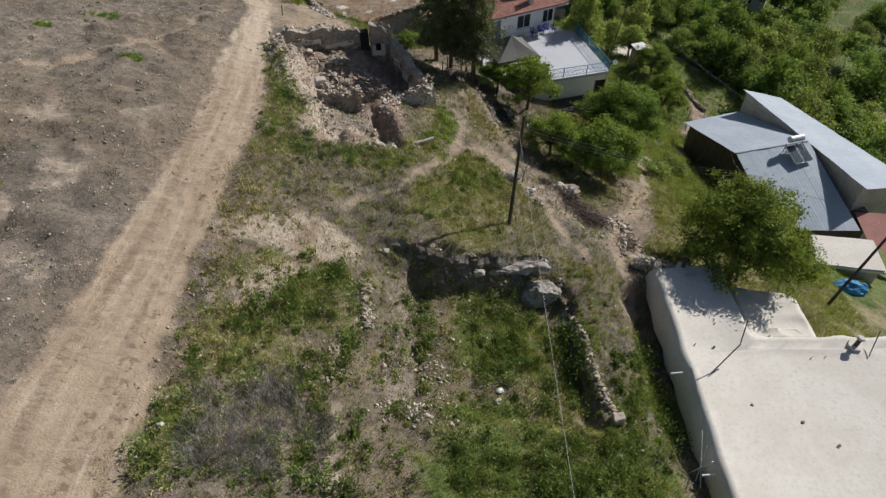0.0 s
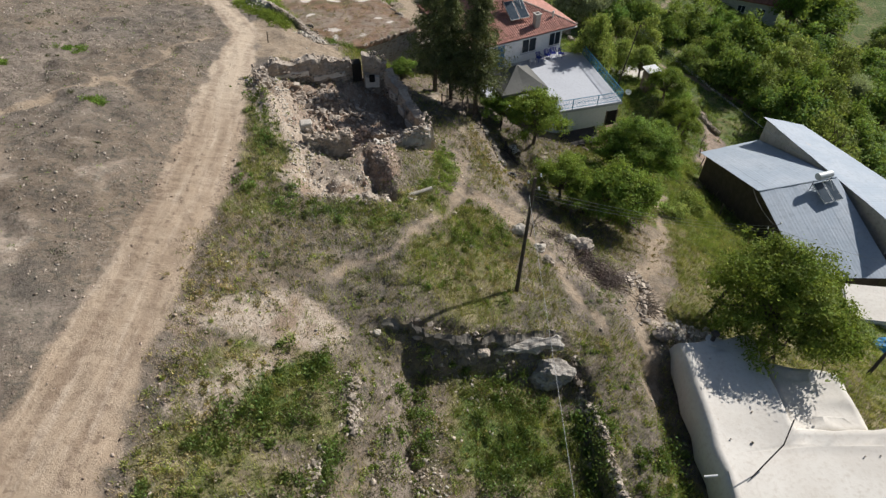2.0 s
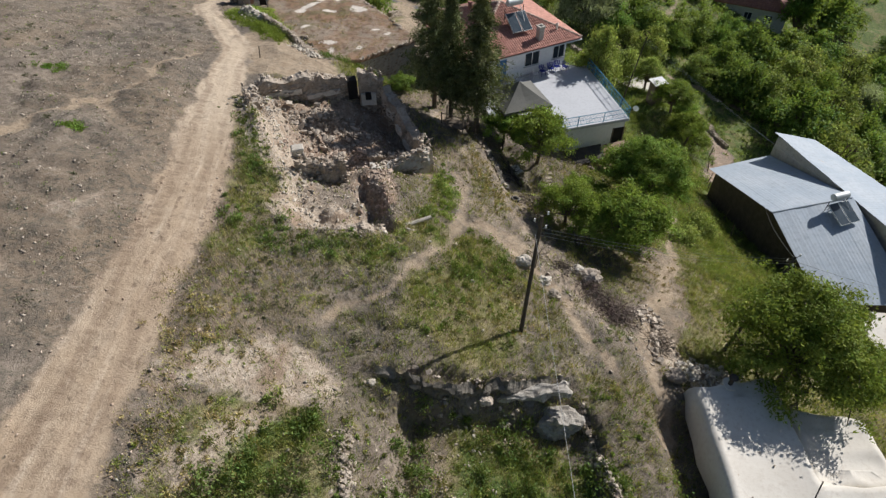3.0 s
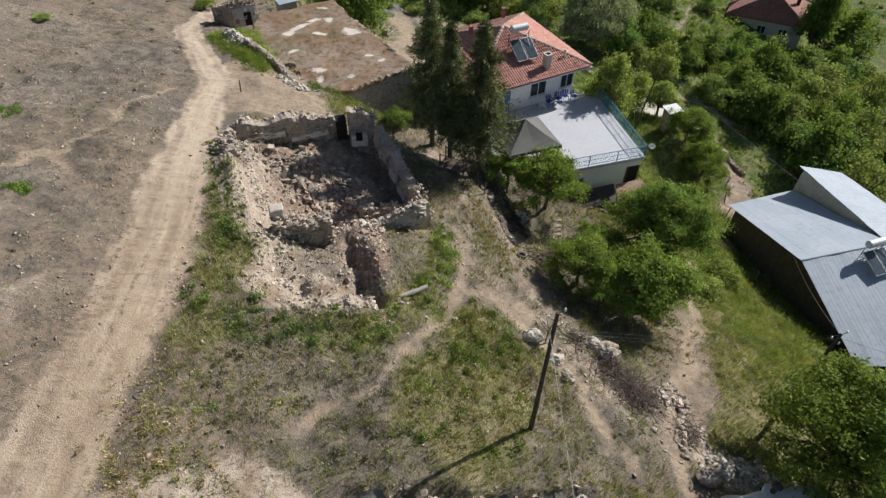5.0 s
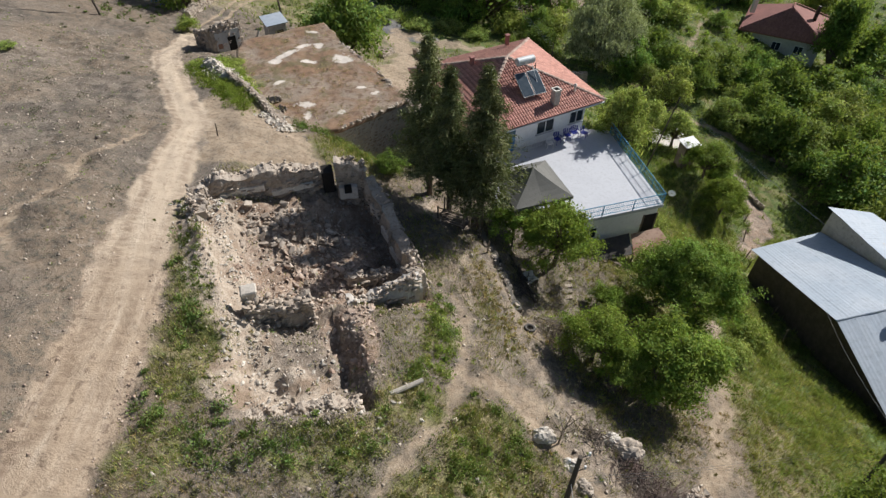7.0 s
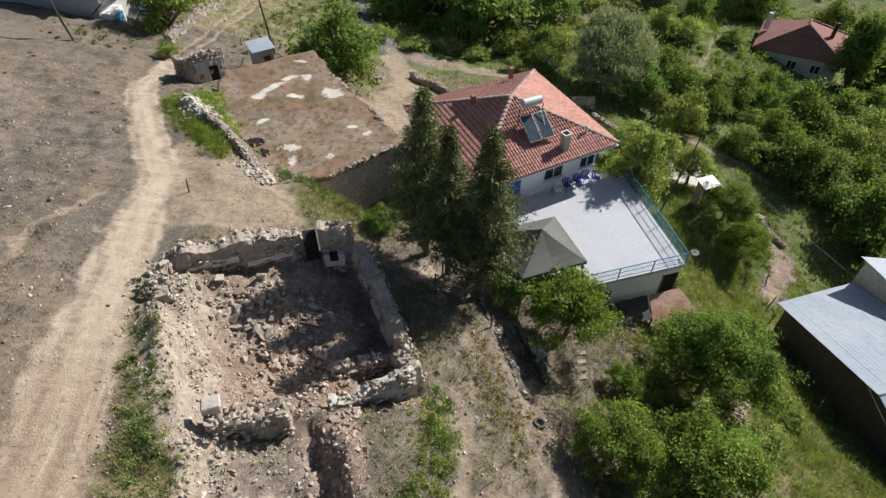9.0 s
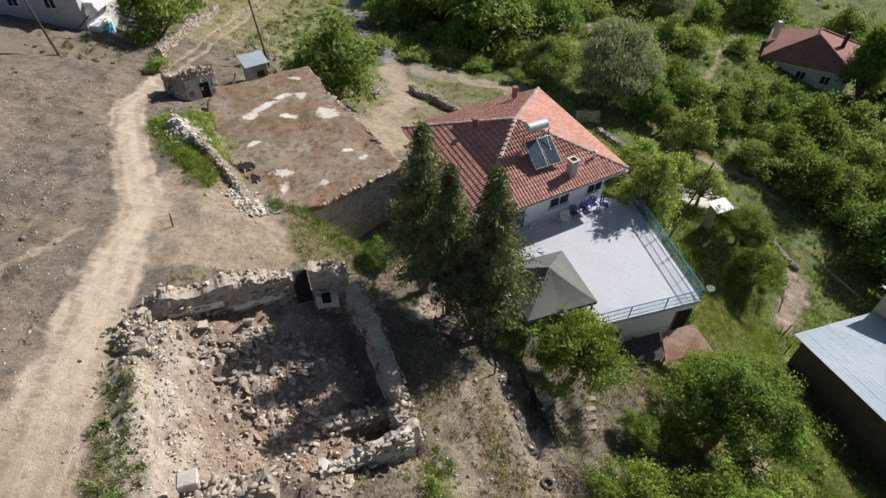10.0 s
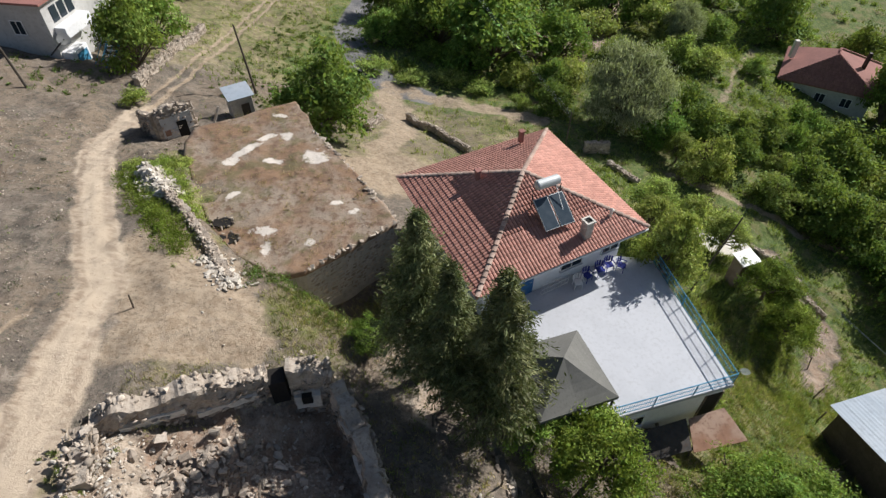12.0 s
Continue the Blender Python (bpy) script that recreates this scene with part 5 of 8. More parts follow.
def clay_roof(name, ring, top, parent, label, lip=0.16):
    """A flat clay roof with a soft raised lip and rounded edges."""
    bm = bmesh.new()
    n_side, rows = 24, []
    pts = []
    for i in range(len(ring)):
        (x0, y0), (x1, y1) = ring[i], ring[(i + 1) % len(ring)]
        pts += [(x0 + (x1 - x0) * s / n_side, y0 + (y1 - y0) * s / n_side) for s in range(n_side)]
    insets = [(-0.30, -1.7), (-0.26, -0.95), (-0.20, -0.45), (-0.06, -0.08), (0.12, lip), (0.35, lip * .8), (0.8, 0.03)]
    cx, cy = sum(p[0] for p in ring) / len(ring), sum(p[1] for p in ring) / len(ring)
    big = ring_toward(ring, 1.0)
    inner = []
    for i in range(len(ring)):
        (x0, y0), (x1, y1) = big[i], big[(i + 1) % len(ring)]
        inner += [(x0 + (x1 - x0) * s / n_side, y0 + (y1 - y0) * s / n_side) for s in range(n_side)]
    for inset, dz in insets:
        row = []
        for (px, py), (qx, qy) in zip(pts, inner):
            w = 0.22 * noise.noise(Vector((px, py, dz * .4)) * .7) * (1.0 if dz < .1 else .5)
            x_, y_ = px + (qx - px) * (inset + w), py + (qy - py) * (inset + w)
            row.append(bm.verts.new((x_, y_, top + dz + 0.12 * noise.noise(Vector((px, py, 0)) * .8))))
        rows.append(row)
    n = len(pts)
    for r, q in zip(rows, rows[1:]):
        for i in range(n):
            bm.faces.new((r[i], r[(i + 1) % n], q[(i + 1) % n], q[i]))
    for tri in geometry.tessellate_polygon([[Vector((v.co.x, v.co.y, 0)) for v in rows[-1]]]):
        bm.faces.new([rows[-1][i] for i in tri])
    bmesh.ops.recalc_face_normals(bm, faces=bm.faces[:])
    for f in bm.faces:
        f.smooth = True
    return part(name, bm, "white_roof", parent, label)


white = thing("white_roofed_house", "low clay house with whitened flat roofs on stepped levels", "house", pose(0, 0, 0))
RING_A = [(12.75, -4.0), (26.5, -4.0), (26.5, 20.0), (17.3, 20.0), (17.2, 25.7), (13.15, 25.2)]
RING_B = [(17.3, 20.1), (21.3, 20.1), (21.3, 23.6), (17.6, 24.3)]
clay_roof("roof", RING_A, -0.5, white, "whitened clay roof with a rounded rim")
clay_roof("lower_roof", RING_B, -1.05, white, "whitened clay roof one step lower", .12)
part("wall", roughened(prism(ring_toward(RING_A, .12), -9, -1.15), .06, 1.2, 5), "lime", white)
part("wall", roughened(prism(ring_toward(RING_B, .12), -9, -1.7), .06, 1.2, 4), "lime", white)
for x, y, z in ((14.9, 25.3, -0.35), (22.6, 19.3, -.3)):
    p = thing("stove_pipe", "short dark stove pipe with a cap on the clay roof", "stove pipe", pose(x, y, z))
    part("pipe", rod((0, 0, -.2), (0, 0, .55), .12, sides=12), "iron", p)
    part("cap", rod((0, 0, .6), (0, 0, .7), .24, .16, sides=12), "lime" if x > 20 else "iron", p)
    part("collar", roughened(prism([(.4 * math.cos(k), .4 * math.sin(k)) for k in range(6)], -.3, .02), .03, 2), "white_roof", p)
fallen = thing("fallen_pole", "bent iron pole lying across the clay roof", "pole", pose(0, 0, 0))
part("lower_length", rod((14.1, 17.5, -.3), (15.75, 18.7, .55), .035), "iron", fallen)
part("upper_length", rod((15.75, 18.7, .55), (15.75, 19.1, 2.1), .03), "iron", fallen)
prop = thing("prop_pole", "thin leaning iron pole on the clay roof", "pole", pose(0, 0, 0))
part("shaft", rod((23.0, 18.6, -.4), (23.9, 19.8, .3), .03), "iron", prop)
boards = thing("leaning_rods", "thin iron rods leaning on the clay wall", "rods", pose(0, 0, 0))
for k in range(3):
    part("rod", rod((12.2 - .1 * k, 11.8 + .5 * k, ground_at(12.2, 12) - .1), (12.55, 14.2 - .8 * k, -.2), .03), "zinc", boards)
rng = random.Random(12)
for k in range(16):
    x, y = rng.choice([(rng.uniform(13.6, 25), rng.uniform(3, 19)), (rng.uniform(13.5, 16.5), rng.uniform(19, 24.5))])
    s = thing("roof_stone", "small dark stone lying on the whitened roof", "stone", placed(x, y, -.44, rng.uniform(.08, .16), rng), group="stones on the roof")
    part("stone", ROCKS["stone"][k % 6], "stone", s)

# ---- far houses ----


def far_house():
    base = [(43.5, 103.4), (53.7, 98.0), (58.9, 106.9), (48.7, 112.3)]
    z = -11.7
    t = thing("far_house", "white cottage with a weathered red hip roof among trees", "house", pose(0, 0, 0))
    # Grey holds the wall's dirt and the shade on it
    part("wall", prism(ring_toward(base, .5), -19, z - .1), "grey_wall", t, "dirty pale plaster wall, greyed for shade too")
    c = [Vector((x, y, z)) for x, y in base]
    d = (c[2] - c[1]).normalized()
    r0, r1 = (c[0] + c[1]) / 2 + d * 4.2 + Vector((0, 0, 2.7)), (c[2] + c[3]) / 2 - d * 4.2 + Vector((0, 0, 2.7))
    bm = bmesh.new()
    v = [bm.verts.new(p) for p in c] + [bm.verts.new(r0), bm.verts.new(r1)]
    low = [bm.verts.new(p - Vector((0, 0, .15))) for p in c]
    for f in ((0, 1, 4), (1, 2, 5, 4), (2, 3, 5), (3, 0, 4, 5)):
        bm.faces.new([v[i] for i in f])
    for i in range(4):
        bm.faces.new((low[i], low[(i + 1) % 4], v[(i + 1) % 4], v[i]))
    bm.faces.new(low[::-1])
    bmesh.ops.recalc_face_normals(bm, faces=bm.faces[:])
    roof = part("roof", bm, "tile_dull", t, "weathered red tile roof")
    mesh = tile_mesh(.21, .4, .06)
    mesh.materials.clear()
    mesh.materials.append(M["tile_dull"])
    tiled_face(roof, c[0], c[1], r0, mesh, False)
    for a, b in ((c[0], r0), (c[1], r0), (c[2], r1), (r0, r1)):
        hip_caps(roof, a, b, mesh)
    part("chimney", box(-.3, .3, -.3, .3, -1, 1.3, .03, m=pose(46.9, 107.9, z + 1.6)), "lime", t, "white chimney stack")
    part("chimney", box(-.2, .2, -.2, .2, -1, 1.6, .03, m=pose(54.2, 103.8, z + 1.6)), "iron", t, "dark stove pipe")
    d = (Vector(base[1]) - Vector(base[0])).normalized()
    a = ring_toward(base, .5)[0]
    face = Matrix(((d.x, d.y, 0, a[0]), (d.y, -d.x, 0, a[1]), (0, 0, 1, z - 2.1), (0, 0, 0, 1)))
    for u in (2, 5, 8):
        window_part(t, face @ Matrix.Translation((u, 0, 0)), 1.1, 1.1)


far_house()


def roadside_house():
    t = thing("roadside_house", "white plastered house with a balcony by the road, shaded wall greyed", "house", pose(-35.2, 86.4, -1.5, 0, 0, -8))
    # White plaster wall coloured grey to hold its shade
    part("wall", box(-14, 0, 0, 10, -4, 6.2), "grey_wall", t, "white plaster wall greyed for its shade")
    part("roof", slab([(-14.5, -.5, 6.3), (.5, -.5, 6.3), (.5, 10.5, 6.3), (-14.5, 10.5, 6.3)], .2), "tile_dull", t, "red roof edge")
    part("porch", box(.0, 1.0, .2, 2.6, -3, 1.5, .02), "white_wall", t, "white porch wall")
    balcony = part("balcony", box(.0, 1.1, .6, 4.6, 2.7, 3.7, .02), "white_wall", t, "white balcony parapet")
    for k in range(3):
        part("window_pane", box(.0, .04, 1.0 + 1.15 * k, 1.9 + 1.15 * k, 4.0, 5.4), "glass", balcony)
    part("door", box(1.0, 1.05, .8, 2.3, -1.5, 1.1), "blue", t, "blue metal door")
    for k in range(3):
        window_part(t, Matrix.Translation((-3 - 4 * k, -.01, 3.2)) @ Matrix.Rotation(math.pi, 4, "Z"), 1.1, 1.2)
    stair = thing("outside_stair", "blue steel outside stair beside the house", "stair", pose(-32.3, 88.9, -2.6, 0, 0, -8))
    for y in (-.1, 1.1):
        part("stringer", box(-.06, .06, -3.2, 3.2, -.1, .12, m=pose(y, 0, 1.7, 32, 0, 0)), "blue", stair)
        part("handrail", rod((y, -2.7, .9), (y, 2.7, 4.3), .035), "blue", stair)
    for k in range(13):
        part("tread", box(-.1, 1.1, -2.6 + .42 * k, -2.3 + .42 * k, .05 + .27 * k, .09 + .27 * k), "zinc", stair)


roadside_house()

satellite_dish(pose(-33.9, 86.0, .2, 0, 0, 25) @ Matrix.Diagonal((2.2, 2.2, 2.2, 1)), "white_plastic", "white satellite dish on the balcony")
back_shed = thing("garden_shed", "small garden shed with a white sheet roof", "shed", pose(22.5, 64.2, -6.65, 0, 0, 20))
part("wall", box(-.66, .66, -.5, .5, -1.0, 2.1, .02), "wood", back_shed)
part("roof", slab([(-.8, -.65, 2.12), (.8, -.65, 2.12), (.8, .65, 2.28), (-.8, .65, 2.28)], .06), "white_plastic", back_shed, "white sheet roof")
byre = thing("garden_outbuilding", "low outbuilding with a pale flat roof behind the house", "outbuilding", pose(22.4, 69.8, ground_at(22.4, 69.8) - .9, 0, 0, 20))
part("wall", box(-2.6, 2.6, -2, 2, -.5, 2.2, .02), "grey_masonry", byre)
part("roof", roughened(box(-2.9, 2.9, -2.3, 2.3, 2.2, 2.45, .03), .04, 1.1, 3), "white_roof", byre)

# ---- ruins and stone walls ----


def ragged_wall(name, a, b, tops, thick, parent, seed, material="masonry", low=-0.6, label="", rag=1.0, grain=1.0, crowned=1.0):
    """A broken masonry wall from a to b with a ragged top; tops are heights above the ground spaced evenly along it."""
    a, b = Vector(a), Vector(b)
    d, length = (b - a).normalized(), (b - a).length
    out = Vector((d.y, -d.x))
    n, rows, bm = max(4, int(length / 0.16)), 10, bmesh.new()
    grid = {}

    def top_at(f):
        k = f * (len(tops) - 1)
        j = min(int(k), len(tops) - 2)
        h_ = tops[j] + (tops[j + 1] - tops[j]) * (k - j)
        return max(0.1, h_ + rag * (0.40 * noise.noise(Vector((f * length * .7, seed * 3.7, 0))) + 0.14 * noise.noise(Vector((f * length * 2.6, seed * 3.7, 2))) + 0.04 * noise.noise(Vector((f * length * 5, seed * 3.7, 2)))))

    for i in range(n + 1):
        f = i / n
        p = a.lerp(b, f)
        g = ground_at(p.x, p.y)
        h_ = top_at(f)
        for side in (-1, 1):
            for r in range(rows + 1):
                z = g + low + (h_ - low) * r / rows
                q = p + out * side * thick / 2 * (1 - .15 * r / rows) + out * (0.2 * noise.noise(Vector((f * length * 1.4, z * 1.7, seed + side))) + .12 * noise.noise(Vector((f * length * 4, z * 4.5, seed + side)))) + d * .06 * noise.noise(Vector((f * length * 3, z * 3, side)))
                grid[i, side, r] = bm.verts.new((q.x, q.y, z))
    for i in range(n):
        for r in range(rows):
            bm.faces.new((grid[i, 1, r], grid[i + 1, 1, r], grid[i + 1, 1, r + 1], grid[i, 1, r + 1]))
            bm.faces.new((grid[i + 1, -1, r], grid[i, -1, r], grid[i, -1, r + 1], grid[i + 1, -1, r + 1]))
        bm.faces.new((grid[i, 1, rows], grid[i + 1, 1, rows], grid[i + 1, -1, rows], grid[i, -1, rows]))
    for i in (0, n):
        ring = [grid[i, 1, r] for r in range(rows + 1)] + [grid[i, -1, r] for r in range(rows, -1, -1)]
        bm.faces.new(ring)
    bmesh.ops.recalc_face_normals(bm, faces=bm.faces[:])
    ob = part(name, bm, material, parent, label)
    rng, faces, crown = random.Random(seed), [], []
    for side in (-1, 1):
        z = 0.0
        while z < max(tops):
            u = rng.uniform(0, .25)
            while u < length:
                w = rng.uniform(.22, .5) * grain
                f = min((u + w / 2) / length, 1)
                if z + .1 < top_at(f) - .1 and rng.random() < .6:
                    p = a.lerp(b, f) + out * side * (thick / 2 * .95 + .04 + rng.uniform(-.06, .12))
                    faces.append(Matrix.LocRotScale((p.x, p.y, ground_at(p.x, p.y) + z + .1), Euler((rng.uniform(-.12, .12), rng.uniform(-.12, .12), math.atan2(d.y, d.x) + rng.uniform(-.15, .15))), (w, .22 * grain, rng.uniform(.15, .26) * grain)))
                u += w + .04
            z += .22 * grain
    for i in range(int(crowned * length * 26 / grain ** 1.5)):
        f = rng.random()
        p = a.lerp(b, f) + out * rng.uniform(-.5, .5) * thick
        crown.append(placed(p.x, p.y, ground_at(p.x, p.y) + top_at(f) - rng.uniform(-.08, .12), (.10 + .30 * rng.random() ** 2) * grain, rng, .9))
    return ob, faces + crown


def stone_hut(ring, label):
    t = thing("stone_hut", label, "outbuilding", pose(0, 0, 0))
    places = []
    for i, tops in enumerate(((2.1, 2.6, 2.8, 2.6), (2.7, 1.8, 1.3), (1.3, .9, 1.4), (1.5, 1.9, 2.3))):
        _, s = ragged_wall("wall", ring[i], ring[(i + 1) % 4], tops, .5, t, 200 + i, rag=.55, crowned=.5)
        places += s
    pieces("stone", places, ROCKS["stone"], t, 220, "wall_rubble")
    a, b = Vector(ring[0]), Vector(ring[1])
    d, w = (b - a).normalized(), (b - a).length
    face = Matrix(((d.x, d.y, 0, a.x), (d.y, -d.x, 0, a.y), (0, 0, 1, ground_at(*ring[1])), (0, 0, 0, 1)))
    part("plaster", roughened(box(.3, w - .1, .12, .36, -.1, 2.2, m=face), .06, 1.5, 5), "grey_wall", t, "stained grey plaster on the front")
    # A black panel gives the doorway its inner shade
    part("doorway", box(w * .52, w * .52 + .75, .2, .42, .1, 1.6, m=face), "dark", t, "doorway with its shade as a black panel")
    part("opening", box(w * .16, w * .16 + .4, .2, .41, .7, 1.15, m=face), "rust", t, "brown patched window")


stone_hut([(-21.4, 72.9), (-19.2, 74.6), (-21.2, 77.2), (-23.6, 75.2)], "ruinous roofless stone hut beside the dirt road")


def ruined_house():
    t = thing("ruined_house", "roofless ruined stone house filled with fallen rubble", "ruin", pose(0, 0, 0))
    places = []
    for a, b, tops, thick, seed, material in (
            ((-13.5, 46.2), (-7.2, 48.8), (.3, .75, 1.25, 1.45, 1.55), .95, 1, "masonry"),
            ((-6.3, 48.8), (-4.5, 49.1), (2.1, 2.3, 1.9), .8, 2, "masonry"),
            ((-4.3, 48.7), (-3.1, 46.8), (1.7, 1.5, 1.2), .8, 3, "plain"),
            ((-3.1, 46.8), (-2.4, 45.0), (1.2, .95, .9), .8, 4, "plain"),
            ((-2.4, 45.0), (-1.7, 43.1), (.9, 1.1, 1.1), .75, 14, "plain"),
            ((-13.5, 45.7), (-12.6, 43.4), (1.1, .6, .15), .8, 9, "masonry"),
            ((-1.9, 42.8), (-0.9, 40.9), (1.3, 2.0, 2.4), .75, 5, "masonry"),
            ((-0.9, 40.7), (-4.6, 39.3), (2.4, 2.0, 1.3, .4), .65, 6, "grey_masonry"),
            ((-2.2, 42.7), (-5.0, 41.7), (1.2, .9, .3), .5, 7, "masonry"),
            ((-8.9, 37.4), (-6.0, 38.2), (1.5, 2.1, 2.0, 1.7), .85, 8, "masonry"),
            ((-7.9, 32.5), (-3.4, 33.7), (.1, .05, .15, .35), .6, 11, "masonry")):
        plain = material == "plain"
        _, s = ragged_wall("wall", a, b, tops, thick, t, seed, "masonry" if plain else material, rag=.4 if plain else 1.0, crowned=.15 if plain else 1.0)
        places += s
    rng = random.Random(77)
    rng.shuffle(places)
    # doorway beside the end block, and pale plaster left on the inner faces
    for a, b, z0, z1 in (((-12.5, 46.15), (-10.2, 47.1), .25, .65), ((-9.9, 47.25), (-7.6, 48.15), .25, .55), ((-6.1, 48.3), (-5.0, 48.48), .7, 1.6), ((-2.75, 44.7), (-2.2, 43.6), .3, .8), ((-3.35, 46.2), (-2.9, 45.2), .3, .8), ((-4.1, 47.7), (-3.6, 46.9), .5, 1.1)):
        a, b = Vector(a), Vector(b)
        d, n = (b - a).normalized(), 14
        out = Vector((d.y, -d.x))
        bm, front, back = bmesh.new(), [], []
        level = sum(ground_at(*a.lerp(b, k / 6)) for k in range(7)) / 7
        for k in range(n + 1):
            p = a.lerp(b, k / n)
            g = level
            lo, hi = g + z0 + .07 * noise.noise(Vector((p.x * 2, p.y * 2, 1))), g + z1 + .16 * noise.noise(Vector((p.x * 1.6, p.y * 1.6, 5)))
            bow = out * (.13 + .05 * noise.noise(Vector((p.x * 2, p.y * 2, 9))))
            front.append([bm.verts.new((p.x + bow.x, p.y + bow.y, z)) for z in (lo, (lo + hi) / 2, max(hi, lo + .1))])
            back.append([bm.verts.new((p.x - out.x * .25, p.y - out.y * .25, z)) for z in (lo, (lo + hi) / 2, max(hi, lo + .1))])
        for k in range(n):
            for r in range(2):
                bm.faces.new((front[k][r], front[k + 1][r], front[k + 1][r + 1], front[k][r + 1]))
            bm.faces.new((front[k][2], front[k + 1][2], back[k + 1][2], back[k][2]))
            bm.faces.new((front[k][0], back[k][0], back[k + 1][0], front[k + 1][0]))
        for k in (0, n):
            for r in range(2):
                bm.faces.new((front[k][r], front[k][r + 1], back[k][r + 1], back[k][r]))
        bmesh.ops.recalc_face_normals(bm, faces=bm.faces[:])
        part("plaster", bm, "lime", t, "flaking white plaster")
    # Solid black blocks stand for the shade in niche and doorway
    m = pose(-5.55, 48.3, ground_at(-5.5, 48.3) + 1.15, 0, 0, 10)
    part("niche", box(-.22, .22, -.16, .1, 0, .5, m=m), "dark", t, "arched niche with its shade as a black block")
    slot = box(-.35, .35, -.4, .4, 0, 1.5, m=pose(-6.75, 48.6, ground_at(-6.8, 48.6), 0, 0, 15))
    part("doorway", slot, "dark", t, "narrow doorway with its shade as a black block")
    pieces("stone", places, ROCKS["stone"], t, 300, "wall_rubble")
    # fallen stones within: heaps of large blocks, a slope of pale gravel, fine rubble between
    fallen, white_, red = [], [], []

    def heap(into, count, cx, cy, sx, sy, low, high, power, lift=.15, turn=0.0):
        c, d_ = math.cos(turn), math.sin(turn)
        for _ in range(count):
            u, v = rng.gauss(0, sx), rng.gauss(0, sy)
            x_, y_ = cx + u * c - v * d_, cy + u * d_ + v * c
            s_ = low + (high - low) * rng.random() ** power
            into.append(placed(x_, y_, ground_at(x_, y_) + s_ * lift, s_, rng, 1.0))

    heap(fallen, 420, -9.0, 44.9, 1.5, .8, .10, .46, 2.2, .3, .35)
    heap(fallen, 260, -7.4, 43.0, 1.2, 1.0, .08, .40, 2.4, .2)
    heap(red, 320, -6.2, 41.6, 1.4, .8, .08, .42, 2.4, .2, -.7)
    heap(fallen, 90, -3.2, 41.9, .8, .8, .10, .45, 2.2)
    heap(fallen, 420, -5.2, 45.0, 1.3, 1.7, .05, .22, 2.5, .1)
    heap(red, 260, -7.9, 40.2, 1.0, .8, .05, .30, 2.5, .1)
    heap(red, 260, -3.8, 37.0, .7, 1.5, .07, .34, 2.2, .1)
    heap(white_, 620, -11.0, 41.3, .8, 2.3, .04, .22, 2.6, .1, .46)
    heap(white_, 260, -12.6, 44.6, .7, .9, .05, .28, 2.4)
    heap(white_, 300, -8.3, 35.4, .5, 1.5, .05, .24, 2.4, .1, .35)
    heap(white_, 240, -5.6, 35.3, 1.0, 1.2, .05, .26, 2.6, .1)
    heap(white_, 110, -5.2, 33.2, 1.6, .3, .08, .36, 2.0)
    for _ in range(700):
        f, g = rng.random(), rng.random()
        x_ = (1 - g) * (-8.6 + 7.6 * f) + g * (-12.6 + 8.0 * f)
        y_ = (1 - g) * (37.9 + 2.9 * f) + g * (45.9 + 2.8 * f)
        s_ = .05 + .12 * rng.random() ** 2
        (fallen if rng.random() < .5 else red).append(placed(x_, y_, ground_at(x_, y_) + s_ * .1, s_, rng, .9))
    fallen.sort(key=lambda m: -m.to_scale().x)
    red.sort(key=lambda m: -m.to_scale().x)
    white_.sort(key=lambda m: -m.to_scale().x)
    pieces("fallen_stone", fallen, ROCKS["stone"], t, 300, "fallen_rubble")
    pieces("earthy_stone", red, ROCKS["red_stone"], t, 200, "earthy_rubble")
    pieces("limestone", white_, PEBBLES["pale_stone"], t, 200, "pale_rubble")
    # a few split roof beams
    for k in range(9):
        x_, y_ = rng.uniform(-8, -3), rng.uniform(40.5, 46)
        a = rng.uniform(0, 3.1)
        z_ = ground_at(x_, y_) + .3
        part("beam", rod((x_, y_, z_), (x_ + 1.1 * math.cos(a), y_ + 1.1 * math.sin(a), z_ + rng.uniform(-.15, .35)), .06, .05), "wood", t)


ruined_house()
block = thing("limestone_block", "single pale squared limestone block on the ruined wall", "stone", pose(-8.65, 37.75, ground_at(-8.65, 37.75) + 1.85, 8, 5, 20))
part("stone", roughened(box(-.36, .36, -.3, .3, -.3, .3, .06), .05, 2.0, 2), "pale_stone", block)


def dry_wall(name, points, tops, thick, label, seed, kind_="stone", cap=160):
    t = thing(name, label, "stone wall", pose(0, 0, 0), group="dry stone walls")
    places = []
    for i, (a, b) in enumerate(zip(points, points[1:])):
        _, s = ragged_wall("core", a, b, (tops[i] * .8, (tops[i] + tops[i + 1]) * .4, tops[i + 1] * .8), thick * .7, t, seed + i, rag=.5, grain=.62)
        places += s
    random.Random(seed).shuffle(places)
    pieces("stone", places, ROCKS[kind_], t, cap, "wall_rubble")
    return t




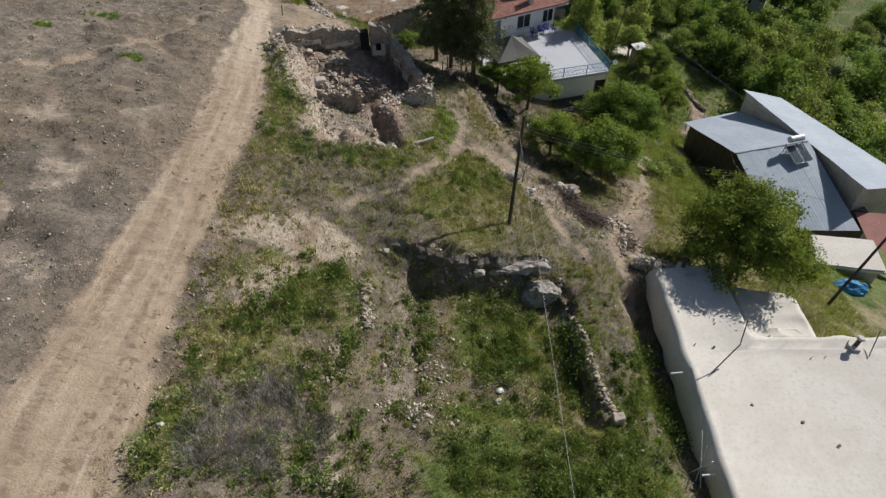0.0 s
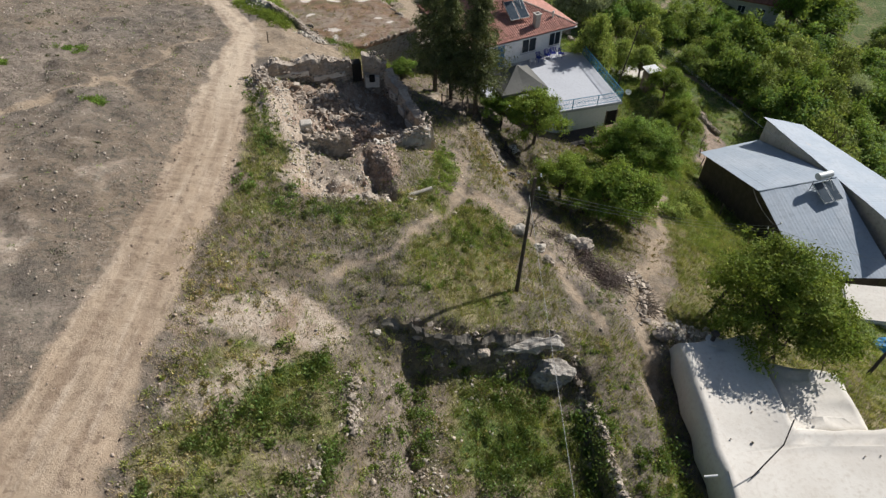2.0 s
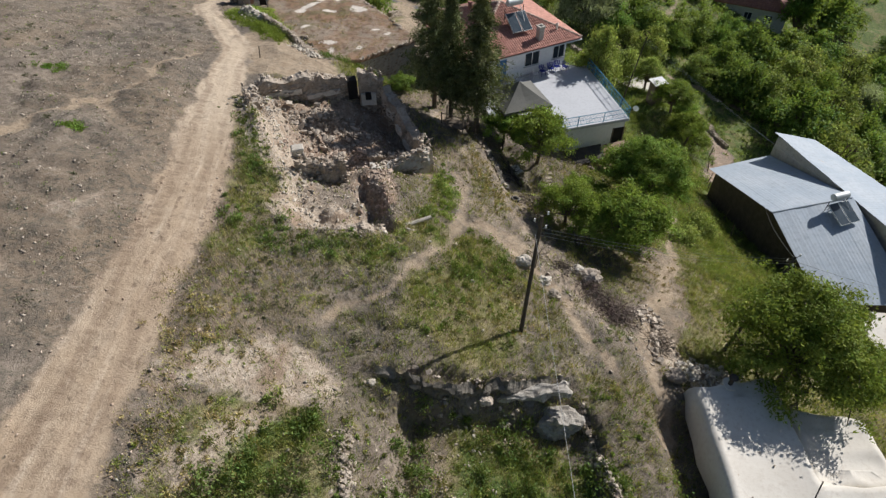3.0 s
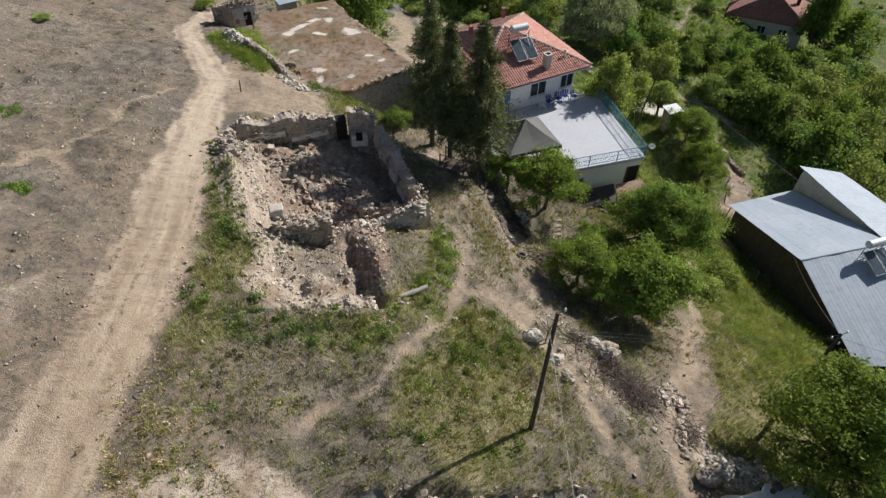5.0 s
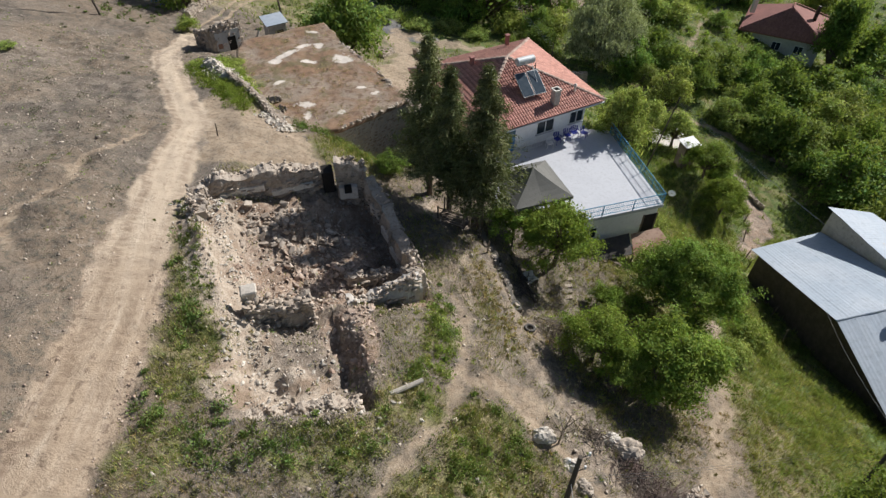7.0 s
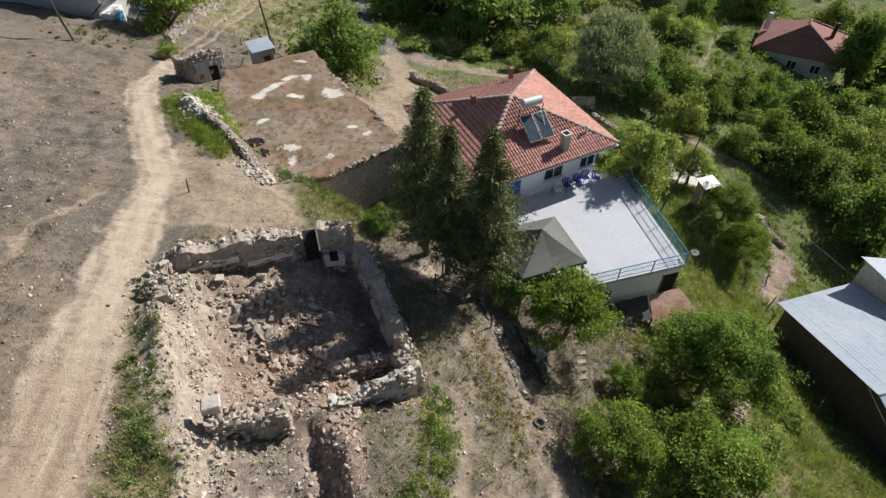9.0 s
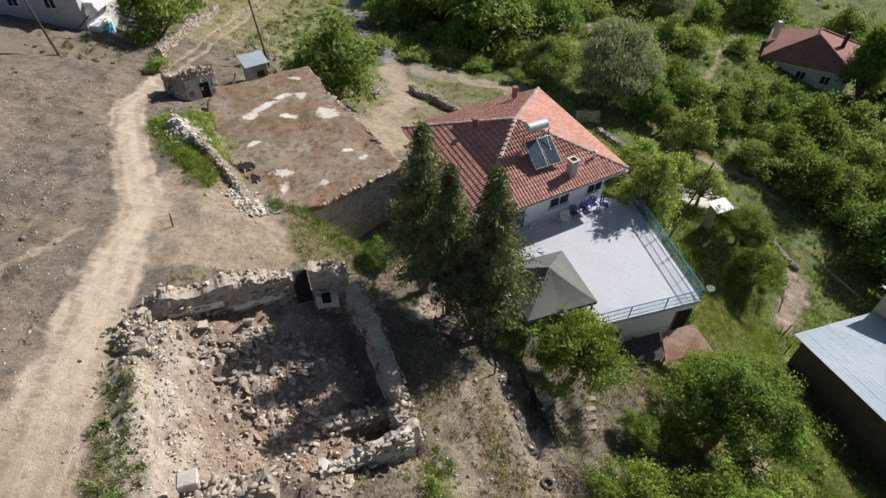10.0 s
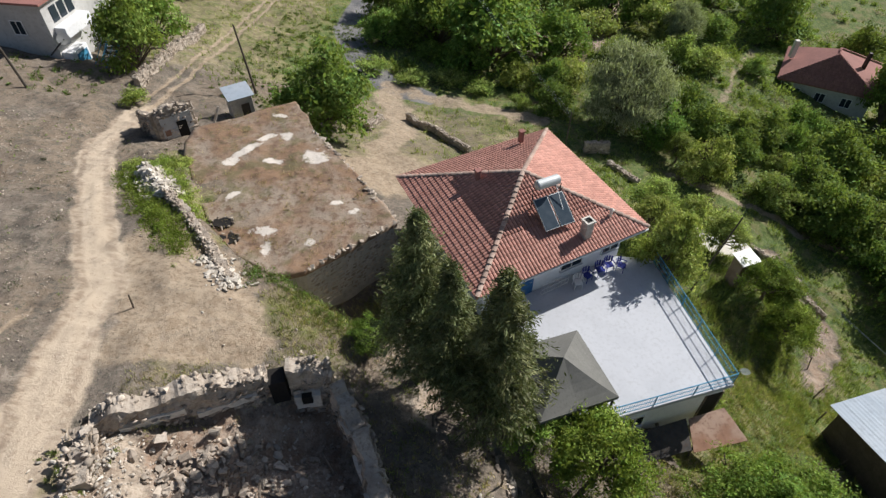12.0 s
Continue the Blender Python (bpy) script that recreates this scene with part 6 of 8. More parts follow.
def rock_face():
    """A rough undercut rock step under the grassy bank."""
    t = thing("rock_ledge", "undercut rock ledge darkened for shade below the grassy bank", "rock ledge", pose(0, 0, 0))
    line = [(-3.0, 23.3), (-1.4, 23.5), (0.6, 23.2), (2.2, 23.6), (4.0, 23.9), (6.4, 24.6)]
    bm, cols, rows, grid = bmesh.new(), 90, 16, {}
    for i in range(cols + 1):
        k = i / cols * (len(line) - 1)
        j = min(int(k), len(line) - 2)
        p = Vector(line[j]).lerp(Vector(line[j + 1]), k - j)
        fade = min(1, i / 12, (cols - i) / 6 + .3)
        top, foot = ground_at(p.x, p.y + 1.3) + .06, ground_at(p.x, p.y - .9) - .3
        for r in range(rows + 1):
            f = r / rows
            bulge = (.75 * math.sin(f * 2.4) - .25 + .9 * noise.noise(Vector((i * .06, f * 2.6, 7))) + .5 * noise.noise(Vector((i * .13, f * 6, 3))) + .25 * noise.noise(Vector((i * .4, f * 9, 5)))) * fade
            y_ = p.y - .45 + 1.0 * f - bulge * .6
            grid[i, r] = bm.verts.new((p.x + .2 * noise.noise(Vector((i * .4, f * 4, 1))), y_, foot + (top - foot) * (f + .06 * noise.noise(Vector((i * .3, f * 6, 9))))))
    for i in range(cols):
        for r in range(rows):
            bm.faces.new((grid[i, r], grid[i + 1, r], grid[i + 1, r + 1], grid[i, r + 1]))
    bmesh.ops.recalc_face_normals(bm, faces=bm.faces[:])
    # Dark colour puts the undercut's shade on the rock
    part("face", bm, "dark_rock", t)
    rng, places = random.Random(44), []
    for k in range(150):
        f = rng.random() ** .6
        q = f * (len(line) - 1)
        j = min(int(q), len(line) - 2)
        p = Vector(line[j]).lerp(Vector(line[j + 1]), q - j)
        up = rng.random()
        y_ = p.y + .75 * up - .15 + rng.uniform(-.1, .1)
        places.append(placed(p.x, y_, ground_at(p.x, p.y - .8) + up * (ground_at(p.x, p.y + 1.0) - ground_at(p.x, p.y - .8)), rng.uniform(.12, .38), rng, .9))
    pieces("stone", places, ROCKS["stone"], t, 200)


rock_face()


def rubble_bank(points, count, spread, tall, label, seed, kind_="pale_stone", big=.32):
    t = thing("rubble_bank", label, "rubble", pose(0, 0, 0), group="rubble banks")
    rng, places = random.Random(seed), []
    for k in range(count):
        q = rng.random() * (len(points) - 1)
        j = min(int(q), len(points) - 2)
        p = Vector(points[j]).lerp(Vector(points[j + 1]), q - j)
        o = rng.gauss(0, spread)
        h_ = tall * math.exp(-(o / spread) ** 2) * (.6 + .8 * abs(noise.noise(Vector((q * 3, seed, 0)))))
        x_, y_ = p.x + o * .8, p.y + o * .6
        s = .10 + big * rng.random() ** 2
        places.append(placed(x_, y_, ground_at(x_, y_) + h_ * rng.random(), s, rng, .9))
    places.sort(key=lambda m: -m.to_scale().x)
    pieces("stone", places, ROCKS[kind_], t, 250, "small_rubble")


rubble_bank([(6.9, 23.9), (7.5, 21.2), (7.9, 18.2), (8.4, 14.8)], 620, .16, .38, "narrow ridge of a dry stone wall beside the sunken yard", 31, "stone", .2)
rubble_bank([(-4.1, 20.9), (-3.7, 18.0)], 190, .25, .3, "short stub of a tumbled stone wall", 51, "stone", .16)
rubble_bank([(-5.1, 16.5), (-4.8, 14.4)], 100, .35, .15, "short stub of a pale tumbled wall", 52, "stone", .16)
rubble_bank([(12.0, 27.4), (12.9, 30.4), (11.9, 31.6)], 240, .4, .35, "tumbled stones above the clay house", 53, "stone")
rubble_bank([(13.2, 27.6), (16.4, 26.6)], 220, .5, .25, "pale building rubble above the clay house", 54)
rubble_bank([(-19.4, 66.2), (-18.0, 64.2), (-16.4, 62.6)], 620, .5, .75, "tumbled heap of pale wall stones beside the road", 62, "pale_stone", .42)
dry_wall("roadside_wall", [(-16.6, 62.8), (-14.6, 60.6), (-12.6, 58.0), (-10.9, 55.6)], (.8, .55, .7, .3), .75, "low broken dry stone wall overgrown with weeds", 61, "stone", 260)
rubble_bank([(-12.6, 57.4), (-10.4, 54.9)], 260, .4, .3, "scattered heap of pale wall stones", 63)
dry_wall("yard_wall", [(-3.2, 87.4), (-0.3, 85.1), (3.0, 80.3)], (1.0, 1.0, .9), .6, "grey dry stone wall beside the yard", 71)
dry_wall("yard_wall", [(-6.6, 82.0), (-5.7, 86)], (.8, .7), .9, "heap of stones beside the yard", 75)
dry_wall("lane_wall", [(27.4, 74.8), (30.6, 71.8), (33.6, 66.4)], (.5, .5, .5), .5, "low stone wall along the garden", 81)
dry_wall("garden_wall", [(15.0, 84.5), (17.6, 84.7)], (1.6, 1.7), .8, "broken stone pier in the garden", 85)
dry_wall("garden_wall", [(17.0, 82.2), (19.6, 79.6)], (.7, .6), .8, "heap of stones in the garden", 87)
dry_wall("lane_bank_wall", [(-27.5, 83.5), (-28.0, 92), (-28.5, 104)], (1.0, 1.1, 1.1), .8, "long pale dry stone wall beside the track", 91)

end_block = thing("end_block", "pale squared block at the end of the stone wall", "stone", pose(8.5, 14.6, ground_at(8.5, 14.6) + .35, 0, 0, 10))
part("stone", roughened(box(-.3, .3, -.22, .22, -.5, .12, .05), .09, 1.9, 4), "stone", end_block)


def boulder(x, y, size, material, label, tall=.7):
    bm = bmesh.new()
    bmesh.ops.create_icosphere(bm, subdivisions=4, radius=size)
    for v in bm.verts:
        c = v.co.copy()
        v.co = Vector((c.x, c.y * .8, c.z * tall)) * (1 + .42 * noise.noise(c * 1.1 / size + Vector((x, y, 0))) - .3 * abs(noise.noise(c * 2.4 / size + Vector((y, x, 0)))) + .1 * noise.noise(c * 6 / size))
    t = thing("boulder", label, "boulder", pose(x, y, ground_at(x, y) + size * .2), group="boulders")
    part("stone", bm, material, t)


for x, y, s, mat, label in ((5.75, 23.3, 1.2, "rock", "large grey boulder below the rock ledge"), (4.9, 33.2, .55, "pale_stone", "pale boulder beside the footpath"), (6.1, 32.0, .42, "pale_stone", "small pale boulder beside the footpath"),
                            (9.1, 33.1, .75, "stone", "grey boulder at the slope edge"), (8.4, 33.6, .45, "pale_stone", "pale boulder at the slope edge"), (-10.6, 9.4, .13, "pale_stone", "white stone in the verge"),
                            (-10.3, 10.8, .15, "pale_stone", "white stone in the verge"), (-10.5, 12.0, .12, "pale_stone", "white stone in the verge"), (10.9, 17.6, .16, "pale_stone", "white stone in the grass"), (2.7, 15.6, .2, "pale_stone", "white stone beside rubble"),
                            (6.5, 31.0, .5, "stone", "half-buried boulder beside the path"), (12.6, 26.4, .6, "stone", "grey boulder near the clay house"), (-3.2, 23.2, .22, "pale_stone", "pale stone on the bank")):
    boulder(x, y, s, mat, label)

ledge_slab = thing("rock_slab", "long pale flat rock slab overhanging the dark hollow", "rock slab", pose(4.6, 24.05, ground_at(4.6, 24.6) - .05, 6, -3, 8))
bm = roughened(box(-1.8, 1.5, -.38, .34, -.30, .16, .1), .26, 1.1, 9)
for v in bm.verts:
    v.co += noise.noise_vector(v.co * 3.4) * .13 + noise.noise_vector(v.co * 8) * .04
    v.co.y *= .6 + .4 * math.sin((v.co.x + 1.9) * 2.3) ** 2
part("stone", bm, "rock", ledge_slab)
for x, y, s in ((0.9, 23.55, .42), (2.1, 23.5, .38), (-1.2, 23.5, .3), (3.0, 22.9, .28)):
    boulder(x, y, s, "stone", "weathered rock below the grassy bank", .55)
log = thing("log", "pale fallen log lying in the weeds", "log", pose(0, 0, 0))
z = ground_at(-1.4, 34.5) + .16
part("trunk", roughened(rod((-2.1, 34.15, z), (-0.65, 34.85, z + .05), .13, .11, 10), .03, 3.0, 1), "pale_wood", log)


def tyre(x, y, z, tilt, turn):
    t = thing("tyre", "old car tyre lying on the slope", "tyre", pose(x, y, z, tilt, 0, turn), group="old tyres")
    bm, n = bmesh.new(), 20
    profile = [(.19, -.07), (.24, -.1), (.31, -.09), (.33, 0), (.31, .09), (.24, .1), (.19, .07), (.21, 0)]
    rings = [[bm.verts.new((r * math.cos(k * math.tau / n), r * math.sin(k * math.tau / n), zz)) for r, zz in profile] for k in range(n)]
    for k in range(n):
        for i in range(8):
            bm.faces.new((rings[k][i], rings[(k + 1) % n][i], rings[(k + 1) % n][(i + 1) % 8], rings[k][(i + 1) % 8]))
    bmesh.ops.recalc_face_normals(bm, faces=bm.faces[:])
    part("casing", bm, "rubber", t)


for x, y, a in ((4.5, 41.9, 20), (5.1, 40.1, -15), (3.7, 45.6, 30), (3.9, 44.2, 10)):
    tyre(x, y, ground_at(x, y) + .14, a, a * 3)

for k in range(4):
    x, y = 8.35 - .12 * k, 45.6 - .62 * k
    s = thing("garden_step", "pale stone garden step on the slope", "step", pose(x, y, ground_at(x, y), 0, 0, 10), group="garden steps")
    part("tread", box(-.32, .32, -.14, .14, -.2, .08, .03), "stone", s)


def brush_heap(x, y, r, n, seed, material, label):
    rng = random.Random(seed)
    t = thing("brush_heap", label, "brushwood", pose(x, y, ground_at(x, y)))
    bm, g0 = bmesh.new(), ground_at(x, y)
    for _ in range(n):
        a, b = rng.uniform(0, 6.3), rng.uniform(-.6, .6)
        px, py = rng.gauss(0, r * .45), rng.gauss(0, r * .45)
        lift = ground_at(x + px, y + py) - g0
        pz = lift + max(.05, (.5 * r) * (1 - math.hypot(px, py) / (1.3 * r))) * rng.random()
        ln = rng.uniform(.5, 1.2)
        rod((px, py, pz), (px + ln * math.cos(a), py + ln * math.sin(a), pz + ln * .35 * b), .022, .008, 4, bm)
    tagged(part("brushwood", bm, material, t), kind="stuff")


brush_heap(10.3, 30.6, 1.25, 330, 4, "twig", "heap of dry reddish brushwood on the slope")
brush_heap(9.2, 32.2, 1.1, 160, 5, "twig", "heap of dry grey branches on the slope")
brush_heap(12.6, 29.0, .9, 110, 6, "wood", "pile of cut firewood on the slope")
brush_heap(24.0, 50.2, .9, 60, 16, "wood", "few dry branches in the grass")
brush_heap(27.2, 61.5, 1.1, 90, 17, "wood", "grey pruned branches by the fence")
brush_heap(5.0, 44.2, .9, 60, 18, "iron", "dark scrap heap in the shade")

brush_heap(7.6, 33.6, 1.0, 90, 22, "wood", "few dry grey branches on the bank")
brush_heap(6.4, 40.4, 1.0, 110, 23, "wood", "dry grey branches under the trees")


def sapling(x, y, tall, seed):
    """A bare dry sapling with forking twigs."""
    rng = random.Random(seed)
    t = thing("dry_sapling", "bare grey dry sapling beside the footpath", "sapling", pose(x, y, ground_at(x, y)))
    part("stem", rod((0, 0, -.2), (.1, .1, tall * .5), .045, .03, 6), "wood", t)
    bm = bmesh.new()
    for k in range(9):
        a, base = k * 2.4, Vector((.1, .1, tall * (.28 + .025 * k)))
        mid = base + Vector((math.cos(a), math.sin(a), .9)) * tall * rng.uniform(.18, .3)
        rod(base, mid, .022, .014, 5, bm)
        for _ in range(3):
            rod(mid, mid + Vector((rng.uniform(-1, 1), rng.uniform(-1, 1), rng.uniform(.1, 1))) * tall * .2, .012, .005, 4, bm)
    part("branching", bm, "wood", t)


sapling(5.6, 33.0, 2.4, 5)
sapling(8.9, 36.6, 1.8, 6)

# ---- poles and wires ----


def pole(base, top, label, arms=True, r=.12):
    b, tp = Vector(base), Vector(top)
    t = thing("utility_pole", label, "utility pole", pose(*base), group="utility poles")
    d = tp - b
    part("shaft", rod((0, 0, -.5), d, r, r * .65, 10), "dark_wood", t)
    if arms:
        for k in range(3):
            z = d * (1 - .05 * k - .01)
            arm = part("insulator_hook", rod(z, z + Vector((.28 * (-1) ** k, .05, .12)), .018), "iron", t)
            part("insulator", rod(z + Vector((.28 * (-1) ** k, .05, .12)), z + Vector((.28 * (-1) ** k, .05, .27)), .05, .035, 8), "white_plastic", arm)
    return t


pole((4.14, 27.5, ground_at(4.14, 27.5)), (4.5, 28.4, 8.5), "dark wooden power pole with white insulators on the bank")
pole((16.4, 28.9, ground_at(16.4, 28.9)), (20.6, 32.6, 1.6), "leaning wooden pole beside the walnut tree")
pole((26.6, 26.4, ground_at(26.6, 26.4)), (32.0, 30.6, -.8), "leaning dark pole below the clay house", False)
pole((-34.4, 79.2, ground_at(-34.4, 79.2)), (-35.6, 79.6, 7.0), "dark power pole by the roadside house", False)
pole((-17.9, 86.6, ground_at(-17.9, 86.6)), (-18.6, 86.9, 2.6), "dark power pole beside the track", False)
pole((18.6, 63.0, ground_at(18.6, 63)), (19.4, 62.2, 1.2), "thin grey pole behind the terrace", False, .08)
pole((12.9, 84.0, ground_at(12.9, 84)), (12.9, 83.8, -4.6), "thin pole behind the house", False, .08)


def wire(a, b, sag, r=.009):
    t = thing("overhead_wire", "thin sagging overhead wire", "wire", pose(0, 0, 0), group="overhead wires")
    a, b, n = Vector(a), Vector(b), 16
    bm = bmesh.new()
    p = [a.lerp(b, k / n) - Vector((0, 0, 4 * sag * (k / n) * (1 - k / n))) for k in range(n + 1)]
    rings = []
    for q in p:
        rings.append([bm.verts.new(q + Vector((r * c, r * c * .4, r * s))) for c, s in ((1, 0), (0, 1), (-1, 0), (0, -1))])
    for u, v in zip(rings, rings[1:]):
        for k in range(4):
            bm.faces.new((u[k], u[(k + 1) % 4], v[(k + 1) % 4], v[k]))
    part("strand", bm, "wire", t)


wire((4.2, 27.8, 7.9), (4.0, -24, 8.6), .7)
for k in range(3):
    wire((4.5, 27.9, 8.2 - .22 * k), (20.6, 32.6, 1.5 - .22 * k), .5)
wire((20.6, 32.6, 1.5), (27.5, 47, -6.5), .4)
wire((20.6, 32.6, 1.3), (32.0, 30.6, -1.0), .3)
for k in range(4):
    wire((19.4, 62.2, 1.1 - .15 * k), (31 + .5 * k, 46.5, -3.6 - .3 * k), .3, .006)
    wire((12.9, 83.8, -4.7 - .2 * k), (-1.5, 118, 3 - .2 * k), .8, .007)

posts = [(28.0, 57.6), (27.0, 55.4), (26.2, 51.6), (25.6, 48.6), (25.0, 45.6), (29.2, 60.6), (30.4, 63.6)]
for i, (x, y) in enumerate(posts):
    t = thing("fence_post", "crooked grey wooden fence post", "fence post", pose(x, y, ground_at(x, y), 8 * math.sin(i), 8 * math.cos(i * 2)), group="garden fence posts")
    part("stake", rod((0, 0, -.3), (0, 0, 1.35), .06, .045, 7), "wood", t)
for i, (x, y) in enumerate([(-14.5, 52.7), (-7.6, 56.3), (-6.9, 56.9), (-6.2, 57.4), (2.2, 49.2), (2.6, 47.4), (3.0, 45.6)]):
    t = thing("stake", "short weathered wooden stake in the ground", "stake", pose(x, y, ground_at(x, y), 6 * math.sin(i * 3), 6 * math.cos(i)), group="stakes")
    part("shaft", rod((0, 0, -.2), (0, 0, .95), .05, .04, 6), "wood", t)
pen = thing("wooden_pen", "small rough wooden platform under the conifers", "platform", pose(1.0, 48.2, ground_at(1.0, 48.2), 0, 0, -25))
for x in (-.9, .9):
    for y in (-.5, .5):
        part("post", rod((x, y, -.3), (x, y, 1.4), .05), "wood", pen)
for k in range(6):
    part("board", box(-1.0, 1.0, -.6 + .2 * k, -.43 + .2 * k, .3, .34, .005), "wood", pen)
for y in (-.5, .5):
    part("rail", rod((-.9, y, 1.3), (.9, y, 1.25), .035), "wood", pen)
retaining = thing("retaining_wall", "grey retaining wall darkened for shade along the sunken yard", "retaining wall", pose(0, 0, 0))
# Dark rock colour stands for shade on the grey wall
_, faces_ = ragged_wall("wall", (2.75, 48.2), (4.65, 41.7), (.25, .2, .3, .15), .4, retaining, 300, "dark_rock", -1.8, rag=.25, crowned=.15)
pieces("stone", faces_, ROCKS["stone"], retaining, 80, "wall_rubble")
scrap = thing("scrap_sheet", "crumpled grey plastic sheet lying in the sunken yard", "sheet", pose(5.7, 45.0, ground_at(5.7, 45.0), 10, 14, 40))
part("sheet", roughened(box(-.55, .55, -.4, .4, .05, .12), .22, 1.9, 7), "grey_wall", scrap)
for k in range(5):
    x, y = 4.9 + .16 * k, 45.9 - .5 * k
    b0 = thing("beam", "dark charred beam lying in the sunken yard", "beam", pose(x, y, ground_at(x, y) + .08 + .03 * k, 0, 4 * math.sin(k), 108 + 13 * math.sin(2.3 * k)), group="old beams")
    part("timber", box(-1.0, 1.0, -.07, .07, -.06, .06, .012), "dark_wood", b0)
bag = thing("plastic_bag", "crumpled white plastic bag in the weeds", "bag", pose(2.9, 16.2, ground_at(2.9, 16.2) + .1, 0, 0, 30))
bm = bmesh.new()
bmesh.ops.create_icosphere(bm, subdivisions=3, radius=.17)
for v in bm.verts:
    v.co = Vector((v.co.x * 1.2, v.co.y * .8, v.co.z * .55)) * (1 + .5 * noise.noise(v.co * 6))
part("film", bm, "white_plastic", bag)
for y, z in ((17.8, -.75), (12.3, -.95)):
    p = thing("drain_spout", "short white drain pipe sticking out of the clay wall", "drain pipe", pose(12.5, y, z), group="drain spouts")
    part("pipe", rod((.3, 0, .06), (-.3, 0, -.04), .055, sides=10), "white_plastic", p)
plank = thing("plank", "pale weathered plank leaning by the shed", "plank", pose(-18.6, 77.4, ground_at(-18.6, 77.4) + .5, 0, -52, 60))
part("board", box(-.9, .9, -.13, .13, -.03, .03, .008), "pale_wood", plank)

# ---- trees ----


def leaf_cloud(rng, blobs, count, size, slim=0.45, droop=0.0):
    """Folded leaves in clumps over the outside of many lobes."""
    centres, radii = np.array([b[0] for b in blobs]), np.array([b[1] for b in blobs])
    weight = radii ** 2 / (radii ** 2).sum()
    clumps = max(24, count // 85)
    which = rng.choice(len(blobs), clumps, p=weight)
    way = rng.normal(size=(clumps, 3))
    way /= np.linalg.norm(way, axis=1)[:, None]
    way[:, 2] = np.where(way[:, 2] < -.45, -way[:, 2] * .6, way[:, 2])
    spot = centres[which] + way * (radii[which] * (0.55 + 0.45 * rng.rand(clumps) + 0.5 * (rng.rand(clumps) > .86)))[:, None]
    pick = rng.randint(0, clumps, count)
    c = spot[pick] + rng.normal(size=(count, 3)) * size * np.array([2.9, 2.9, 1.5]) - np.array([0, 0, droop]) * rng.rand(count, 1)
    normal = way[pick] * .95 + rng.normal(size=(count, 3)) * .6 + np.array([.15, .1, .35])
    normal /= np.linalg.norm(normal, axis=1)[:, None]
    u = np.cross(normal, rng.normal(size=(count, 3)))
    if droop:
        u = u * .5 - np.array([0, 0, 1.0])
    u /= np.linalg.norm(u, axis=1)[:, None]
    v = np.cross(normal, u)
    s = (size * (0.6 + 0.8 * rng.rand(count)))[:, None]
    fold = normal * s * .18
    co = np.stack([c - u * s, c + v * s * slim - fold, c + u * s, c - v * s * slim - fold], 1).reshape(-1, 3)
    return quick_mesh("crown", co, np.arange(count * 4).reshape(-1, 4))


def broadleaf(name, label, material, tall, wide, lobes, count, size, seed, droop=0.0, slim=.45, bare=.28):
    """A tree with forking limbs and a lobed crown of single leaves; built at the origin."""
    rng = np.random.RandomState(seed)
    t = thing(name, label, "tree")
    blobs = []
    for k in range(lobes):
        a, f = k * 2.4 + rng.rand(), math.sqrt((k + .5) / lobes)
        z = tall * (bare + (1 - bare) * (.22 + .62 * (1 - f ** 1.8) * (.55 + .45 * rng.rand()) + .24 * (rng.rand() - .5)))
        r = wide * (.13 + .17 * rng.rand())
        blobs.append(((f * (wide - r) * (.85 + .35 * rng.rand()) * math.cos(a), f * (wide - r) * (.85 + .35 * rng.rand()) * math.sin(a), min(z, tall - r * .7)), r))
    fork = Vector((.15 * rng.randn(), .15 * rng.randn(), tall * bare))
    bm = bmesh.new()
    rod((0, 0, -.5), fork, .035 * tall, .026 * tall, 9, bm)
    part("trunk", bm, "bark", t)
    bm = bmesh.new()
    for c, r in blobs:
        mid = fork.lerp(Vector(c), .55) + Vector((0, 0, .12 * tall * rng.rand()))
        rod(fork, mid, .016 * tall, .010 * tall, 6, bm)
        rod(mid, c, .010 * tall, .004 * tall, 5, bm)
        for _ in range(3):
            e = Vector(c) + Vector(rng.randn(3) * r * .5)
            rod(mid.lerp(Vector(c), .7), e, .006 * tall, .002 * tall, 4, bm)
    part("branching", bm, "bark", t)
    me = leaf_cloud(rng, blobs, count, size, slim, droop)
    me.materials.append(M[material])
    part("crown", me, material, t)
    return t


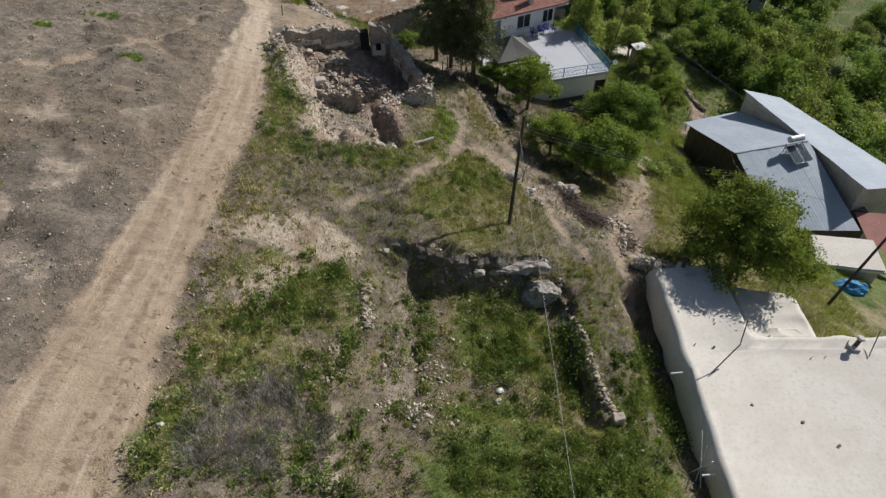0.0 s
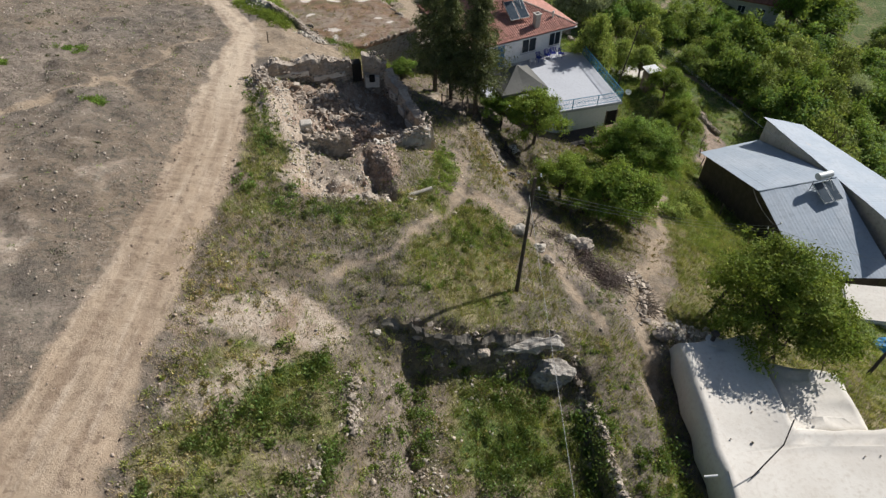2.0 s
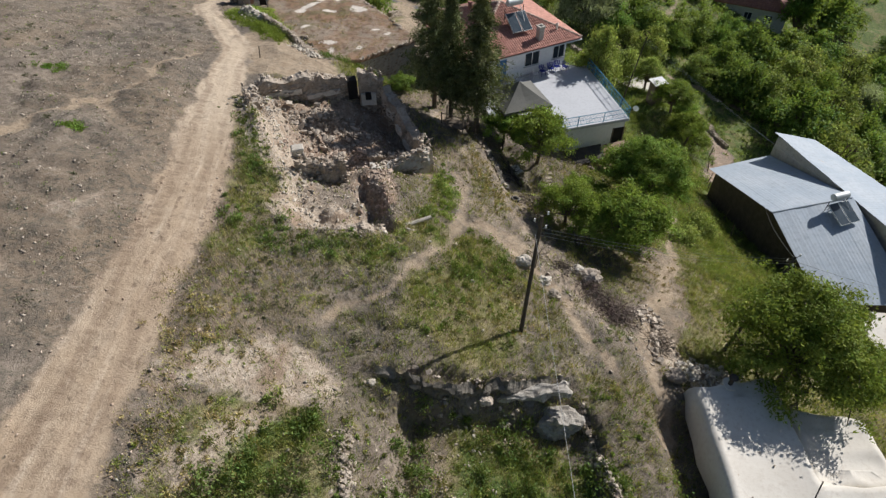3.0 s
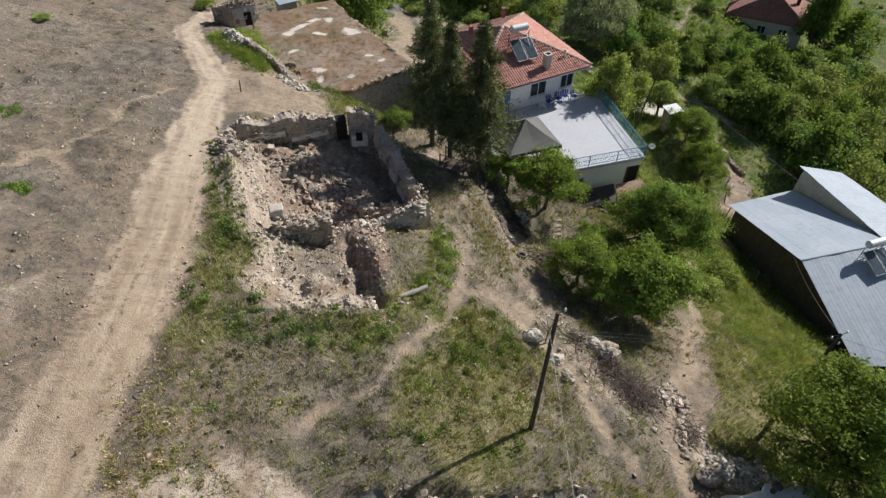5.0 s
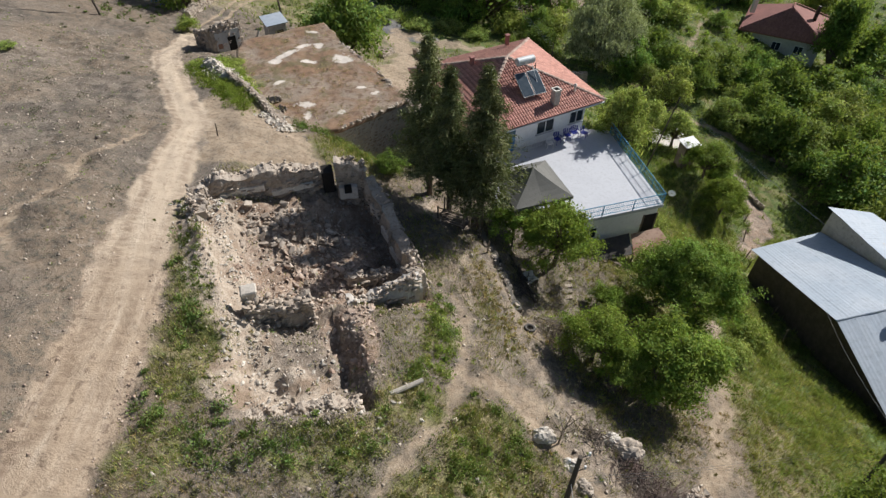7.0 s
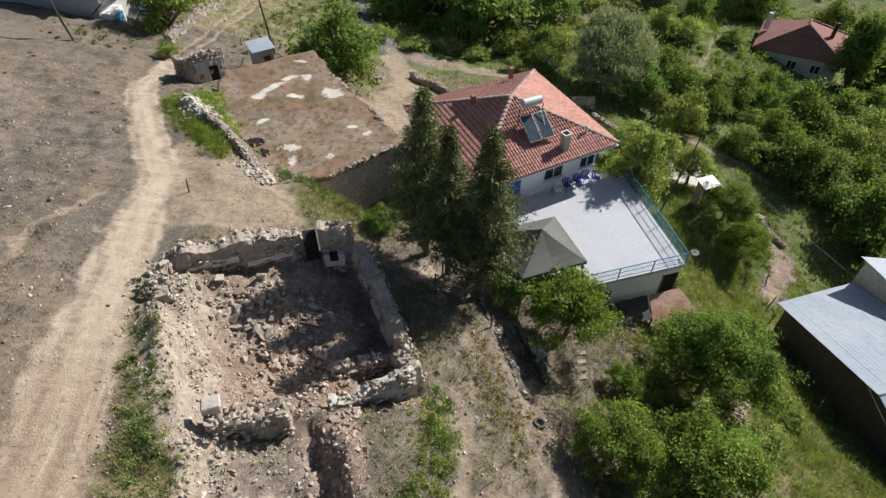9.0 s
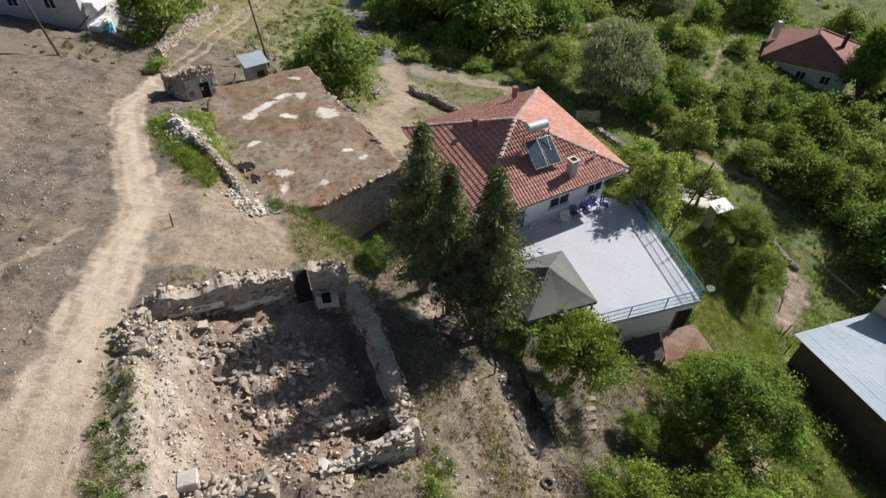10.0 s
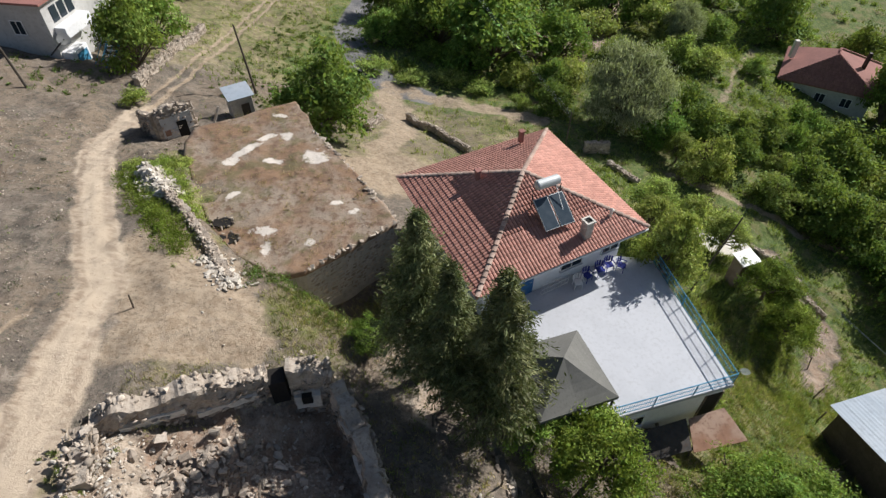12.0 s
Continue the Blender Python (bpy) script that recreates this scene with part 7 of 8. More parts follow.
def conifer(label, tall, wide, count, seed):
    rng = np.random.RandomState(seed)
    t = thing("conifer", label, "tree", group="conifers")
    part("trunk", rod((0, 0, -.5), (0, 0, tall * .97), .02 * tall, .004 * tall, 8), "bark", t)
    bm, spots, ways, lens = bmesh.new(), [], [], []
    z = tall * .25
    while z < tall * .985:
        f = z / tall
        reach = wide * (1 - f) ** .95 * (.6 + .4 * min(1, (f - .2) / .2))
        for k in range(7):
            a, ln = rng.rand() * 6.28, reach * (.45 + .75 * rng.rand())
            rise = .25 * ln * (f - .35)
            tip = Vector((ln * math.cos(a), ln * math.sin(a), z + rise - .10 * ln))
            if k < 4:
                rod((0, 0, z), tip, .004 * tall * (1 - f) + .008, .006, 4, bm)
            n = int(6 + 30 * ln / wide)
            g = rng.rand(n) ** .6
            base = np.array([0, 0, z]) + (np.array(tip) - np.array([0, 0, z]))[None] * g[:, None]
            spread = (.10 + .16 * ln * (1 - g * .6))[:, None]
            spots.append(base + rng.normal(size=(n, 3)) * spread * np.array([1, 1, .5]))
            w = np.array([math.cos(a), math.sin(a), -.35]) + rng.normal(size=(n, 3)) * .55
            ways.append(w)
        z += tall * .022
    tagged(part("branching", bm, "bark", t), kind="stuff")
    c, u = np.concatenate(spots), np.concatenate(ways)
    rep = max(1, count // len(c))
    c = np.repeat(c, rep, 0) + rng.normal(size=(len(c) * rep, 3)) * .10
    u = np.repeat(u, rep, 0) + rng.normal(size=(len(u) * rep, 3)) * .35
    u /= np.linalg.norm(u, axis=1)[:, None]
    v = np.cross(u, rng.normal(size=u.shape))
    v /= np.linalg.norm(v, axis=1)[:, None]
    s = (.075 + .065 * rng.rand(len(c)))[:, None]
    co = np.stack([c - u * s, c + v * s * .26, c + u * s * 1.3, c - v * s * .26], 1).reshape(-1, 3)
    me = quick_mesh("needles", co, np.arange(len(c) * 4).reshape(-1, 4))
    me.materials.append(M["needle"])
    part("needles", me, "needle", t)
    return t


def stand(tree, x, y, size=1.0, turn=0.0, squash=1.0, sink=0.1):
    return pose(x, y, ground_at(x, y) - sink, 0, 0, turn) @ Matrix.Diagonal((size, size, size * squash, 1))


def grove(tree, spots, sink=0.1):
    """The tree at the first spot, copies at the others; x, y, size, turn, squash."""
    rng = random.Random(len(spots))
    if len(spots) > 20:
        spots = [(s[0] + rng.uniform(-.8, .8), s[1] + rng.uniform(-.8, .8), s[2] * rng.uniform(.72, 1.28), s[3] + rng.uniform(0, 360), rng.uniform(.8, 1.25)) if len(s) < 5 else s for s in spots]
    spots = [(*s, 1.0)[:5] + (sink * s[2],) for s in spots]
    for s in spots[1:]:
        copy_thing(tree, stand(tree, *s))
    tree.matrix_world = stand(tree, *spots[0])


grove(conifer("tall dark conifer with drooping sprays", 11.5, 3.9, 30000, 1), [(-0.6, 51.0, .98, 0)])
grove(conifer("tall dark slender conifer", 11.2, 3.1, 24000, 2), [(0.7, 49.3, .95, 40)])
grove(conifer("tall dark conifer beside the pavilion", 11.5, 3.7, 30000, 3), [(2.7, 48.3, 1.02, 80)])

walnut = broadleaf("walnut_tree", "broad leafy walnut tree on the slope", "leaf", 7.6, 4.4, 60, 44000, .088, 11)
grove(walnut, [(15.4, 44.3, .90, 0, .95), (19.4, 27.2, 1.05, 130, 1.0)])
fruit = broadleaf("fruit_tree", "leafy green fruit tree in the garden", "leaf", 5.2, 2.9, 36, 16000, .088, 12)
grove(fruit, [(12.6, 37.7, 1.02, 0, 1.0), (8.6, 38.9, .74, 70, 1.1), (10.2, 38.0, .6, 150, .9), (7.5, 46.7, .92, 200, 1.15), (5.0, 48.5, .68, 100, 1.0), (10.4, 43.4, .42, 30), (24.0, 62.6, .8, 60), (25.6, 60.6, .78, 160), (27.0, 62.4, .7, 220), (26.2, 64.6, .7, 20), (-3.2, 52.6, .42, 20, .7), (14.4, 39.6, .7, 10)])
light = broadleaf("light_green_tree", "sparse light green tree behind the house", "leaf_light", 6.5, 2.7, 28, 8000, .12, 13)
grove(light, [(14.9, 60.5, .8, 20, 1.8), (18.7, 72.9, .8, 0, 1.0), (20.9, 70.4, .9, 100), (22.6, 67.8, .7, 50), (17.2, 69.0, .7, 20), (24.8, 84.5, .6, 200)])
# Darker leaf colour stands for the deep shade among the orchard trees
wood_tree = broadleaf("orchard_tree", "dense orchard tree, leaves darkened for shade", "leaf_dark", 7.0, 3.8, 34, 6500, .19, 14, bare=.18)
grove(wood_tree, [(37.5, 81.8, .72, 30), (43.2, 84.0, .8, 110), (46.5, 76.6, .85, 210), (40.2, 85.0, .65, 300), (33.5, 88.5, .62, 170), (50.5, 79.5, .9, 80), (41.0, 73.6, .6, 20), (27.3, 89.5, 0.8, 10), (38.5, 79.5, 0.8, 90), (45, 80, 0.85, 50), (42.5, 68.5, 0.95, 20), (39.5, 88.5, 0.6, 70), (36.2, 77.4, 0.72, 200), (-9.8, 80.8, 1.15, 0, 1.2), (52, 66.5, 0.97, 120), (60.5, 75.5, 0.97, 30), (64, 88, 0.97, 140), (57, 92, 0.88, 300), (50, 58, 0.92, 190), (66, 70, 0.97, 20), (66, 104, 0.88, 50), (52.5, 71.5, 0.97, 35), (62.5, 81, 0.97, 45), (70.5, 87, 0.97, 85), (74, 99, 0.97, 105), (54, 60.5, 0.88, 15), (61, 58.5, 0.88, 125), (51.5, 54, 0.88, 185), (56, 50, 0.88, 10), (27.4, 92, .9, 10), (23.5, 87.1, .8, 40), (29.4, 88.1, .9, 90), (36.8, 90.4, .9, 130), (46.7, 92.9, .8, 220), (49.0, 88.5, .9, 70), (10.3, 116.8, 1.2, 60), (3.3, 104.4, .7, 20), (-4.9, 120.8, 1.2, 100)], 1.3)
bright_tree = broadleaf("bright_orchard_tree", "broad yellow-green orchard tree", "leaf_light", 6.6, 3.9, 34, 7500, .17, 24, bare=.18)
grove(bright_tree, [(43.8, 79.6, .7, 140), (36.2, 85.2, .55, 220), (48.6, 71.5, .8, 20), (30.5, 91.5, 0.8, 40), (26.9, 81.9, 0.75, 120, 1.2), (34.6, 80.3, 0.6, 0), (48, 83, 0.85, 60), (46, 66.8, 0.9, 130), (24.5, 92, 0.6, 300), (41.5, 77.8, 0.75, 250), (46.5, 71.5, 0.97, 10), (56, 82, 1.01, 220), (51, 76, 0.92, 80), (70, 95, 0.97, 170), (44, 62, 0.88, 100), (58, 63, 0.97, 260), (48, 50, 0.84, 50), (47.5, 80.5, 0.97, 15), (56.5, 69, 0.97, 95), (67, 77, 0.97, 65), (61, 92.5, 0.88, 5), (47, 66.5, 0.88, 305), (45.5, 57, 0.79, 75), (70.5, 63.5, 0.97, 155), (29.5, 103.5, 0.7, 205), (72, 80, 0.97, 10)], 1.3)
# Shade on these trees is put into their darker leaf colour
dark_tree = broadleaf("dark_orchard_tree", "dense green tree, leaves darkened as in shade", "leaf_dark", 7.5, 3.9, 32, 6500, .2, 15, bare=.14)
grove(dark_tree, [(18, 126, 1.2, 20), (25, 124, 1.0, 80), (31, 121, .9, 140), (36, 128, 1.1, 200), (45, 133, 1.0, 10), (6.0, 107.5, 1.5, 0), (6.5, 118, 1.6, 40), (0.0, 113, 1.3, 80), (-29.4, 88.2, .85, 100, 1.4), (-4.5, 112, .9, 30), (19, 121, 1.1, 60), (3, 125, 1.2, 90), (43.5, 92.5, .6, 70), (42.5, 87.0, .9, 10), (53.5, 86.5, .9, 220), (24.5, 93.0, .8, 10), (16.0, 108, .9, 100), (10.5, 104.5, .5, 10), (-1.5, 106.5, .7, 150), (23, 104, .6, 10), (38.5, 113, .8, 5), (52, 119, .9, 20), (60, 112, 1.0, 60), (39.6, 76.5, .8, 70), (61, 98.5, 1.1, 10), (40.5, 104, .5, 70, .8), (-31, 95, .9, 0), (-36, 118, 1.0, 30), (-8, 124, 1.1, 50), (31.4, 85.0, .7, 100), (41.8, 93.4, .8, 60), (51.8, 128.5, 1.1, 90), (48.7, 118.7, 1.0, 30), (14.2, 97.6, .7, 0), (12.6, 92.6, .5, 60), (-6.9, 112.8, .7, 20)], 1.3)
willow = broadleaf("grey_willow", "round grey-green willow tree with fine leaves", "leaf_grey", 7.2, 3.9, 50, 30000, .14, 16, droop=.5, slim=.3, bare=.12)
grove(willow, [(20.6, 91.2, 1.42, 0, .95), (57.5, 78.5, .8, 60), (33.5, 113, .8, 10)])
poplar = broadleaf("poplar", "tall narrow dark poplar beside the cottage", "leaf_dark", 7.5, 1.9, 30, 8000, .16, 17, bare=.1)
grove(poplar, [(54.6, 97.6, 1.15, 0, 1.6), (57.5, 101.0, 1.1, 60, 1.5)])
bush_tree = broadleaf("garden_bush", "low leafy garden bush", "leaf_light", 2.4, 1.7, 9, 3500, .12, 18, bare=.12)
grove(bush_tree, [(18.5, 41.5, .8, 0), (-26.5, 80.5, .6, 40), (16.6, 54.0, .55, 0), (22, 44.5, .6, 10), (9.5, 92.5, .8, 70), (24, 108, 1.2, 10), (28, 112, 1.5, 30), (32, 116, 1.6, 70), (22, 117, 1.6, 0), (39, 120, 1.5, 40), (14, 99, 1.4, 10), (10, 100, 1.3, 60), (34, 104, 1.1, 90), (30, 107, 1.0, 50), (46, 117, 1.3, 60), (17, 101, .9, 60), (-35.5, 66, .4, 0, .6), (-17.6, 67.6, .42, 50, .6), (-18.9, 66.0, .35, 90, .6), (-20.9, 67.4, .4, 30, .6), (1.2, 99.5, 1.2, 0, .6), (5, 97.5, 1.0, 50, .7), (-3, 98.5, 1.1, 50, .6), (-8, 100, 1.1, 20, .8)])

# ---- ground cover ----
rs = np.random.RandomState(42)


def sown(count, x0, x1, y0, y1, chance):
    """Random spots kept by a chance of the masks there."""
    x, y = rs.uniform(x0, x1, count), rs.uniform(y0, y1, count)
    keep = rs.rand(count) < chance(masks(x, y), x, y)
    x, y = x[keep], y[keep]
    free = np.ones(len(x), bool)
    for ring in (TERRACE, HOUSE, [(-2.4, 61.9), (-9.5, 73.3), (-11.7, 76), (-17.2, 70.6), (-12.6, 59.8), (-8.5, 57.4)], [(12.6, -4), (26.5, -4), (26.5, 20), (17.2, 25.7), (12.8, 25.1)], [(26, 54.5), (29, 37.5), (43, 42), (37.4, 58)]):
        closed = ring if sum(a[0] * b[1] - b[0] * a[1] for a, b in zip(ring, ring[1:] + ring[:1])) > 0 else ring[::-1]
        free &= inside(x, y, closed, 0.1) < .5
    return x[free], y[free]


def blades(name, x, y, per, tall, wide, material, label, lean=.5, level=None):
    n = len(x) * per
    X, Y = np.repeat(x, per) + rs.normal(size=n) * .10, np.repeat(y, per) + rs.normal(size=n) * .10
    Z = height(X, Y) - .02 if level is None else np.full(n, level)
    h_ = tall * (.5 + rs.rand(n)) * np.repeat(.6 + .8 * rs.rand(len(x)), per)
    a, b = rs.rand(n) * 6.28, rs.rand(n) * 6.28
    base = np.stack([X, Y, Z], -1)
    side = np.stack([np.cos(a), np.sin(a), np.zeros(n)], -1) * wide
    tip = base + np.stack([np.cos(b) * h_ * lean * rs.rand(n), np.sin(b) * h_ * lean * rs.rand(n), h_], -1)
    co = np.stack([base - side, base + side, tip], 1).reshape(-1, 3)
    me = quick_mesh(name, co, np.arange(n * 3).reshape(-1, 3))
    me.materials.append(M[material])
    return tagged(new(name, me), label, "grass", kind="stuff")


def tufts(name, x, y, radius, per, size, material, label, tall=.7, slim=.3):
    """Low clumps of narrow leaves that spread outwards and up."""
    n = len(x) * per
    r = np.repeat(radius * (.4 + 1.3 * rs.rand(len(x)) ** 1.6), per)
    way = rs.normal(size=(n, 3))
    way /= np.linalg.norm(way, axis=1)[:, None]
    way[:, 2] = np.abs(way[:, 2])
    c = np.stack([np.repeat(x, per), np.repeat(y, per), np.repeat(height(x, y) - .03, per)], -1) + way * (r * (.2 + .85 * rs.rand(n)))[:, None] * np.array([1, 1, tall])
    u = way * .55 + np.array([0, 0, .6]) + rs.normal(size=(n, 3)) * .5
    u /= np.linalg.norm(u, axis=1)[:, None]
    v = np.cross(u, rs.normal(size=(n, 3)))
    v /= np.linalg.norm(v, axis=1)[:, None]
    s = (size * (.6 + .9 * rs.rand(n)))[:, None]
    co = np.stack([c - u * s, c + v * s * slim, c + u * s * 1.3, c - v * s * slim], 1).reshape(-1, 3)
    me = quick_mesh(name, co, np.arange(n * 4).reshape(-1, 4))
    me.materials.append(M[material])
    return tagged(new(name, me), label, "undergrowth", kind="stuff")


def open_ground(m):
    return (1 - np.clip(m["road"] * 1.6, 0, 1)) * (1 - np.clip(m["path"] * 1.5, 0, 1)) * (1 - .85 * np.clip(m["pale"], 0, 1)) * (1 - .8 * np.clip(m["stony"] * (m["stony"] > .8), 0, 1))


clump = lambda x, y: np.clip(.5 + 2.2 * value_noise(x + 9, y, .55) + 1.2 * value_noise(x, y + 4, 1.6), 0, 1)
x, y = sown(150000, -13, 30, 6, 62, lambda m, x, y: np.clip(m["green"], 0, 1) * open_ground(m) * (.25 + .75 * clump(x, y)))
blades("meadow_grass", x, y, 4, .26, .016, "blade", "patchy green meadow grass on the slopes")
x, y = sown(90000, -13, 26, 6, 62, lambda m, x, y: (.25 + .5 * np.clip(m["green"], 0, 1)) * open_ground(m) * (1 - .6 * clump(x, y)))
blades("dry_grass", x, y, 4, .26, .013, "straw", "dry straw-coloured grass tufts")
x, y = sown(26000, -13, 30, 6, 60, lambda m, x, y: np.clip(m["green"] * 1.2 - .25, 0, 1) * open_ground(m) * clump(x + 40, y))
tufts("weeds", x, y, .19, 18, .05, "weed", "low leafy weeds and nettles")
x, y = sown(2600, 0, 10, 6, 23, lambda m, x, y: np.clip(m["green"] * 1.2 - .3, 0, 1) * open_ground(m) * clump(x + 10, y))
tufts("tall_weeds", x, y, .32, 40, .05, "weed", "tall dense nettles in the sunken yard", .9)
x, y = sown(26000, -45, -8, 6, 75, lambda m, x, y: open_ground(m) * .6 * clump(x + 3, y + 8))
tufts("scrub", x, y, .12, 10, .04, "sage", "small grey-green scrub on the dry hillside", .6)
x, y = sown(2600, -45, -15.5, 8, 75, lambda m, x, y: open_ground(m) * .6 * clump(x + 33, y))
tufts("low_scrub", x, y, .2, 26, .04, "weed", "low dark scrub on the dry hillside", .55)
x, y = sown(130, -45, -16, 8, 75, lambda m, x, y: open_ground(m) * .8)
tufts("scrub_bushes", x, y, .42, 70, .06, "sage", "rounded grey-green scrub bushes on the dry hillside", .55)
x, y = sown(5000, -12, 14, 12, 50, lambda m, x, y: open_ground(m) * .35 * clump(x + 70, y))
tufts("grey_herbs", x, y, .15, 14, .045, "sage", "grey-green herbs between the grass", .7)
x, y = sown(26000, 10, 60, 55, 130, lambda m, x, y: np.clip(m["green"], 0, 1) * open_ground(m) * clump(x, y))
blades("field_grass", x, y, 4, .34, .035, "lush", "rough green field grass below the village")
x, y = sown(26000, -30, 45, 74, 135, lambda m, x, y: np.clip(m["green"], 0, 1) * open_ground(m) * (1 - np.clip(m["gravel"] * 2, 0, 1)) * clump(x, y))
blades("far_grass", x, y, 4, .34, .035, "lush", "rough green grass beyond the yard")
x, y = sown(5200, 8, 60, 40, 130, lambda m, x, y: np.clip(m["green"], 0, 1) * open_ground(m) * clump(x + 20, y) * .8)
tufts("undergrowth", x, y, .45, 26, .11, "weed", "green undergrowth beneath the trees", .8)
x, y = sown(3000, -13, 14, 14, 45, lambda m, x, y: open_ground(m) * .5 * clump(x + 13, y + 7))
tufts("bright_tufts", x, y, .16, 16, .05, "leaf_light", "fresh yellow-green tufts among the grass", .9)
mix_ = lambda x, y, k: np.clip(.5 + 3.0 * value_noise(x + 31 * k, y + 17 * k, .38) + 1.6 * value_noise(x + 7 * k, y, 1.3), 0, 1) ** 2
for k, (name, material, label, count, size_) in enumerate((("green_herbs", "weed", "dark green herb clumps in the rough grass", 4200, .24), ("fresh_herbs", "leaf_light", "fresh yellow-green herb clumps in the rough grass", 2600, .22), ("lilac_herbs", "dead", "pale grey flowering herbs in the rough grass", 2000, .17), ("straw_clumps", "straw", "dry straw clumps in the rough grass", 4200, .18), ("golden_clumps", "gold", "ripe golden grass clumps", 1500, .2))):
    x, y = sown(count, -11.5, 14, 22, 52, lambda m, x, y: open_ground(m) * (1 - np.clip(m["debris"] * 2, 0, 1)) * mix_(x, y, k + 1) * (.35 + .65 * np.clip(m["green"], 0, 1)))
    tufts(name, x, y, size_, 24, .05, material, label, 1.0)
x, y = sown(520, -9.5, -2, 26, 33.5, lambda m, x, y: open_ground(m) * (.2 + .8 * mix_(x, y, 9)))
tufts("flowering_herbs", x, y, .2, 24, .045, "dead", "pale lilac-grey flowering herbs below the ruin", .9)
for name, line, n, wide_, material, size_, label in (("verge_weeds", [(-14.2, 45.5), (-12.4, 41), (-11.0, 37.5), (-10.0, 33)], 100, .55, "weed", .16, "dense dark weeds on the verge beside the ruin"), ("path_weeds", [(0.0, 40.4), (0.3, 38.2), (-0.4, 35.0)], 150, .45, "leaf_light", .26, "bright green weeds below the ruin"),
                                                     ("wall_weeds", [(-20.6, 66.5), (-17.2, 61.4), (-13.8, 57.4)], 520, .5, "leaf", .46, "tall dark weeds along the roadside wall"), ("yard_weeds", [(-18.6, 68.0), (-17.2, 65.4), (-15.6, 62.8), (-14.2, 60.6)], 330, .4, "leaf_light", .38, "bright weeds between wall and roof"),
                                                     ("gully_weeds", [(-10.2, 56.6), (-8.4, 56.4), (-6.2, 54.5), (-3.9, 53.2), (-2.6, 53.0)], 260, .4, "weed", .36, "tall green weeds along the gully"), ("lane_weeds", [(2.4, 44.6), (3.2, 41.0), (4.4, 38.2)], 120, .6, "gold", .2, "golden grass along the bank"),
                                                     ("terrace_weeds", [(16.6, 50.6), (17.4, 54.0), (16.2, 58.5)], 160, .7, "leaf_light", .35, "light green weeds below the terrace")):
    q = rs.rand(n) * (len(line) - 1)
    j = np.minimum(q.astype(int), len(line) - 2)
    p = np.array(line)
    at = p[j] + (p[j + 1] - p[j]) * (q - j)[:, None] + rs.normal(size=(n, 2)) * wide_
    tufts(name, at[:, 0], at[:, 1], size_, 34, .06, material, label, 1.0)
for name, gx, gy, r, n, material, label in (("sage_bush", 9.9, 29.2, .55, 16, "leaf_grey", "grey-green herb bush beside the brushwood"), ("sage_bush", 8.8, 27.6, .4, 9, "leaf_grey", "small grey-green herb bush on the bank"), ("ochre_grass", 3.6, 29.5, 1.6, 70, "gold", "ochre grass below the pole"), ("ochre_grass", -8.8, 18.6, 1.2, 60, "gold", "ochre grass beside the road"),
                                            ("ochre_grass", -10.6, 24.5, 1.0, 50, "gold", "ochre grass beside the road"), ("ochre_grass", 7.4, 40.0, 1.4, 60, "gold", "ochre grass on the bank"), ("ochre_grass", 14.5, 35.5, 1.4, 60, "gold", "ochre grass beside the path"), ("sage_bush", 19.0, 38.0, .5, 10, "leaf_grey", "pale grey-green bush on the slope"), ("sage_bush", 20.5, 41.8, .4, 8, "leaf_grey", "pale grey-green bush on the slope")):
    x, y = gx + rs.normal(size=n) * r, gy + rs.normal(size=n) * r
    tufts(name, x, y, .26, 40, .055, material, label, .9)
x, y = sown(2200, 1.5, 16, 24, 48, lambda m, x, y: (1 - np.clip(m["path"] * 1.5, 0, 1)) * (1 - np.clip(m["road"], 0, 1)) * .6 * clump(x + 50, y))
blades("bank_grass", x, y, 16, .34, .012, "straw", "dry grass tufts on the brown banks", 1.0)
for name, off, n, material, label in (("roadside_grass", 0.0, 420, "blade", "yellow-green grass along the road"), ("roadside_straw", -.3, 420, "gold", "dry ochre grass along the road")):
    y = 5 + 29 * rs.rand(n)
    x = -10.7 + off + rs.normal(size=n) * .55 + 1.6 * value_noise(y, y * 0 + off, .3)
    blades(name, x, y, 9, .15, .014, material, label, 1.4)
x, y = sown(1500, -14.5, -9, 32, 47, lambda m, x, y: np.clip(m["green"] * 1.3 - .3, 0, 1) * open_ground(m) * .6)
tufts("verge_herbs", x, y, .17, 22, .045, "sage", "grey-green herbs on the verge beside the ruin", .9)
x, y = sown(2600, 12, 30, 26, 62, lambda m, x, y: open_ground(m) * (1 - np.clip(m["debris"] * 2, 0, 1)) * mix_(x, y, 12))
tufts("slope_straw", x, y, .2, 22, .05, "gold", "golden grass clumps on the green slope", 1.0)
x, y = sown(1800, 12, 30, 26, 62, lambda m, x, y: open_ground(m) * (1 - np.clip(m["debris"] * 2, 0, 1)) * mix_(x, y, 15))
tufts("slope_herbs", x, y, .24, 24, .055, "sage", "grey-green herbs on the green slope", .9)
x, y = sown(26000, 12, 34, 30, 72, lambda m, x, y: np.clip(m["lush"], 0, 1) * open_ground(m) * (.3 + .7 * clump(x, y)))
blades("lush_grass", x, y, 4, .36, .02, "lush", "lush bright green grass on the slope below the terrace")
x, y = sown(2600, 8, 60, 60, 130, lambda m, x, y: np.clip(m["lush"], 0, 1) * open_ground(m) * clump(x + 60, y))
tufts("field_clumps", x, y, .5, 22, .12, "lush", "bright green clumps in the far field", .7)
x, y = sown(2600, -9.6, -4.6, 9.5, 14.6, lambda m, x, y: .75 * clump(x, y + 30))
blades("dead_scrub", x, y, 14, .34, .010, "dead", "dead grey scrub on the bank", 1.3)
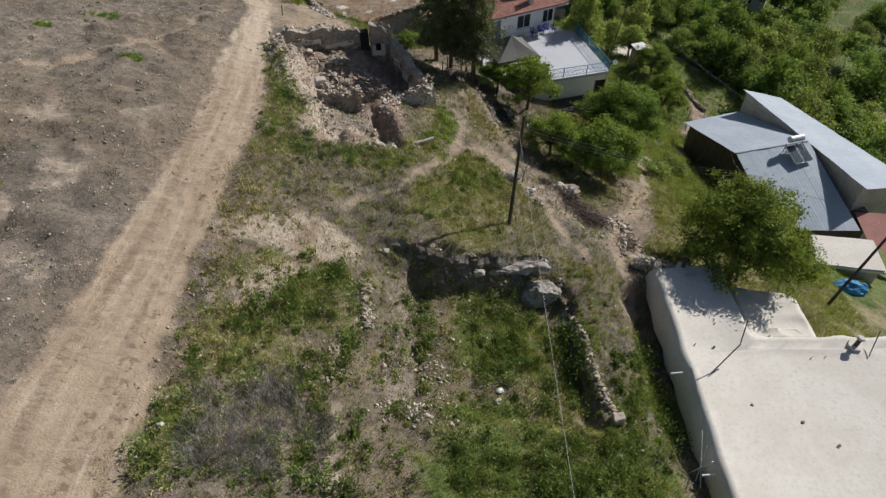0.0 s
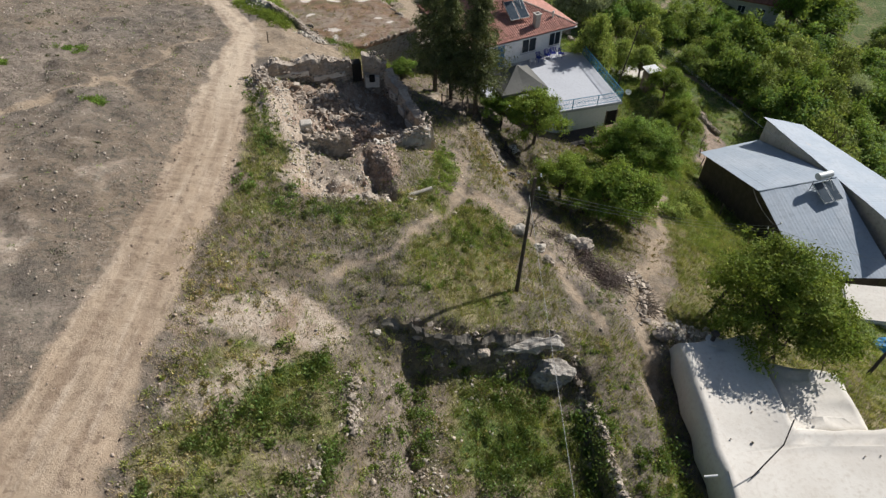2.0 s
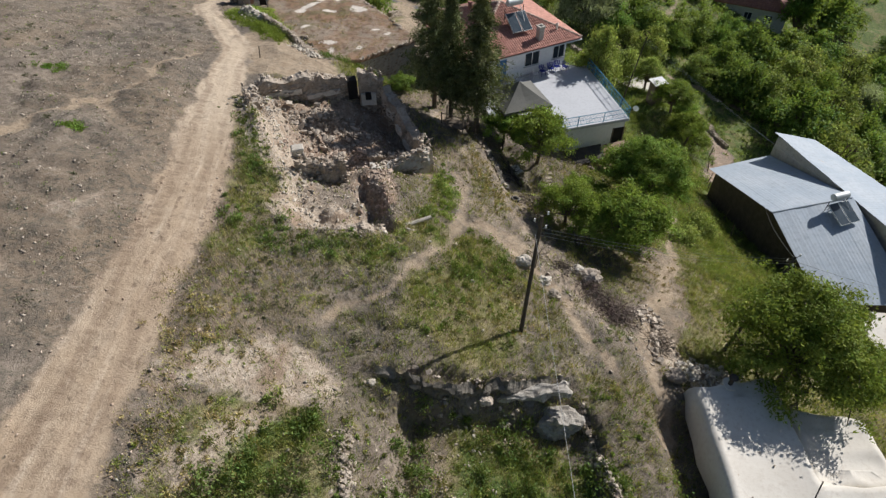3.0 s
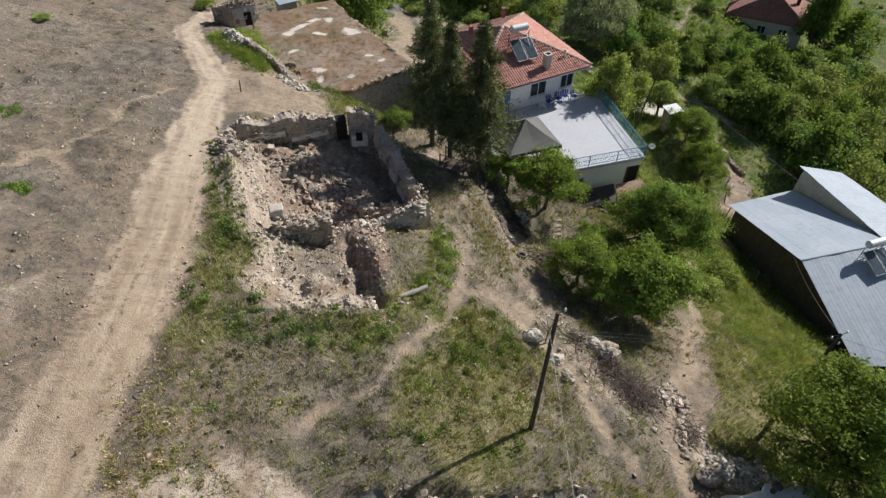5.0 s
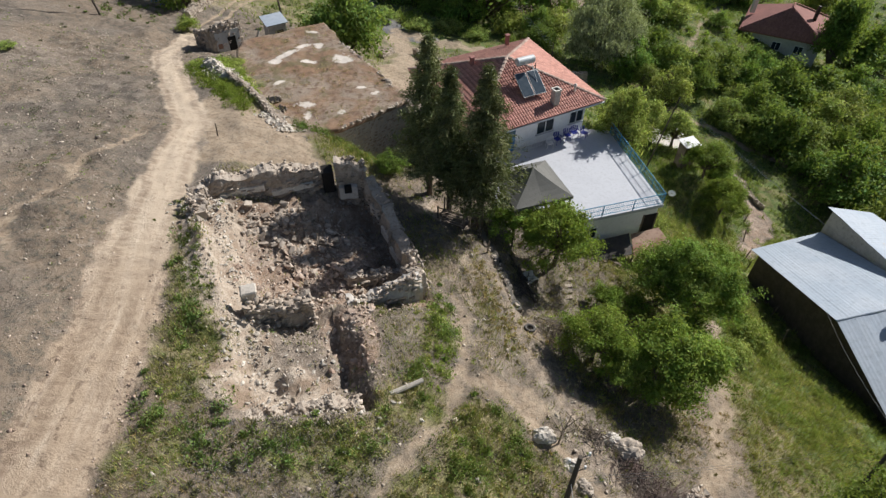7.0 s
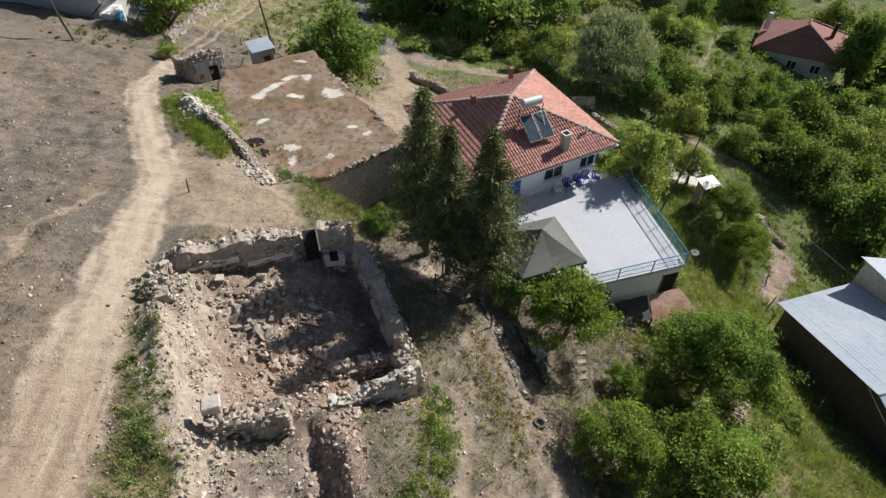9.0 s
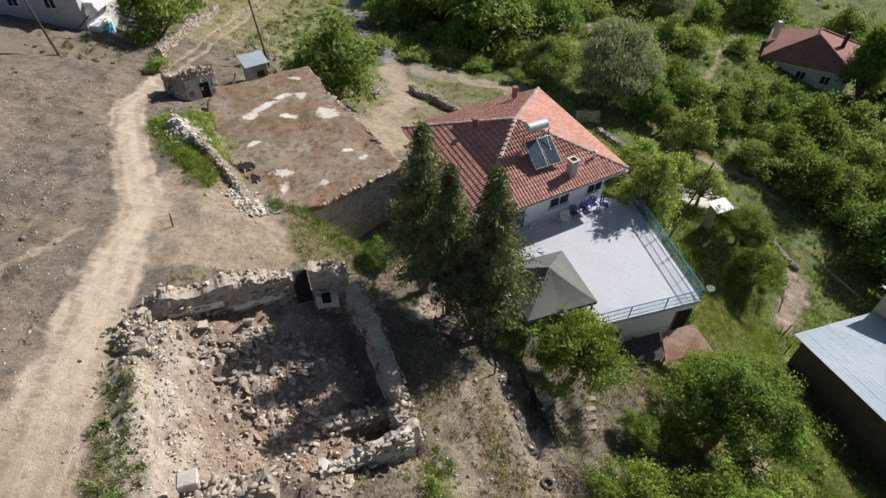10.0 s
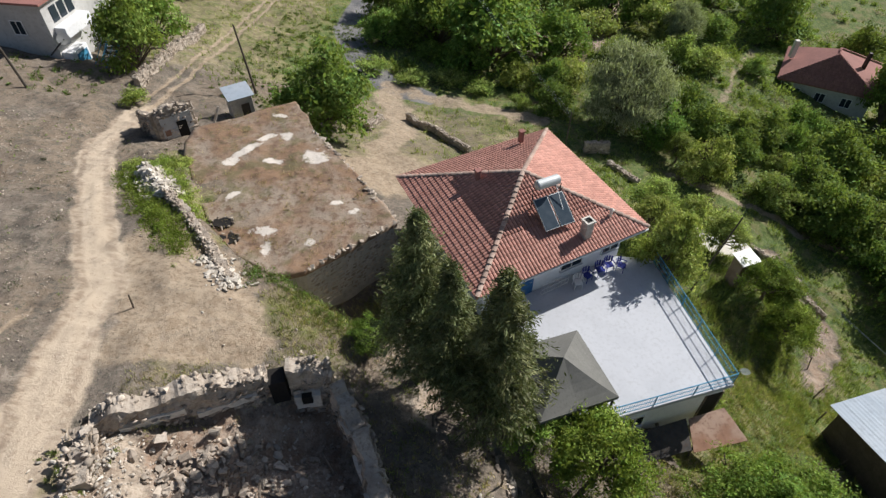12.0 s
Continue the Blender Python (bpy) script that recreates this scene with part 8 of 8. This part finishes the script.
x, y = sown(900, -8.5, -2, 27.5, 33, lambda m, x, y: .5 * clump(x, y + 30))
blades("dead_herbs", x, y, 10, .25, .010, "dead", "dead grey herbs among the grass", 1.2)
def thicket(name, beds, radius, per, size, material, label, tall=1.25):
    """Dense leafy clumps within beds of x0, x1, y0, y1, count."""
    x = np.concatenate([rs.uniform(a, b, n) for a, b, _, _, n in beds])
    y = np.concatenate([rs.uniform(c, d_, n) for _, _, c, d_, n in beds])
    keep = rs.rand(len(x)) < (.25 + .75 * clump(x * 1.3, y * 1.3)) * open_ground(masks(x, y))
    tufts(name, x[keep], y[keep], radius, per, size, material, label, tall, .42)


thicket("nettle_bed", [(-.2, 9.4, 8.6, 13.4, 130), (6.6, 8.2, 15.8, 21.2, 30), (9.0, 12.4, 8.0, 20.0, 60), (1.0, 6.0, 15.4, 21.0, 50), (-2.2, -.6, 18.5, 22.4, 16), (-.8, 5.4, 20.8, 23.0, 26)], .56, 150, .07, "nettle", "dense dark nettles in the sunken yard")
thicket("bank_weeds", [(-9.6, -6.8, 16.0, 19.0, 40), (-7.6, -5.2, 17.6, 21.6, 54), (-12.0, -9.8, 9.0, 14.6, 54), (-5.6, -3.6, 8.0, 13.0, 32), (-6.6, -4.2, 13.0, 17.5, 28)], .50, 130, .066, "nettle", "dark green weeds on the bank above the yard")
thicket("bank_tufts", [(-11.4, -5.0, 8.0, 22.0, 240), (-3.4, 9.0, 8.0, 23.0, 190), (8.6, 12.0, 8.0, 25.0, 90)], .3, 60, .05, "blade", "yellow-green grass clumps in the rough bank", 1.1)
thicket("bank_straw", [(-12.2, -7.5, 8.0, 24.0, 190), (-3.4, 9.0, 8.0, 23.0, 130), (8.6, 12.0, 14.0, 25.0, 50)], .28, 50, .05, "gold", "dry ochre grass clumps in the rough bank", 1.0)
thicket("yard_herbs", [(-4.8, -.6, 8.0, 21.5, 230), (-10.5, -4.5, 8.5, 14.5, 130), (-1.0, 8.0, 13.6, 16.0, 70), (7.6, 11.6, 12.0, 25.0, 90)], .3, 60, .055, "weed", "low green herbs scattered over the bare yard")
thicket("yard_sage", [(-4.8, -.6, 8.0, 21.5, 90), (-10.5, -4.5, 8.5, 16.0, 110), (-9.5, -1.0, 25.0, 32.0, 130)], .28, 60, .05, "sage", "grey-green herbs scattered over the bare ground")
thicket("verge_thicket", [(-13.3, -12.3, 38.5, 45.5, 24), (-11.8, -10.2, 31.0, 38.0, 36), (-10.0, -2.0, 29.6, 32.6, 76), (-.4, .8, 36.5, 42.0, 26), (-2.6, 0.6, 33.0, 36.0, 26)], .38, 90, .058, "nettle", "dark green weeds round the ruin")
thicket("meadow_thicket", [(-1.0, 4.2, 26.0, 33.5, 90), (0.6, 4.0, 31.0, 35.0, 34)], .38, 80, .055, "weed", "green weeds on the grassy bank")
thicket("lane_growth", [(-22, -8, 83, 120, 900), (-38, -30, 79, 86, 60)], .45, 40, .085, "nettle", "rough green growth beside the track", .9)
thicket("field_shrubs", [(28, 46, 98, 126, 120), (58, 80, 112, 140, 90), (14, 24, 100, 112, 60), (-6, 12, 98, 106, 70), (36, 50, 74, 92, 70)], .95, 90, .15, "leaf_dark", "dark shrubs in the far field")
x, y = rs.uniform(-17.5, -3.5, 900), rs.uniform(57.5, 75, 900)
keep = (inside(x, y, EARTH_ROOF, .05) > .99) & (rs.rand(900) < .2 + .8 * clump(x, y))
blades("roof_grass", x[keep], y[keep], 12, .14, .012, "gold", "dry ochre grass growing on the earth roof", 1.5, 1.3)
for gx, gy, r in ((-26.0, 45, .9), (-28, 40.5, .5), (-20.5, 36.7, .35)):
    x, y = gx + rs.normal(size=14) * r * .5, gy + rs.normal(size=14) * r * .35
    tufts("hill_bush", x, y, .35, 120, .06, "leaf_dark", "dark green thorn bush on the dry hillside", .7)


def strewn(name, x, y, low, high, meshes, label):
    places = []
    z = height(x, y)
    rng = random.Random(name)
    for a, b, c in zip(x, y, z):
        s = rng.uniform(low, high) * (1 if rng.random() > .05 else 1.8)
        places.append(placed(a, b, c + s * .08, s, rng, .8))
    ob = joined_pieces(name, places, meshes, None, label)
    return tagged(ob, category="stones")


x, y = sown(14000, -42, -15.5, 6, 75, lambda m, x, y: .55 * (1 - np.clip(m["road"] * 3, 0, 1)) * (.3 + .7 * clump(x, y)))
strewn("hillside_stones", x, y, .05, .16, PEBBLES["stone"], "small grey stones strewn over the dry hillside")
x, y = sown(9000, -12, 15, 8, 58, lambda m, x, y: (.10 + .9 * np.clip(m["stony"] + .7 * m["pale"], 0, 1)) * (1 - np.clip(m["road"] * 3, 0, 1)) * .6)
strewn("slope_stones", x, y, .05, .20, PEBBLES["stone"], "loose stones on the banks and paths")
x, y = sown(1600, -12, 14, 8, 58, lambda m, x, y: (.12 + .6 * np.clip(m["stony"] + m["pale"], 0, 1)) * (1 - np.clip(m["road"] * 3, 0, 1)))
strewn("pale_stones", x, y, .07, .24, PEBBLES["pale_stone"], "scattered pale limestones")
for cx, cy, n, r in ((-0.7, 17.2, 70, .9), (-0.3, 15.8, 40, .8), (-2.4, 13.7, 50, .4), (-1.0, 13.8, 60, .45), (0.4, 13.8, 20, .4), (-0.1, 19.8, 25, .5), (0.2, 22.6, 50, .9), (3.0, 22.6, 30, .8), (-4.9, 16.4, 30, .5), (-4.7, 15.0, 30, .4), (1.6, 21.8, 20, .7), (5.0, 18.0, 10, 1.6), (2.5, 17.0, 10, 1.4)):
    x, y = cx + rs.normal(size=n) * r * .7, cy + rs.normal(size=n) * r
    strewn("stone_spill", x, y, .06, .24, ROCKS["stone" if n % 20 else "pale_stone"], "spill of pale fallen wall stones")
y = rs.uniform(5, 42, 900)
x = np.interp(y, [p[1] for p in ROAD], [p[0] for p in ROAD]) + np.where(rs.rand(900) < .7, 2.1 + .5 * rs.normal(size=900), -2.0 + .6 * rs.normal(size=900)) * np.where(y < 24, 1.15, .85)
strewn("road_clods", x, y, .04, .13, PEBBLES["red_stone"], "clods of dry earth thrown up along the road")
